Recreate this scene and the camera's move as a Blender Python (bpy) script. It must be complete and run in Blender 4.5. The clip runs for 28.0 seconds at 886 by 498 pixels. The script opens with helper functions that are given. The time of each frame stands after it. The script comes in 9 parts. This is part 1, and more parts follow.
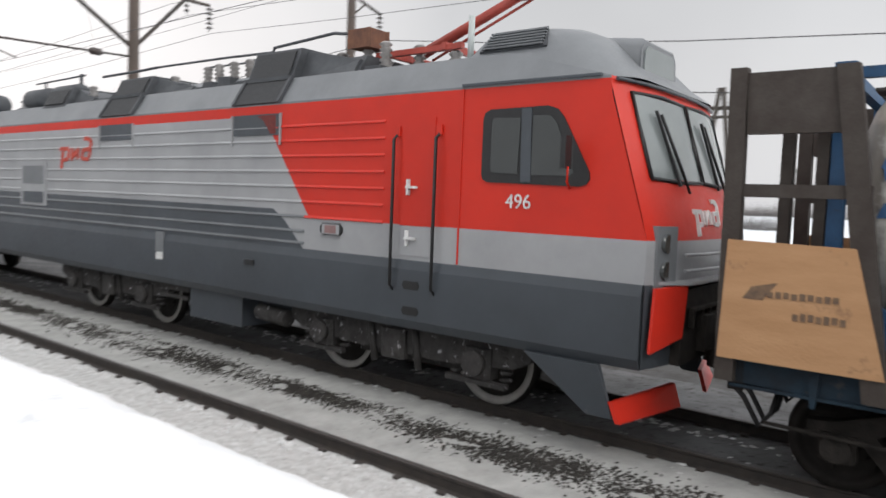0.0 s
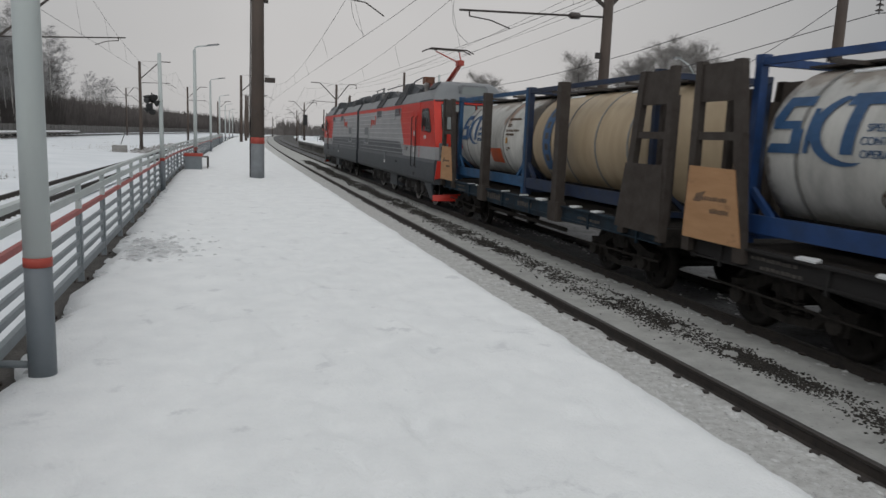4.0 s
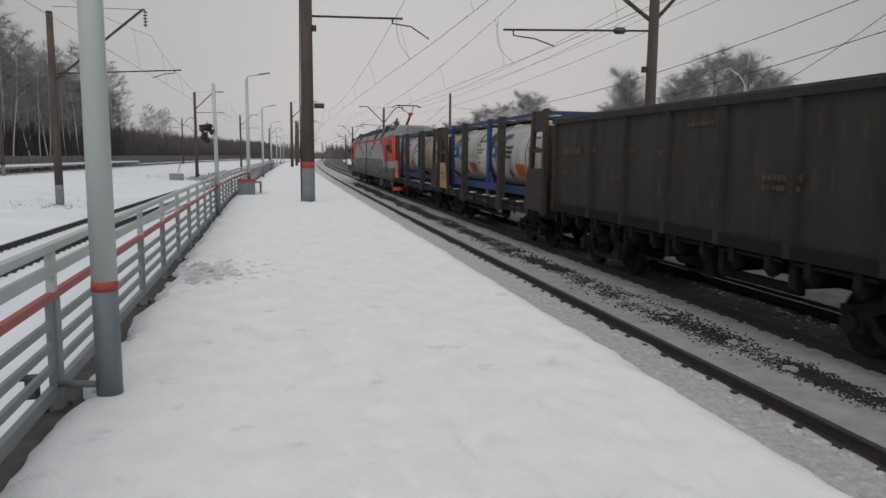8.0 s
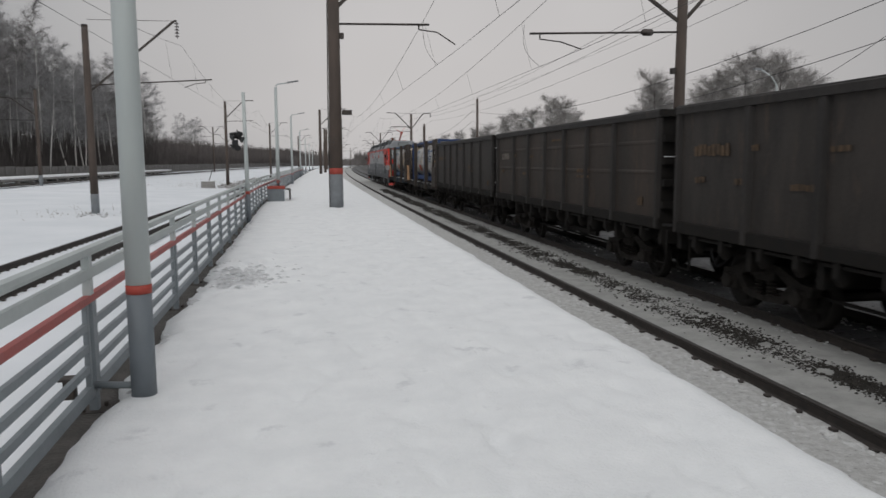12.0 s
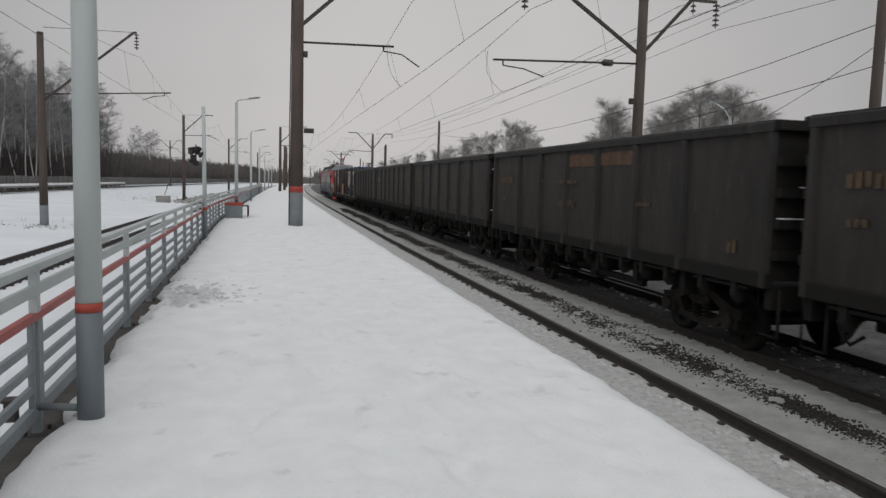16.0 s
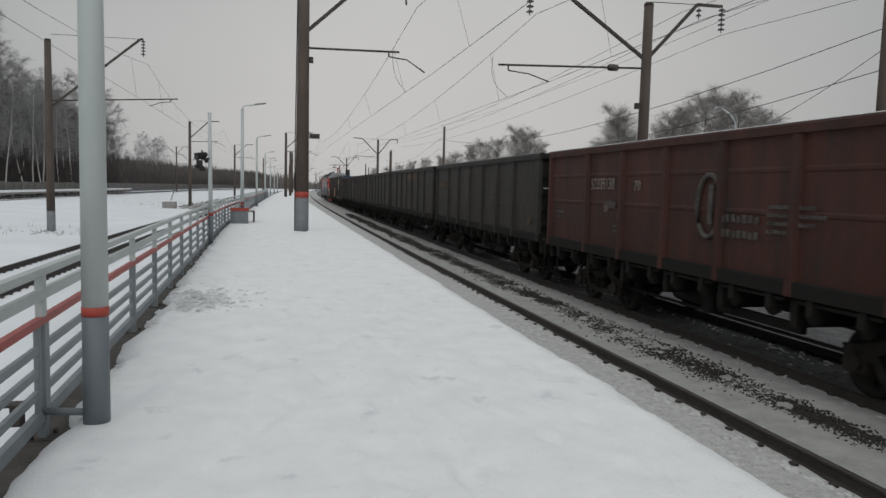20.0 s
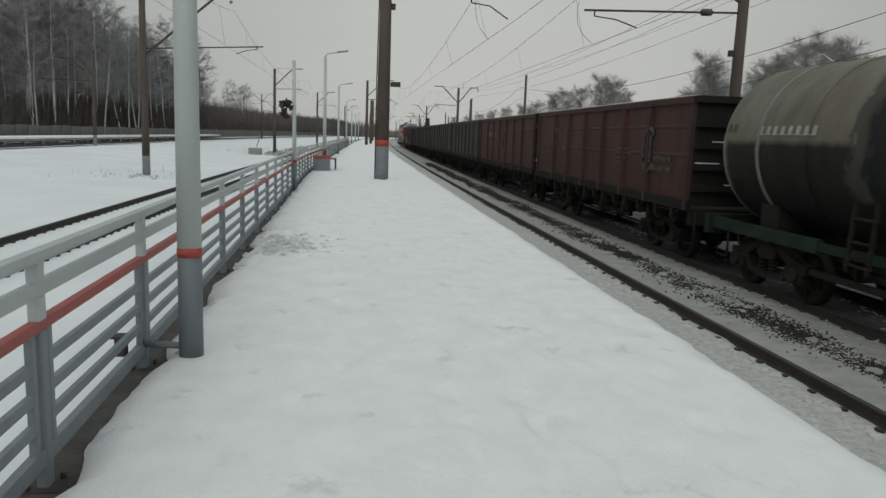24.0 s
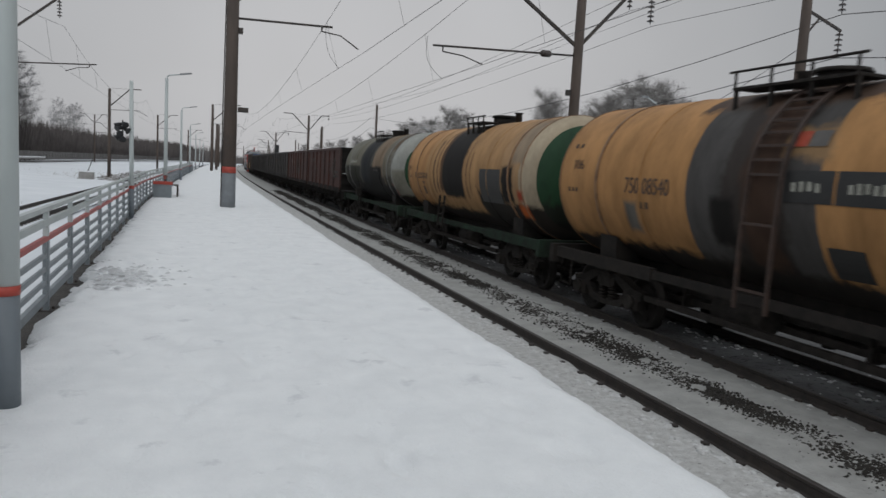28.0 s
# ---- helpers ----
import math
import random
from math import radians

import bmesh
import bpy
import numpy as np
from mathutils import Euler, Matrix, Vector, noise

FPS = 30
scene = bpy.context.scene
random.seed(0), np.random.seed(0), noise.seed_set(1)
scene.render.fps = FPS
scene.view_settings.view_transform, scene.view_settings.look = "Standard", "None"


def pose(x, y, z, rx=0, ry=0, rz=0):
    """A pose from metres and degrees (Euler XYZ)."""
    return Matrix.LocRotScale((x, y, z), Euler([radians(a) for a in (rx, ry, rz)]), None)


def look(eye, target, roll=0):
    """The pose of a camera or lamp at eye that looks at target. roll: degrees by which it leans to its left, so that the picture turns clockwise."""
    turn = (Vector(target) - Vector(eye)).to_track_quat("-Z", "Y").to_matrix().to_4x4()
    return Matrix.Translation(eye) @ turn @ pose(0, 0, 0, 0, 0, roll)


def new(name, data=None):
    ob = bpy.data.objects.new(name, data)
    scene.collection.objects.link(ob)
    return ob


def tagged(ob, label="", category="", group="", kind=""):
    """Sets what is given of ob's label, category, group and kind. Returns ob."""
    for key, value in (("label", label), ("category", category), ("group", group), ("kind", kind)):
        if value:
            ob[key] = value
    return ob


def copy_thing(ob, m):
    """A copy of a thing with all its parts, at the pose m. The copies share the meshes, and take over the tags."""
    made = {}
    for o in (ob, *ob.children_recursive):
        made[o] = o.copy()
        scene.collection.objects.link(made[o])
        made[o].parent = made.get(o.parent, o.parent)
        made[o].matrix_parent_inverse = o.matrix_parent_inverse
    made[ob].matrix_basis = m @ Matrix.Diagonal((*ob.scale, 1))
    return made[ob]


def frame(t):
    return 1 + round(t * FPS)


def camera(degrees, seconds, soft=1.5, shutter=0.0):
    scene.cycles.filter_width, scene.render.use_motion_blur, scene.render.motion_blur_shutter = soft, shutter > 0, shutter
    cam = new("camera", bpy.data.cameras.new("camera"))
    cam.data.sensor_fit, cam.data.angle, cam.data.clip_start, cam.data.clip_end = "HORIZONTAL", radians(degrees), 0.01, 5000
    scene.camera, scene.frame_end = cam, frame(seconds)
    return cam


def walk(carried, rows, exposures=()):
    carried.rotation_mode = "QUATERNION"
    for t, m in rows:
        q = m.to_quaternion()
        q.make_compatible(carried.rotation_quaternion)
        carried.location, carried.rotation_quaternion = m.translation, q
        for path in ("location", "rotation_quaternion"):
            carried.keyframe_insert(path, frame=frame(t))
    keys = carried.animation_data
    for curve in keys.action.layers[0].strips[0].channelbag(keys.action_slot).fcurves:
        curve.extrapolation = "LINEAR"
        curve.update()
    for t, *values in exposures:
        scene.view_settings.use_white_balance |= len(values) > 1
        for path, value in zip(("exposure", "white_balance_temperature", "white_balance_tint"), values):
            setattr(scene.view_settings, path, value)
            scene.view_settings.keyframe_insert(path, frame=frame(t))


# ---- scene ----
cam = camera(63.5, 28.0, soft=1.5, shutter=0.3)

PATH = [
    (0, pose(0.000, 0.000, 1.508, 86.12, -2.21, -51.79)),
    (0.2, pose(0.000, 0.000, 1.508, 84.75, -2.66, -46.21)),
    (0.5, pose(0.000, 0.000, 1.508, 84.90, -2.59, -38.85)),
    (0.7, pose(0.000, 0.000, 1.508, 84.33, -2.51, -35.90)),
    (1, pose(0.000, 0.000, 1.508, 83.78, -2.97, -31.15)),
    (1.5, pose(0.000, 0.000, 1.508, 81.80, -2.45, -24.96)),
    (1.8, pose(0.000, 0.000, 1.508, 81.50, -2.68, -21.80)),
    (2, pose(0.000, 0.000, 1.508, 80.06, -3.15, -21.06)),
    (2.5, pose(0.000, 0.000, 1.508, 81.01, -3.24, -17.97)),
    (4.5, pose(0.035, 0.053, 1.519, 81.14, -2.02, -15.83)),
    (5, pose(0.047, 0.034, 1.509, 80.94, -1.52, -14.65)),
    (5.5, pose(0.036, 0.009, 1.513, 82.00, -0.99, -13.07)),
    (6, pose(0.035, -0.008, 1.512, 81.89, -0.60, -12.68)),
    (6.5, pose(0.029, -0.012, 1.517, 82.15, 0.32, -11.26)),
    (7, pose(0.028, 0.003, 1.518, 83.17, -0.11, -11.72)),
    (7.5, pose(0.029, -0.003, 1.513, 83.77, -0.28, -12.09)),
    (8, pose(0.011, -0.020, 1.514, 82.65, -0.54, -12.52)),
    (8.5, pose(0.015, -0.001, 1.507, 81.75, -0.34, -12.48)),
    (9, pose(-0.008, -0.006, 1.496, 83.28, -3.06, -13.85)),
    (9.5, pose(-0.026, 0.005, 1.508, 81.50, -1.24, -12.83)),
    (10, pose(-0.059, -0.018, 1.519, 83.67, -1.59, -12.06)),
    (10.5, pose(-0.083, -0.054, 1.507, 82.82, -0.28, -9.76)),
    (11, pose(0.039, -0.004, 1.504, 81.57, 0.24, -9.68)),
    (11.5, pose(0.044, -0.035, 1.500, 83.17, 0.97, -9.16)),
    (12, pose(0.017, -0.052, 1.494, 83.07, 0.16, -10.33)),
    (12.5, pose(-0.009, -0.023, 1.494, 82.70, -1.52, -13.59)),
    (14.5, pose(-0.018, 0.007, 1.504, 82.98, -1.24, -12.90)),
    (15, pose(-0.017, 0.014, 1.503, 83.49, -1.45, -13.54)),
    (15.5, pose(-0.010, 0.004, 1.507, 84.07, -1.43, -13.48)),
    (16, pose(-0.008, -0.002, 1.506, 84.81, -1.53, -13.49)),
    (16.5, pose(-0.011, 0.012, 1.493, 84.28, -1.45, -13.68)),
    (17, pose(-0.019, -0.001, 1.497, 83.39, -1.90, -13.41)),
    (17.5, pose(-0.016, 0.002, 1.503, 82.97, -1.96, -13.78)),
    (18, pose(-0.014, 0.021, 1.497, 83.11, -1.78, -13.71)),
    (18.5, pose(-0.014, 0.031, 1.497, 83.33, -1.88, -14.44)),
    (19, pose(-0.008, 0.023, 1.503, 83.87, -1.49, -13.21)),
    (19.5, pose(-0.003, 0.025, 1.499, 84.49, -1.42, -12.89)),
    (20, pose(-0.010, 0.015, 1.494, 85.23, -1.42, -13.07)),
    (20.5, pose(-0.013, -0.009, 1.500, 86.83, -1.29, -13.22)),
    (21, pose(-0.016, -0.010, 1.514, 87.37, -2.28, -11.15)),
    (21.5, pose(-0.008, -0.039, 1.499, 88.73, -4.11, -11.16)),
    (22, pose(-0.022, -0.016, 1.503, 83.67, -2.40, -11.24)),
    (22.5, pose(-0.025, -0.015, 1.509, 81.73, -1.66, -9.60)),
    (24.5, pose(-0.011, -0.032, 1.500, 80.70, -2.25, -6.56)),
    (25, pose(0.006, -0.019, 1.523, 80.29, -0.70, -10.04)),
    (25.5, pose(0.009, -0.035, 1.531, 81.09, -1.79, -13.86)),
    (26, pose(0.007, 0.012, 1.527, 82.13, -2.04, -14.20)),
    (26.5, pose(0.006, -0.001, 1.524, 82.44, -2.87, -15.81)),
    (27, pose(-0.005, 0.024, 1.534, 83.25, -3.38, -16.66)),
    (27.5, pose(-0.015, 0.027, 1.528, 83.40, -2.70, -16.94)),
    (28, pose(-0.019, 0.026, 1.523, 83.85, -3.23, -18.53)),
]
EXPO = [(0, 1.03, 6500, 10), (0.5, 0.68, 6550, 9), (1, 0.24, 6600, 8), (2, -0.06, 6600, 7), (3, -0.02, 6500, 8), (5, -0.01, 6450, 8), (8, -0.01, 6500, 10), (17, -0.01, 6500, 9), (20, -0.02, 6450, 7), (21.5, -0.04, 6450, 4), (24.5, -0.10, 6500, 1), (25, -0.11, 6500, 2), (26, -0.08, 6500, 5), (28, -0.07, 6250, 8)]
walk(cam, PATH, EXPO)

# ---- light: an overcast winter day ----
world = bpy.data.worlds.new("overcast_sky")
scene.world = world
world.use_nodes = True
wn, wl = world.node_tree.nodes, world.node_tree.links
wn.clear()
sky = wn.new("ShaderNodeTexSky")
sky.sky_type = "NISHITA"
sky.sun_disc = False
sky.sun_elevation = radians(22)
sky.sun_rotation = radians(150)
sky.air_density, sky.dust_density, sky.ozone_density = 1.0, 4.0, 1.0
grey = wn.new("ShaderNodeHueSaturation")
grey.inputs["Saturation"].default_value = 0.06
cloud = wn.new("ShaderNodeMix")
cloud.data_type = "RGBA"
cloud.inputs[0].default_value = 0.72
cloud.inputs[7].default_value = (7.6, 7.55, 7.65, 1)
veil = wn.new("ShaderNodeTexNoise")
veil.inputs["Scale"].default_value = 1.6
veil.inputs["Detail"].default_value = 4
vr = wn.new("ShaderNodeMapRange")
vr.inputs[3].default_value, vr.inputs[4].default_value = 0.74, 1.23
vm = wn.new("ShaderNodeVectorMath")
vm.operation = "SCALE"
wc = wn.new("ShaderNodeTexCoord")
back = wn.new("ShaderNodeBackground")
back.inputs["Strength"].default_value = 0.152
wo = wn.new("ShaderNodeOutputWorld")
wl.new(sky.outputs[0], grey.inputs["Color"])
wl.new(grey.outputs[0], cloud.inputs[6])
wl.new(wc.outputs["Generated"], veil.inputs["Vector"])
wl.new(veil.outputs[0], vr.inputs[0])
wl.new(cloud.outputs[2], vm.inputs[0])
wl.new(vr.outputs[0], vm.inputs["Scale"])
wz = wn.new("ShaderNodeSeparateXYZ")
wl.new(wc.outputs["Generated"], wz.inputs[0])
dome = wn.new("ShaderNodeValToRGB")
for k, (at_, v_) in enumerate(((0.0, 0.62), (0.12, 0.55), (0.32, 0.50), (0.7, 1.09), (1.0, 1.14))):
    e_ = dome.color_ramp.elements[k] if k < 2 else dome.color_ramp.elements.new(at_)
    e_.position, e_.color = at_, (v_ * (1.004 if k < 2 else 1.0), v_ * (0.99 if k < 2 else 1.0), v_ * (0.982 if k < 2 else 1.0), 1)
wl.new(wz.outputs["Z"], dome.inputs[0])
vd = wn.new("ShaderNodeVectorMath")
vd.operation = "MULTIPLY"
wl.new(vm.outputs[0], vd.inputs[0])
wl.new(dome.outputs[0], vd.inputs[1])
# the cloud is thinner, a little brighter and warmer, ahead along the line
wd = wn.new("ShaderNodeVectorMath")
wd.operation = "DOT_PRODUCT"
wd.inputs[1].default_value = (0.24, 0.955, 0.17)
wl.new(wc.outputs["Generated"], wd.inputs[0])
wg = wn.new("ShaderNodeMapRange")
wg.inputs[1].default_value, wg.inputs[2].default_value = 0.80, 0.995
wl.new(wd.outputs["Value"], wg.inputs[0])
wm = wn.new("ShaderNodeMix")
wm.data_type = "RGBA"
wm.inputs[6].default_value, wm.inputs[7].default_value = (0.655, 0.667, 0.676, 1), (1.03, 1.01, 0.998, 1)
wl.new(wg.outputs[0], wm.inputs[0])
vg = wn.new("ShaderNodeVectorMath")
vg.operation = "MULTIPLY"
wl.new(vd.outputs[0], vg.inputs[0])
wl.new(wm.outputs[2], vg.inputs[1])
wl.new(vg.outputs[0], back.inputs["Color"])
wl.new(back.outputs[0], wo.inputs["Surface"])
sun = new("sun", bpy.data.lights.new("sun", "SUN"))
sun.data.energy, sun.data.angle, sun.data.color = 0.5, radians(30), (1.0, 0.97, 0.93)
sun.matrix_world = look((0, 0, 60), (20, 40, 20))

# ---- materials ----
def mat(name, col, rough=0.6, metal=0.0, col2=None, scale=3.0, amount=1.0, bump=0.15, bscale=40.0, stretch=(1, 1, 1), rand=0.0,
        spots=None, spot_at=0.62, spot_scale=9.0, spot_stretch=(1, 1, 1), emit=0.0, spec=0.5):
    """A surface with large and small variation; spots is a second colour laid on by a noise threshold."""
    m = bpy.data.materials.new(name)
    m.use_nodes = True
    n, l = m.node_tree.nodes, m.node_tree.links
    b = n["Principled BSDF"]
    b.inputs["Roughness"].default_value, b.inputs["Metallic"].default_value = rough, metal
    b.inputs["Specular IOR Level"].default_value = spec
    tc = n.new("ShaderNodeTexCoord")
    mp = n.new("ShaderNodeMapping")
    mp.inputs["Scale"].default_value = stretch
    l.new(tc.outputs["Object"], mp.inputs["Vector"])
    n1 = n.new("ShaderNodeTexNoise")
    n1.inputs["Scale"].default_value, n1.inputs["Detail"].default_value, n1.inputs["Roughness"].default_value = scale, 6, 0.62
    l.new(mp.outputs[0], n1.inputs["Vector"])
    r = n.new("ShaderNodeMapRange")
    r.inputs[1].default_value, r.inputs[2].default_value = 0.32, 0.68
    l.new(n1.outputs[0], r.inputs[0])
    mx = n.new("ShaderNodeMix")
    mx.data_type = "RGBA"
    c2 = col2 or tuple(c * 0.72 for c in col)
    mx.inputs[6].default_value, mx.inputs[7].default_value = (*col, 1), (*[a + (b_ - a) * amount for a, b_ in zip(col, c2)], 1)
    l.new(r.outputs[0], mx.inputs[0])
    out = mx.outputs[2]
    if spots:
        mp2 = n.new("ShaderNodeMapping")
        mp2.inputs["Scale"].default_value = spot_stretch
        mp2.inputs["Location"].default_value = (3.7, 1.3, 5.1)
        l.new(tc.outputs["Object"], mp2.inputs["Vector"])
        n3 = n.new("ShaderNodeTexNoise")
        n3.inputs["Scale"].default_value, n3.inputs["Detail"].default_value, n3.inputs["Roughness"].default_value = spot_scale, 7, 0.65
        l.new(mp2.outputs[0], n3.inputs["Vector"])
        r3 = n.new("ShaderNodeMapRange")
        r3.inputs[1].default_value, r3.inputs[2].default_value = spot_at, spot_at + 0.09
        l.new(n3.outputs[0], r3.inputs[0])
        m3 = n.new("ShaderNodeMix")
        m3.data_type = "RGBA"
        m3.inputs[7].default_value = (*spots, 1)
        l.new(r3.outputs[0], m3.inputs[0])
        l.new(out, m3.inputs[6])
        out = m3.outputs[2]
    if rand:
        oi = n.new("ShaderNodeObjectInfo")
        rr = n.new("ShaderNodeMapRange")
        rr.inputs[3].default_value, rr.inputs[4].default_value = 1 - rand, 1 + rand
        l.new(oi.outputs["Random"], rr.inputs[0])
        vs = n.new("ShaderNodeVectorMath")
        vs.operation = "SCALE"
        l.new(out, vs.inputs[0])
        l.new(rr.outputs[0], vs.inputs["Scale"])
        out = vs.outputs[0]
    l.new(out, b.inputs["Base Color"])
    n2 = n.new("ShaderNodeTexNoise")
    n2.inputs["Scale"].default_value, n2.inputs["Detail"].default_value = bscale, 5
    l.new(tc.outputs["Object"], n2.inputs["Vector"])
    bp = n.new("ShaderNodeBump")
    bp.inputs["Strength"].default_value, bp.inputs["Distance"].default_value = bump, 0.02
    l.new(n2.outputs[0], bp.inputs["Height"])
    l.new(bp.outputs[0], b.inputs["Normal"])
    rv = n.new("ShaderNodeMapRange")
    rv.inputs[3].default_value, rv.inputs[4].default_value = max(rough - 0.12, 0.03), min(rough + 0.14, 1.0)
    l.new(n2.outputs[0], rv.inputs[0])
    l.new(rv.outputs[0], b.inputs["Roughness"])
    if emit:
        b.inputs["Emission Color"].default_value = (*col, 1)
        b.inputs["Emission Strength"].default_value = emit
    return m


SNOW = mat("fresh_snow", (0.83, 0.84, 0.845), 0.8, col2=(0.75, 0.762, 0.772), scale=2.6, bump=0.5, bscale=44, spots=(0.66, 0.67, 0.685), spot_at=0.60, spot_scale=3.2)
FIELD = mat("field_snow", (0.78, 0.80, 0.83), 0.8, col2=(0.68, 0.71, 0.74), scale=0.25, bump=0.4, bscale=5, spots=(0.16, 0.14, 0.10), spot_at=0.70, spot_scale=1.1)
BED_A = mat("dirty_track_snow", (0.60, 0.60, 0.59), 0.9, col2=(0.40, 0.395, 0.385), scale=9, bump=1.0, bscale=26, spots=(0.17, 0.165, 0.16), spot_at=0.60, spot_scale=16)
BED_B = mat("ballast_snow", (0.44, 0.44, 0.425), 0.9, col2=(0.31, 0.31, 0.298), scale=2.6, bump=0.8, bscale=16, spots=(0.24, 0.235, 0.23), spot_at=0.62, spot_scale=14)
# oil and dirt round the train's rails, plus the train's shade in the colour
BED_C = mat("oily_shaded_track_bed", (0.17, 0.17, 0.173), 0.85, col2=(0.09, 0.09, 0.09), scale=1.3, bump=1.0, bscale=20, spots=(0.05, 0.048, 0.045), spot_at=0.55, spot_scale=9, spec=0.15)
ICEGREY = mat("grey_icy_snow", (0.66, 0.66, 0.655), 0.7, col2=(0.46, 0.46, 0.455), scale=7, bump=0.4, bscale=40)
GRITM = mat("grey_scuffed_snow", (0.60, 0.605, 0.615), 0.9, col2=(0.44, 0.445, 0.455), scale=4, bump=0.2)
# snow past the train, darkened to stand in for shade below the wagons
BED_D = mat("shade_dark_lineside_snow", (0.14, 0.14, 0.14), 0.9, col2=(0.07, 0.068, 0.066), scale=0.9, bump=0.8, bscale=12, spots=(0.07, 0.065, 0.06), spot_at=0.52, spot_scale=2.2, spec=0.15)
STONE = mat("ballast_stone", (0.030, 0.028, 0.026), 0.9, col2=(0.060, 0.055, 0.050), scale=6, bump=0.4, bscale=60, spec=0.15)
RAILM = mat("rusty_rail_side", (0.034, 0.030, 0.028), 0.75, 0.2, col2=(0.055, 0.045, 0.039), scale=7)
RAILTOP = mat("worn_rail_head", (0.085, 0.078, 0.074), 0.6, 0.4, scale=6, bump=0.05)
CONC = mat("grey_concrete", (0.30, 0.29, 0.275), 0.9, col2=(0.20, 0.19, 0.18), scale=2.5, bump=0.4, rand=0.1)
POLECONC = mat("brown_concrete_pole", (0.108, 0.082, 0.068), 0.88, col2=(0.066, 0.053, 0.046), scale=2.2, bump=0.35, stretch=(1, 1, 0.25), spots=(0.22, 0.20, 0.18), spot_at=0.68, spot_scale=6)
POLEGREY = mat("grey_painted_pole_foot", (0.20, 0.215, 0.23), 0.7, scale=3, bump=0.2)
DARKSTEEL = mat("dark_steel", (0.045, 0.042, 0.042), 0.65, 0.4, col2=(0.08, 0.065, 0.055), scale=5)
WIRE = mat("dark_copper_wire", (0.12, 0.118, 0.118), 0.6, 0.4)
GLASSINS = mat("brown_insulator", (0.07, 0.055, 0.05), 0.25)
LAMPWHITE = mat("pale_lamp_paint", (0.49, 0.53, 0.515), 0.5, col2=(0.42, 0.455, 0.46), scale=1.5, stretch=(1, 1, 0.3), bump=0.05, spots=(0.36, 0.38, 0.37), spot_at=0.70, spot_scale=4)
LAMPGREY = mat("grey_lamp_paint", (0.155, 0.175, 0.195), 0.5, col2=(0.12, 0.14, 0.155), scale=2, bump=0.05)
REDBAND = mat("red_band_paint", (0.42, 0.062, 0.042), 0.55, scale=4, bump=0.05)
RAILGREY = mat("rail_grey_paint", (0.20, 0.225, 0.24), 0.5, col2=(0.155, 0.175, 0.19), scale=3, bump=0.06, rand=0.06)
RAILPALE = mat("rail_pale_paint", (0.43, 0.465, 0.46), 0.5, col2=(0.36, 0.39, 0.39), scale=2, bump=0.06)
RAILRED = mat("rail_red_paint", (0.36, 0.085, 0.075), 0.6, col2=(0.27, 0.08, 0.075), scale=3, bump=0.06)
SOIL = mat("wet_dark_concrete", (0.075, 0.068, 0.062), 0.85, col2=(0.035, 0.032, 0.03), scale=6, bump=0.8)
LOCORED = mat("loco_red_paint", (0.62, 0.029, 0.014), 0.42, col2=(0.52, 0.026, 0.014), scale=0.9, bump=0.03, bscale=12, spots=(0.40, 0.07, 0.05), spot_at=0.70, spot_scale=2.5, spec=0.35)
LOCOGREY = mat("loco_light_grey_paint", (0.36, 0.365, 0.375), 0.38, col2=(0.29, 0.295, 0.305), scale=1.0, bump=0.03, bscale=12, spots=(0.22, 0.22, 0.225), spot_at=0.68, spot_scale=2.2)
LOCODARK = mat("loco_dark_grey_paint", (0.062, 0.072, 0.085), 0.42, col2=(0.05, 0.057, 0.066), scale=1.0, bump=0.04, bscale=12, spots=(0.12, 0.125, 0.13), spot_at=0.68, spot_scale=1.6)
LOCOSTRIPE = mat("loco_stripe_edge_paint", (0.13, 0.14, 0.15), 0.4, scale=1.0, bump=0.03)
LOCOROOF = mat("loco_roof_grey_paint", (0.185, 0.195, 0.205), 0.45, col2=(0.14, 0.148, 0.158), scale=1.2, bump=0.04)
ROOFBOX = mat("roof_equipment_grey", (0.075, 0.08, 0.088), 0.6, col2=(0.04, 0.043, 0.048), scale=3, bump=0.1)
BOGIEM = mat("frosted_running_gear", (0.038, 0.036, 0.036), 0.75, 0.2, col2=(0.07, 0.066, 0.064), scale=6, bump=0.5, spots=(0.46, 0.46, 0.47), spot_at=0.60, spot_scale=9, spec=0.3)
ROOFINS = mat("grey_roof_insulator", (0.32, 0.31, 0.30), 0.4, col2=(0.15, 0.14, 0.135), scale=6)
BLACK = mat("black_rubber", (0.02, 0.02, 0.021), 0.55, scale=6, bump=0.1)
GRIME = mat("grimy_running_gear", (0.020, 0.018, 0.017), 0.78, 0.2, col2=(0.042, 0.037, 0.033), scale=7, bump=0.5, spots=(0.10, 0.097, 0.093), spot_at=0.70, spot_scale=8, spec=0.15)
WHEELM = mat("wheel_steel", (0.03, 0.027, 0.025), 0.6, 0.5, col2=(0.018, 0.016, 0.015), scale=6, spec=0.15)
TYREM = mat("pale_wheel_rim", (0.40, 0.385, 0.37), 0.55, 0.3, col2=(0.28, 0.27, 0.26), scale=5)
PANTO = mat("pantograph_red", (0.42, 0.065, 0.045), 0.5, scale=4)
GLASS = mat("cab_glass", (0.055, 0.06, 0.06), 0.06, 0.0, scale=1, bump=0.0, amount=0.4)
# pale base colour stands in for sky reflected in the glass
GLASSPALE = mat("windscreen_glass", (0.22, 0.245, 0.245), 0.05, 0.0, scale=1, bump=0.0, amount=0.5)
WHITE = mat("white_lettering", (0.78, 0.78, 0.77), 0.6, scale=6, bump=0.02)
LOGORED = mat("logo_red", (0.58, 0.075, 0.045), 0.45, scale=4, bump=0.02)
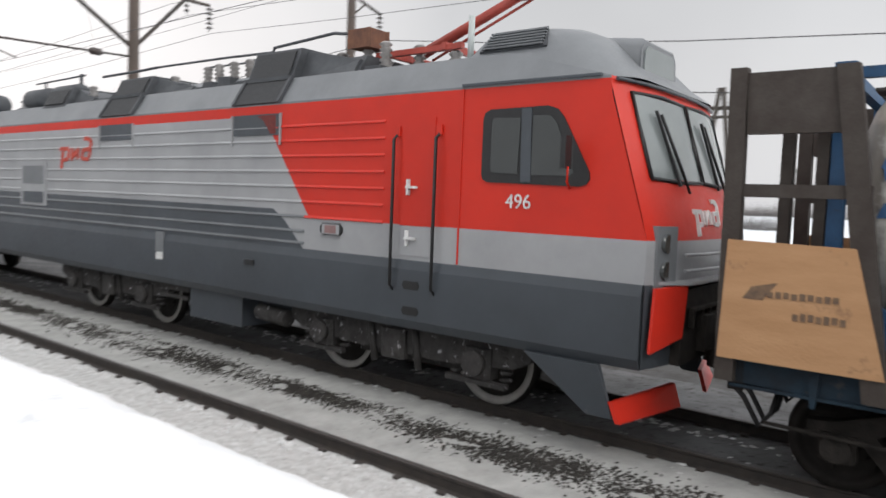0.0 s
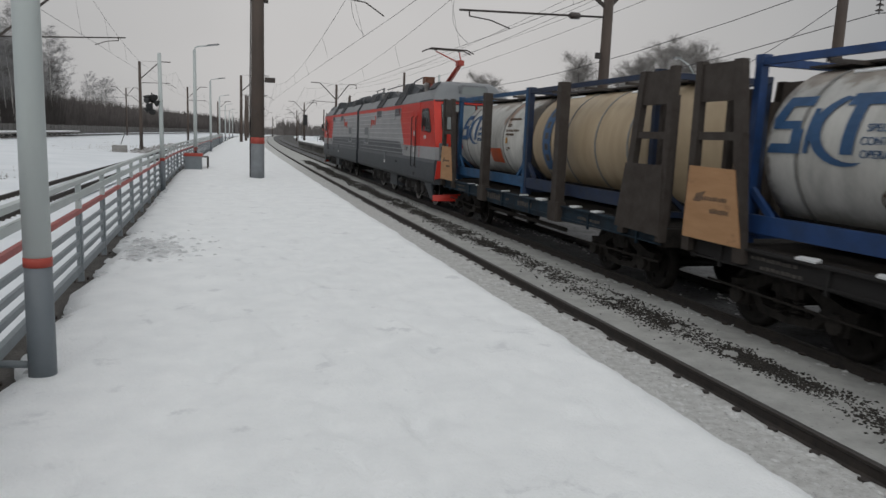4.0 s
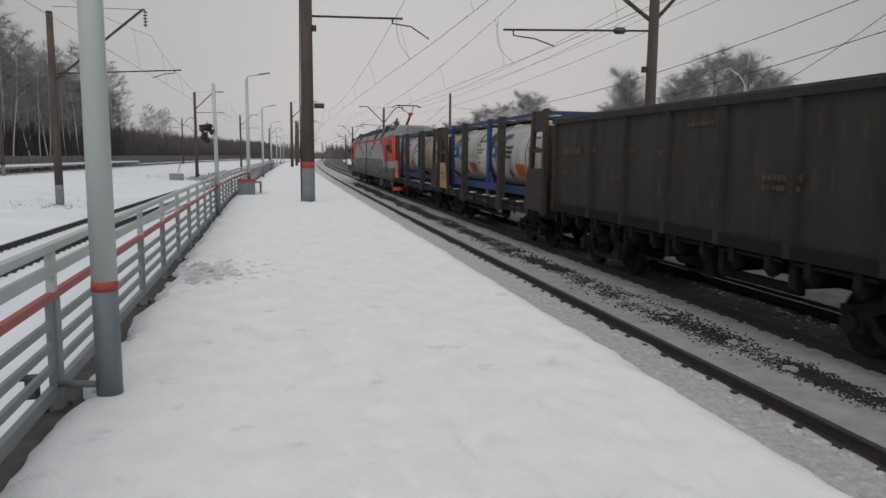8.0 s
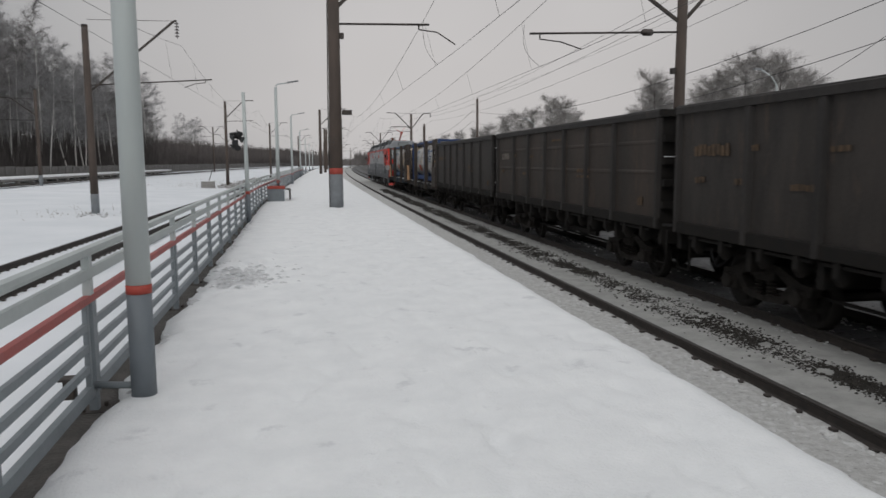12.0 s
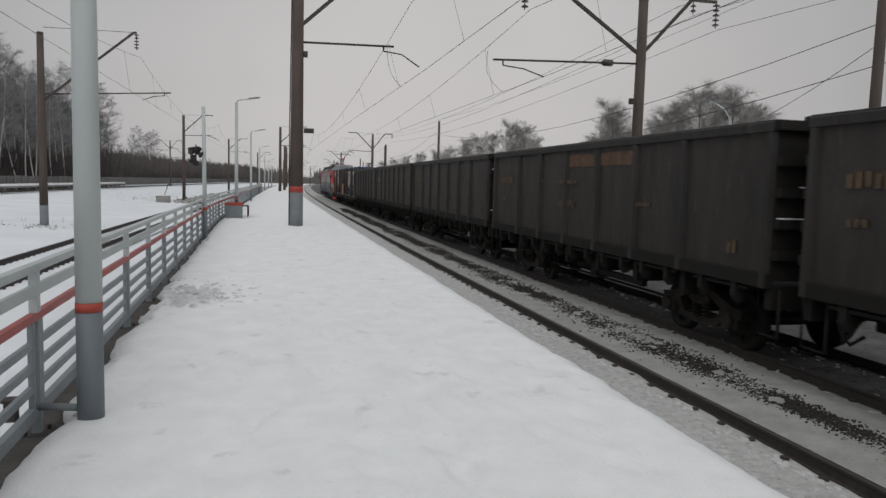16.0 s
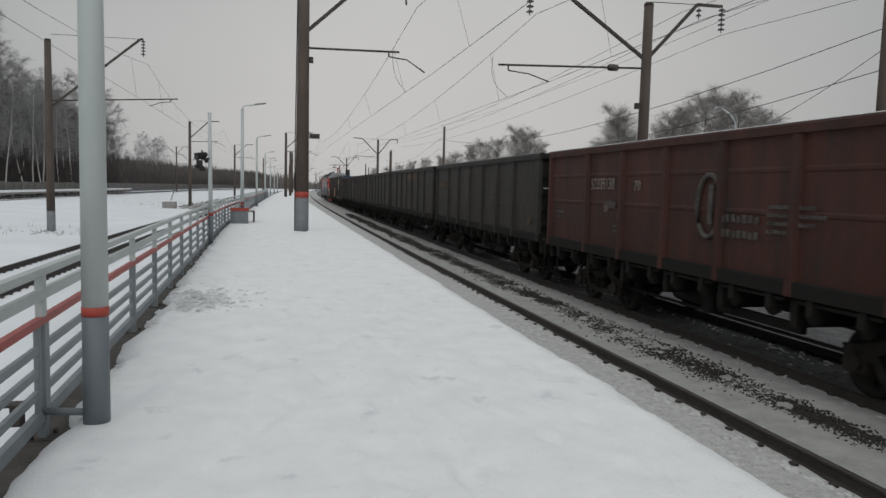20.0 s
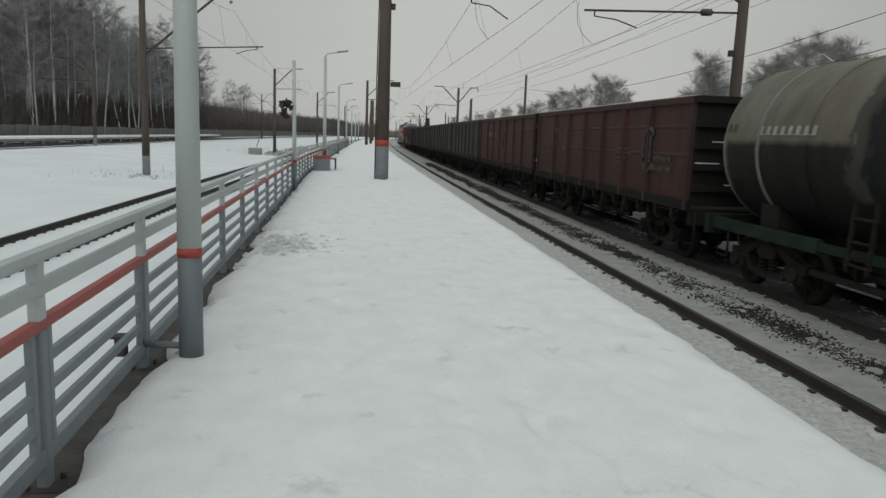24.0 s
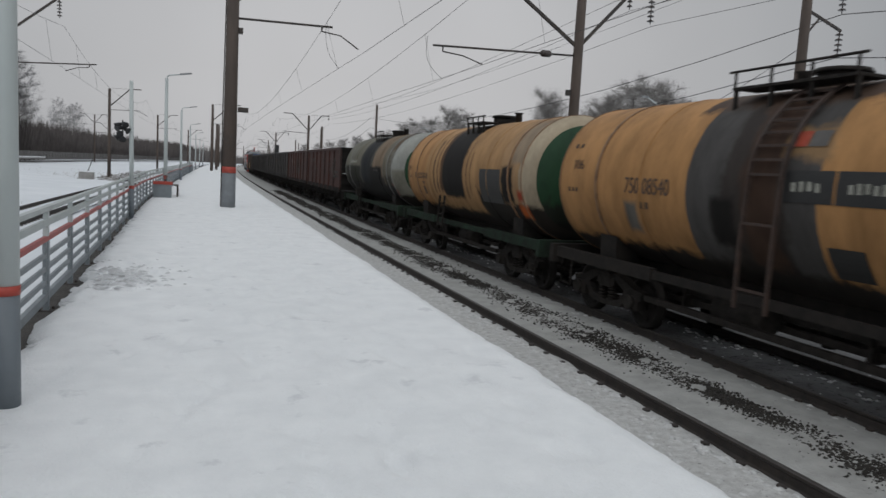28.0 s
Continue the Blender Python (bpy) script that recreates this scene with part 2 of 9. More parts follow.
PLY = mat("plywood_board", (0.50, 0.285, 0.145), 0.72, col2=(0.40, 0.215, 0.10), scale=2.5, stretch=(1, 0.35, 2), bump=0.15, spots=(0.26, 0.14, 0.075), spot_at=0.60, spot_scale=3.4)
INKFAINT = mat("faded_stencil_ink", (0.11, 0.075, 0.055), 0.8, col2=(0.22, 0.135, 0.08), scale=14, bump=0.02)
INK = mat("stencil_ink", (0.13, 0.085, 0.06), 0.8, scale=9, bump=0.02)
STANDM = mat("brown_stake_steel", (0.078, 0.068, 0.061), 0.7, 0.1, col2=(0.055, 0.045, 0.040), scale=4, bump=0.2, spots=(0.14, 0.12, 0.11), spot_at=0.70, spot_scale=6, spec=0.15)
FLATBLUE = mat("flat_wagon_blue", (0.018, 0.040, 0.062), 0.7, col2=(0.016, 0.022, 0.030), scale=3, bump=0.15, spots=(0.055, 0.05, 0.047), spot_at=0.6, spot_scale=4, spec=0.25)
FLATDARK = mat("flat_wagon_dark", (0.03, 0.029, 0.029), 0.75, col2=(0.032, 0.03, 0.03), scale=3, bump=0.15, spots=(0.10, 0.095, 0.09), spot_at=0.68, spot_scale=5, spec=0.15)
STEELBLUE = mat("container_steel_blue_paint", (0.016, 0.085, 0.20), 0.55, col2=(0.012, 0.05, 0.115), scale=3, bump=0.06, spots=(0.03, 0.035, 0.045), spot_at=0.62)
BLUE = mat("container_blue_paint", (0.016, 0.060, 0.20), 0.55, col2=(0.012, 0.038, 0.115), scale=3, bump=0.06, spots=(0.03, 0.04, 0.065), spot_at=0.68, spot_scale=5)
NAVY = mat("container_navy_paint", (0.012, 0.028, 0.075), 0.55, col2=(0.012, 0.018, 0.036), scale=3, bump=0.06, spots=(0.03, 0.03, 0.035), spot_at=0.62)
TANKB = mat("beige_tank_cladding", (0.44, 0.345, 0.225), 0.5, col2=(0.33, 0.25, 0.16), scale=1.2, bump=0.03, stretch=(1, 2.2, 0.5), spots=(0.20, 0.15, 0.10), spot_at=0.66, spot_scale=1.7, spot_stretch=(1, 2.5, 0.35))
BANDM = mat("tank_band", (0.22, 0.215, 0.205), 0.6, scale=5)
ORANGE = mat("orange_panel", (0.55, 0.085, 0.012), 0.5, scale=5, bump=0.02)
LOGOBLUE = mat("logo_blue", (0.025, 0.085, 0.20), 0.5, scale=5, bump=0.02)
GONDARK = mat("sooty_gondola_steel", (0.0344, 0.0303, 0.0283), 0.64, col2=(0.0180, 0.0162, 0.0154), scale=1.3, bump=0.22, bscale=25, stretch=(1, 1.6, 0.45), spots=(0.050, 0.040, 0.033), spot_at=0.60, spot_scale=2.2, spot_stretch=(1, 2.5, 0.5), rand=0.10, spec=0.4)
GONPANEL = mat("dusty_gondola_plate", (0.0426, 0.0361, 0.0320), 0.64, col2=(0.0197, 0.0174, 0.0160), scale=1.3, bump=0.25, bscale=18, stretch=(1, 1.6, 0.45), spots=(0.060, 0.043, 0.033), spot_at=0.57, spot_scale=2.2, spot_stretch=(1, 2.5, 0.5), rand=0.12, spec=0.4)
GONBROWN = mat("brown_worn_gondola_plate", (0.0546, 0.0406, 0.0325), 0.64, col2=(0.0280, 0.0229, 0.0192), scale=1.1, bump=0.25, bscale=18, stretch=(1, 1.6, 0.45), spots=(0.0722, 0.0492, 0.0344), spot_at=0.58, spot_scale=2.0, spot_stretch=(1, 2.5, 0.5), rand=0.10, spec=0.4)
GONRED = mat("red_brown_gondola_paint", (0.0700, 0.0225, 0.0150), 0.64, col2=(0.0320, 0.0135, 0.0105), scale=1.2, bump=0.18, bscale=25, stretch=(1, 1.6, 0.45), spots=(0.030, 0.020, 0.017), spot_at=0.56, spot_scale=2.0, spot_stretch=(1, 2.5, 0.5), rand=0.08, spec=0.4)
SOOT = mat("soot_black_steel", (0.019, 0.0185, 0.018), 0.85, col2=(0.024, 0.021, 0.019), scale=5, bump=0.4, spec=0.15)
STENCIL = mat("faded_stencil", (0.115, 0.105, 0.095), 0.8, col2=(0.04, 0.035, 0.032), scale=7, bump=0.02)
STENCILPALE = mat("worn_white_stencil", (0.30, 0.28, 0.25), 0.8, col2=(0.13, 0.10, 0.085), scale=7, bump=0.02)
STENCILY = mat("faded_yellow_stencil", (0.13, 0.082, 0.045), 0.8, col2=(0.05, 0.036, 0.026), scale=7, bump=0.02)
FRAMEGREEN = mat("tank_frame_green", (0.026, 0.048, 0.032), 0.75, col2=(0.018, 0.020, 0.017), scale=2.5, bump=0.2, spots=(0.07, 0.095, 0.075), spot_at=0.66, spot_scale=5, spec=0.15)
FRAMEDARK = mat("tank_frame_dark", (0.02, 0.019, 0.018), 0.8, col2=(0.035, 0.03, 0.027), scale=4, bump=0.2, spec=0.15)
ENDGREEN = mat("green_end_cap", (0.020, 0.064, 0.030), 0.68, col2=(0.015, 0.042, 0.022), scale=1.6, bump=0.06, spots=(0.03, 0.035, 0.028), spot_at=0.66, spot_scale=2.5)
BIRCH = mat("birch_bark", (0.60, 0.58, 0.55), 0.85, col2=(0.44, 0.42, 0.40), scale=3, bump=0.3, spots=(0.06, 0.055, 0.05), spot_at=0.58, spot_scale=2.2, spot_stretch=(1, 1, 3))
BARK = mat("dark_bark", (0.085, 0.072, 0.062), 0.9, col2=(0.05, 0.043, 0.038), scale=3, bump=0.4)
TWIG = mat("frosted_twigs", (0.16, 0.150, 0.147), 0.9, col2=(0.10, 0.094, 0.091), scale=0.6, bump=0.1)
TWIGPALE = mat("rime_covered_twigs", (0.30, 0.295, 0.298), 0.9, col2=(0.20, 0.195, 0.197), scale=0.5, bump=0.1)
TWIGSOFT = mat("pale_rimed_crown", (0.29, 0.275, 0.265), 0.9, col2=(0.19, 0.178, 0.17), scale=0.5, bump=0.1)
CLODM = mat("snowy_clods", (0.55, 0.55, 0.56), 0.9, col2=(0.12, 0.105, 0.09), scale=3.0, bump=0.5, spots=(0.05, 0.045, 0.04), spot_at=0.52, spot_scale=2.5)
PLACARD = mat("rusty_orange_placard", (0.135, 0.072, 0.036), 0.75, col2=(0.055, 0.036, 0.026), scale=5, bump=0.05)
# paler copy of the undergrowth with distance haze mixed into the colour
BRUSHFAR = mat("haze_painted_brush", (0.145, 0.128, 0.124), 0.95, col2=(0.09, 0.08, 0.077), scale=0.5, bump=0.1)
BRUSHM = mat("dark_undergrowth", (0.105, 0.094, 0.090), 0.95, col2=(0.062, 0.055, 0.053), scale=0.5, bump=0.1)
# horizon woods: distance haze is painted into this pale base colour
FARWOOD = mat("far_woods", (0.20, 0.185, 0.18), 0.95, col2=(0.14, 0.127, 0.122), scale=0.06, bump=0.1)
NEEDLE = mat("spruce_needles", (0.035, 0.048, 0.032), 0.9, col2=(0.022, 0.03, 0.022), scale=1.5, bump=0.2)
FENCEM = mat("grey_fence_panel", (0.16, 0.155, 0.15), 0.85, col2=(0.11, 0.105, 0.10), scale=1.2, bump=0.2, rand=0.12)
DRYGRASS = mat("dry_grass", (0.17, 0.135, 0.085), 0.95, col2=(0.10, 0.08, 0.05), scale=4)
LAMPHEAD = mat("lamp_head_grey", (0.25, 0.26, 0.27), 0.5, scale=4)
SIGNALLIGHT = mat("signal_lens", (0.30, 0.17, 0.165), 0.3, scale=4)


# ---- building blocks ----
def cx(y):
    """The sideways drift of the line where it bends away."""
    return max(y, 0.0) ** 2 / 10400.0


def part(name, bm, material, parent=None, label="", m=None, smooth=False):
    me = bpy.data.meshes.new(name)
    bm.normal_update()
    bm.to_mesh(me)
    bm.free()
    for k in (material if isinstance(material, (list, tuple)) else (material,)):
        me.materials.append(k)
    if smooth:
        me.shade_smooth()
        me.set_sharp_from_angle(angle=radians(40))
    ob = new(name, me)
    if parent is not None:
        ob.parent = parent
    if m is not None:
        ob.matrix_basis = m
    if label:
        ob["label"] = label
    return ob


def shared(name, mesh, parent, m, label=""):
    ob = new(name, mesh)
    ob.parent = parent
    ob.matrix_basis = m
    if label:
        ob["label"] = label
    return ob


def thing(name, label, category, group="", kind="", m=None):
    ob = tagged(new(name), label, category, group, kind)
    if m is not None:
        ob.matrix_basis = m
    return ob


def poly(bm, pts, mi=0):
    f = bm.faces.new([bm.verts.new(p) for p in pts])
    f.material_index = mi
    return f


def box(bm, x0, x1, y0, y1, z0, z1, mi=0, b=0.0):
    """A block with chamfered upright edges where b is given."""
    if b <= 0:
        ring = [(x0, y0), (x1, y0), (x1, y1), (x0, y1)]
    else:
        ring = [(x0 + b, y0), (x1 - b, y0), (x1, y0 + b), (x1, y1 - b), (x1 - b, y1), (x0 + b, y1), (x0, y1 - b), (x0, y0 + b)]
    prism(bm, [(x, y, z0) for x, y in ring], (0, 0, z1 - z0), mi)
    return bm


def prism(bm, base, way, mi=0):
    """A flat outline pushed along a way into a solid."""
    way = Vector(way)
    lo = [bm.verts.new(p) for p in base]
    hi = [bm.verts.new(Vector(p) + way) for p in base]
    n = len(base)
    made = [bm.faces.new(lo[::-1]), bm.faces.new(hi)]
    for k in range(n):
        made.append(bm.faces.new((lo[k], lo[(k + 1) % n], hi[(k + 1) % n], hi[k])))
    for f in made:
        f.material_index = mi
    return bm


def tube(bm, pts, r, seg=8, mi=0, caps=True):
    """A round bar along a line of points; r is one radius or one for each point."""
    pts = [Vector(p) for p in pts]
    rs = r if isinstance(r, (list, tuple)) else [r] * len(pts)
    rings = []
    for k, p in enumerate(pts):
        d = (pts[min(k + 1, len(pts) - 1)] - pts[max(k - 1, 0)]).normalized()
        up = Vector((0, 0, 1)) if abs(d.z) < 0.9 else Vector((0, 1, 0))
        a = d.cross(up).normalized()
        b = d.cross(a)
        rings.append([bm.verts.new(p + (a * math.cos(2 * math.pi * j / seg) + b * math.sin(2 * math.pi * j / seg)) * rs[k]) for j in range(seg)])
    for q, w in zip(rings, rings[1:]):
        for j in range(seg):
            f = bm.faces.new((q[j], q[(j + 1) % seg], w[(j + 1) % seg], w[j]))
            f.smooth, f.material_index = seg > 5, mi
    if caps:
        for ring in (rings[0][::-1], rings[-1]):
            bm.faces.new(ring).material_index = mi
    return bm


def bar(bm, p, q, w, h, mi=0):
    """A square bar from p to q, w wide and h high."""
    p, q = Vector(p), Vector(q)
    d = (q - p).normalized()
    up = Vector((0, 0, 1)) if abs(d.z) < 0.9 else Vector((0, 1, 0))
    a = d.cross(up).normalized() * w / 2
    b = a.cross(d).normalized() * h / 2
    prism(bm, [p - a - b, p + a - b, p + a + b, p - a + b], q - p, mi)
    return bm


def lathe_y(bm, prof, seg=32, x=0.0, z=0.0, mi=0, mis=None):
    """Rings round a lengthways axis; prof is a list of (y, radius)."""
    rings = []
    for y, r in prof:
        if r < 1e-4:
            rings.append([bm.verts.new((x, y, z))])
        else:
            rings.append([bm.verts.new((x + r * math.cos(2 * math.pi * j / seg), y, z + r * math.sin(2 * math.pi * j / seg))) for j in range(seg)])
    for k, (q, w) in enumerate(zip(rings, rings[1:])):
        for j in range(seg):
            v = [q[j % len(q)], q[(j + 1) % len(q)], w[(j + 1) % len(w)], w[j % len(w)]]
            v = [a for i, a in enumerate(v) if a not in v[:i]]
            if len(v) > 2:
                f = bm.faces.new(v)
                f.smooth, f.material_index = True, mis[k] if mis else mi
    return bm


def sweep(bm, prof, ys, xc, zc=0.0, mi=0, mis=None, closed=True):
    """An outline in x and z carried along the line of the track at the offset xc."""
    rings = [[bm.verts.new((xc + cx(y) + px, y, zc + pz)) for px, pz in prof] for y in ys]
    n = len(prof)
    for q, w in zip(rings, rings[1:]):
        for j in range(n if closed else n - 1):
            f = bm.faces.new((q[j], w[j], w[(j + 1) % n], q[(j + 1) % n]))
            f.material_index = mis[j] if mis else mi
    return bm


def text_part(words, size, material, parent, m, name="lettering", label=""):
    """Flat letters of the built-in font, as a mesh."""
    cu = bpy.data.curves.new(name, "FONT")
    cu.body, cu.size, cu.extrude = words, size, 0.004
    cu.align_x, cu.align_y = "CENTER", "CENTER"
    tmp = new("tmp", cu)
    me = bpy.data.meshes.new_from_object(tmp.evaluated_get(bpy.context.evaluated_depsgraph_get()))
    bpy.data.objects.remove(tmp)
    me.materials.clear()
    me.materials.append(material)
    ob = new(name, me)
    ob.parent = parent
    ob.matrix_basis = m
    if label:
        ob["label"] = label
    return ob


SIDE = Matrix(((0, 0, -1, 0), (-1, 0, 0, 0), (0, 1, 0, 0), (0, 0, 0, 1)))  # letters that face the platform side


def on_side(x, y, z):
    return Matrix.Translation((x, y, z)) @ SIDE


RAIL_Z = -1.09
T1, T2, L1, LL = 4.51, 8.48, -7.06, -31.0
YS = [-200, -160, -120, -80] + [-40 + 4 * k for k in range(60)] + [200 + 12 * k for k in range(40)]

# ---- ground, track bed and rails ----
def ground_z(x, y):
    if x < -9:
        base = -1.34 + 0.42 * min(1.0, (-9 - x) / 16.0)
    else:
        base = -1.34
    return base + 0.06 * noise.noise((x * 0.13, y * 0.13, 2.0)) + 0.03 * noise.noise((x * 0.6, y * 0.6, 7.0))


bm = bmesh.new()
gx = [-2500, -900, -400, -200, -120, -80, -60, -50] + [-44 + 1.5 * k for k in range(21)] + [-12 + 1.0 * k for k in range(34)] + [25, 30, 38, 50, 70, 100, 160, 300, 700, 2500]
gy = [-600, -200, -90, -50] + [-30 + 2.5 * k for k in range(40)] + [72 + 6 * k for k in range(24)] + [240, 290, 360, 480, 700, 1100, 2000, 3500]
gv = [[bm.verts.new((x, y, ground_z(x, y))) for x in gx] for y in gy]
for j in range(len(gy) - 1):
    for i in range(len(gx) - 1):
        bm.faces.new((gv[j][i], gv[j][i + 1], gv[j + 1][i + 1], gv[j + 1][i])).smooth = True
tagged(part("ground", bm, FIELD), "snow-covered flat ground with dry grass showing through", "ground", kind="structure")

bm = bmesh.new()
bed = [(-1.95, -0.30), (-1.5, -0.18), (-1.0, -0.16), (-0.2, -0.15), (0.5, -0.145), (0.70, -0.155), (0.90, -0.155), (1.1, -0.14), (1.5, -0.125), (2.1, -0.12), (2.72, -0.135), (3.10, -0.155), (3.27, -0.16), (3.97, -0.155), (4.67, -0.16), (4.84, -0.155), (5.5, -0.14), (7.0, -0.20), (9.5, -0.19), (12.5, -0.2)]
bys = [-200, -160, -120, -80, -60] + [-40 + 2 * k for k in range(18)] + [-4 + 0.16 * k for k in range(240)] + [34.5 + 0.8 * k for k in range(46)] + [72 + 5 * k for k in range(30)] + [225 + 15 * k for k in range(30)]
rows_ = []
for y in bys:
    rows_.append([bm.verts.new((T1 + cx(y) + px, y, RAIL_Z + pz + 0.022 * noise.noise((px * 1.7, y * 0.9, 4.0)) + 0.012 * noise.noise((px * 5, y * 4.1, 2.0)))) for px, pz in bed])
# strips 2 and 3 also carry painted shade below and behind the train
bmi = [0, 0, 0, 0, 0, 0, 1, 1, 1, 1, 1, 2, 2, 2, 2, 2, 2, 3, 3]
for q, w in zip(rows_, rows_[1:]):
    for j in range(len(bed) - 1):
        f = bm.faces.new((q[j], q[j + 1], w[j + 1], w[j]))
        f.material_index, f.smooth = bmi[j], True
tagged(part("ballast_bed", bm, [BED_A, BED_B, BED_C, BED_D]), "grey trodden snow over dark stone track bed, train shade painted in", "track bed", kind="structure")

for lx, zoff, nm in ((L1, 0.0, "left"), (LL, 0.42, "far left")):
    bm = bmesh.new()
    for y0, y1 in zip(bys, bys[1:]):
        poly(bm, [(lx - 1.5 + cx(y0), y0, RAIL_Z - 0.16 + zoff), (lx + 1.5 + cx(y0), y0, RAIL_Z - 0.16 + zoff), (lx + 1.5 + cx(y1), y1, RAIL_Z - 0.16 + zoff), (lx - 1.5 + cx(y1), y1, RAIL_Z - 0.16 + zoff)])
    tagged(part("ballast_bed", bm, FIELD), "snowed-up bed of a side track", "track bed", kind="structure")

RAILPROF = [(-0.065, -0.18), (-0.065, -0.165), (-0.014, -0.135), (-0.014, -0.045), (-0.036, -0.03), (-0.036, -0.004), (-0.028, 0.0), (0.028, 0.0), (0.036, -0.004), (0.036, -0.03), (0.014, -0.045), (0.014, -0.135), (0.065, -0.165), (0.065, -0.18)]
SL = bmesh.new()
box(SL, -1.35, 1.35, -0.13, 0.13, -0.38, -0.172, b=0.02)
for sx in (-0.8, 0.8):
    for d in (-0.11, 0.11):
        box(SL, sx + d - 0.035, sx + d + 0.035, -0.045, 0.045, -0.175, -0.130, mi=1, b=0.012)
SLEEPER = bpy.data.meshes.new("sleeper")
SL.normal_update()
SL.to_mesh(SLEEPER)
SL.free()
SLEEPER.materials.append(CONC)
SLEEPER.materials.append(DARKSTEEL)


def track(tx, zoff, label, near, mrail=RAILM):
    t = thing("track", label, "railway track", kind="structure")
    for sx in (-0.8, 0.8):
        bm = bmesh.new()
        mis = [0] * 14
        for k in (5, 6, 7):
            mis[k] = 1
        sweep(bm, RAILPROF, YS, tx + sx, RAIL_Z + zoff, mis=mis)
        part("rail", bm, [mrail, RAILTOP], t, "dark rusty rail with a worn head")
    y = -8.0
    while y < near:
        shared("sleeper", SLEEPER, t, pose(tx + cx(y), y, RAIL_Z + zoff, 0, 0, -math.degrees(y / 5200.0) if y > 0 else 0))
        y += 0.545
    if near > 0:
        bm = bmesh.new()
        while y < 110:
            box(bm, tx + cx(y) - 1.35, tx + cx(y) + 1.35, y - 0.12, y + 0.12, RAIL_Z + zoff - 0.3, RAIL_Z + zoff - 0.172)
            y += 0.545
        tagged(part("sleepers", bm, CONC, t), kind="stuff")
    return t


track(T1, 0, "empty railway track beside the platform, concrete sleepers under snow", 34)
track(T2, 0, "railway track that carries the freight train", 34)
track(L1, 0, "snow-covered side track behind the railing", 40)
track(LL, 0.42, "far side track beside a low platform", 0)

# lumps of frozen grey snow by the platform and the rails
random.seed(4)
verts, faces = [], []
for k in range(8000):
    y = -4 + 46 * random.random() ** 1.5
    pick = random.random()
    if pick < 0.52:
        x, big = random.uniform(2.75, 5.1), 0.05
    elif pick < 0.75:
        x, big = T1 + 0.8 + random.choice((-0.2, 0.18)) + random.gauss(0, 0.05), 0.06
    else:
        x, big = random.choice((T2 - 1.05, T2 - 0.5, T2 + 0.4, T2 + 1.1)) + random.gauss(0, 0.12), 0.045
    r = big * random.uniform(0.35, 1.0) ** 1.5
    x += cx(y)
    z = RAIL_Z - 0.158
    n0 = len(verts)
    verts.append((x + random.uniform(-0.3, 0.3) * r, y, z + r * random.uniform(0.35, 0.8)))
    for q, h in ((0.7, 0.32), (1.0, -0.2)):
        for j in range(6):
            a = 1.0472 * j + q
            w = r * q * random.uniform(0.45, 1.55)
            verts.append((x + w * math.cos(a), y + 1.3 * w * math.sin(a), z + r * h))
    for j in range(6):
        i, k2 = n0 + 1 + j, n0 + 1 + (j + 1) % 6
        faces.append((n0, i, k2))
        faces.append((i, i + 6, k2 + 6, k2))
me = bpy.data.meshes.new("snow_clumps")
me.from_pydata(verts, [], faces)
me.materials.append(ICEGREY)
me.shade_smooth()
tagged(new("snow_clumps", me), "small frozen grey lumps of snow along the rails", "snow", kind="stuff")

verts, faces = [], []
for k in range(52000):
    y = -3 + 75 * random.random() ** 1.5
    x = 6.51 + random.gauss(0, 0.175 + 0.04 * math.sin(y * 0.7)) + 0.10 * noise.noise((y * 0.35, 3.0, 1.0))
    if noise.noise((x * 3.5, y * 2.2, 9.0)) < -0.42:
        continue
    r = random.uniform(0.008, 0.025) + 0.00022 * max(y, 0)
    x += cx(y)
    z = RAIL_Z - 0.122 + random.uniform(-0.01, 0.008)
    n0 = len(verts)
    a0 = random.random() * 6.3
    for j in range(4):
        a = a0 + j * 1.5708
        q = r * random.uniform(0.7, 1.4)
        verts.append((x + q * math.cos(a), y + q * math.sin(a), z + random.uniform(-0.3, 0.3) * r))
    verts.append((x, y, z + r * random.uniform(0.5, 0.9)))
    verts.append((x, y, z - r * 0.6))
    for j in range(4):
        faces.append((n0 + j, n0 + (j + 1) % 4, n0 + 4))
        faces.append((n0 + (j + 1) % 4, n0 + j, n0 + 5))
me = bpy.data.meshes.new("ballast_stones")
me.from_pydata(verts, [], faces)
me.materials.append(STONE)
tagged(new("ballast_stones", me), "dark ballast stones lying bare between the two tracks", "gravel", kind="stuff")

# ---- the platform with trodden snow ----
XR = 2.58


def rx(y):
    """The line of the railing, which draws away from the track as far as the litter bin."""
    return -1.312 - 0.024 * max(min(y, 27.0), -10.0) + cx(y)


bm = bmesh.new()
slab_rings = []
for y in [-30 + 3 * k for k in range(78)]:
    slab_rings.append([bm.verts.new((x, y, z)) for x, z in ((rx(y) - 0.17, -1.5), (XR + cx(y), -1.5), (XR + cx(y), -0.12), (rx(y) - 0.17, -0.12))])
for q, w in zip(slab_rings, slab_rings[1:]):
    for j in range(4):
        bm.faces.new((q[j], w[j], w[(j + 1) % 4], q[(j + 1) % 4]))
for ring_ in (slab_rings[0], slab_rings[-1][::-1]):
    bm.faces.new(ring_)
platform = tagged(part("platform", bm, SOIL), "high concrete platform slab with dark wet edges", "platform", kind="structure")

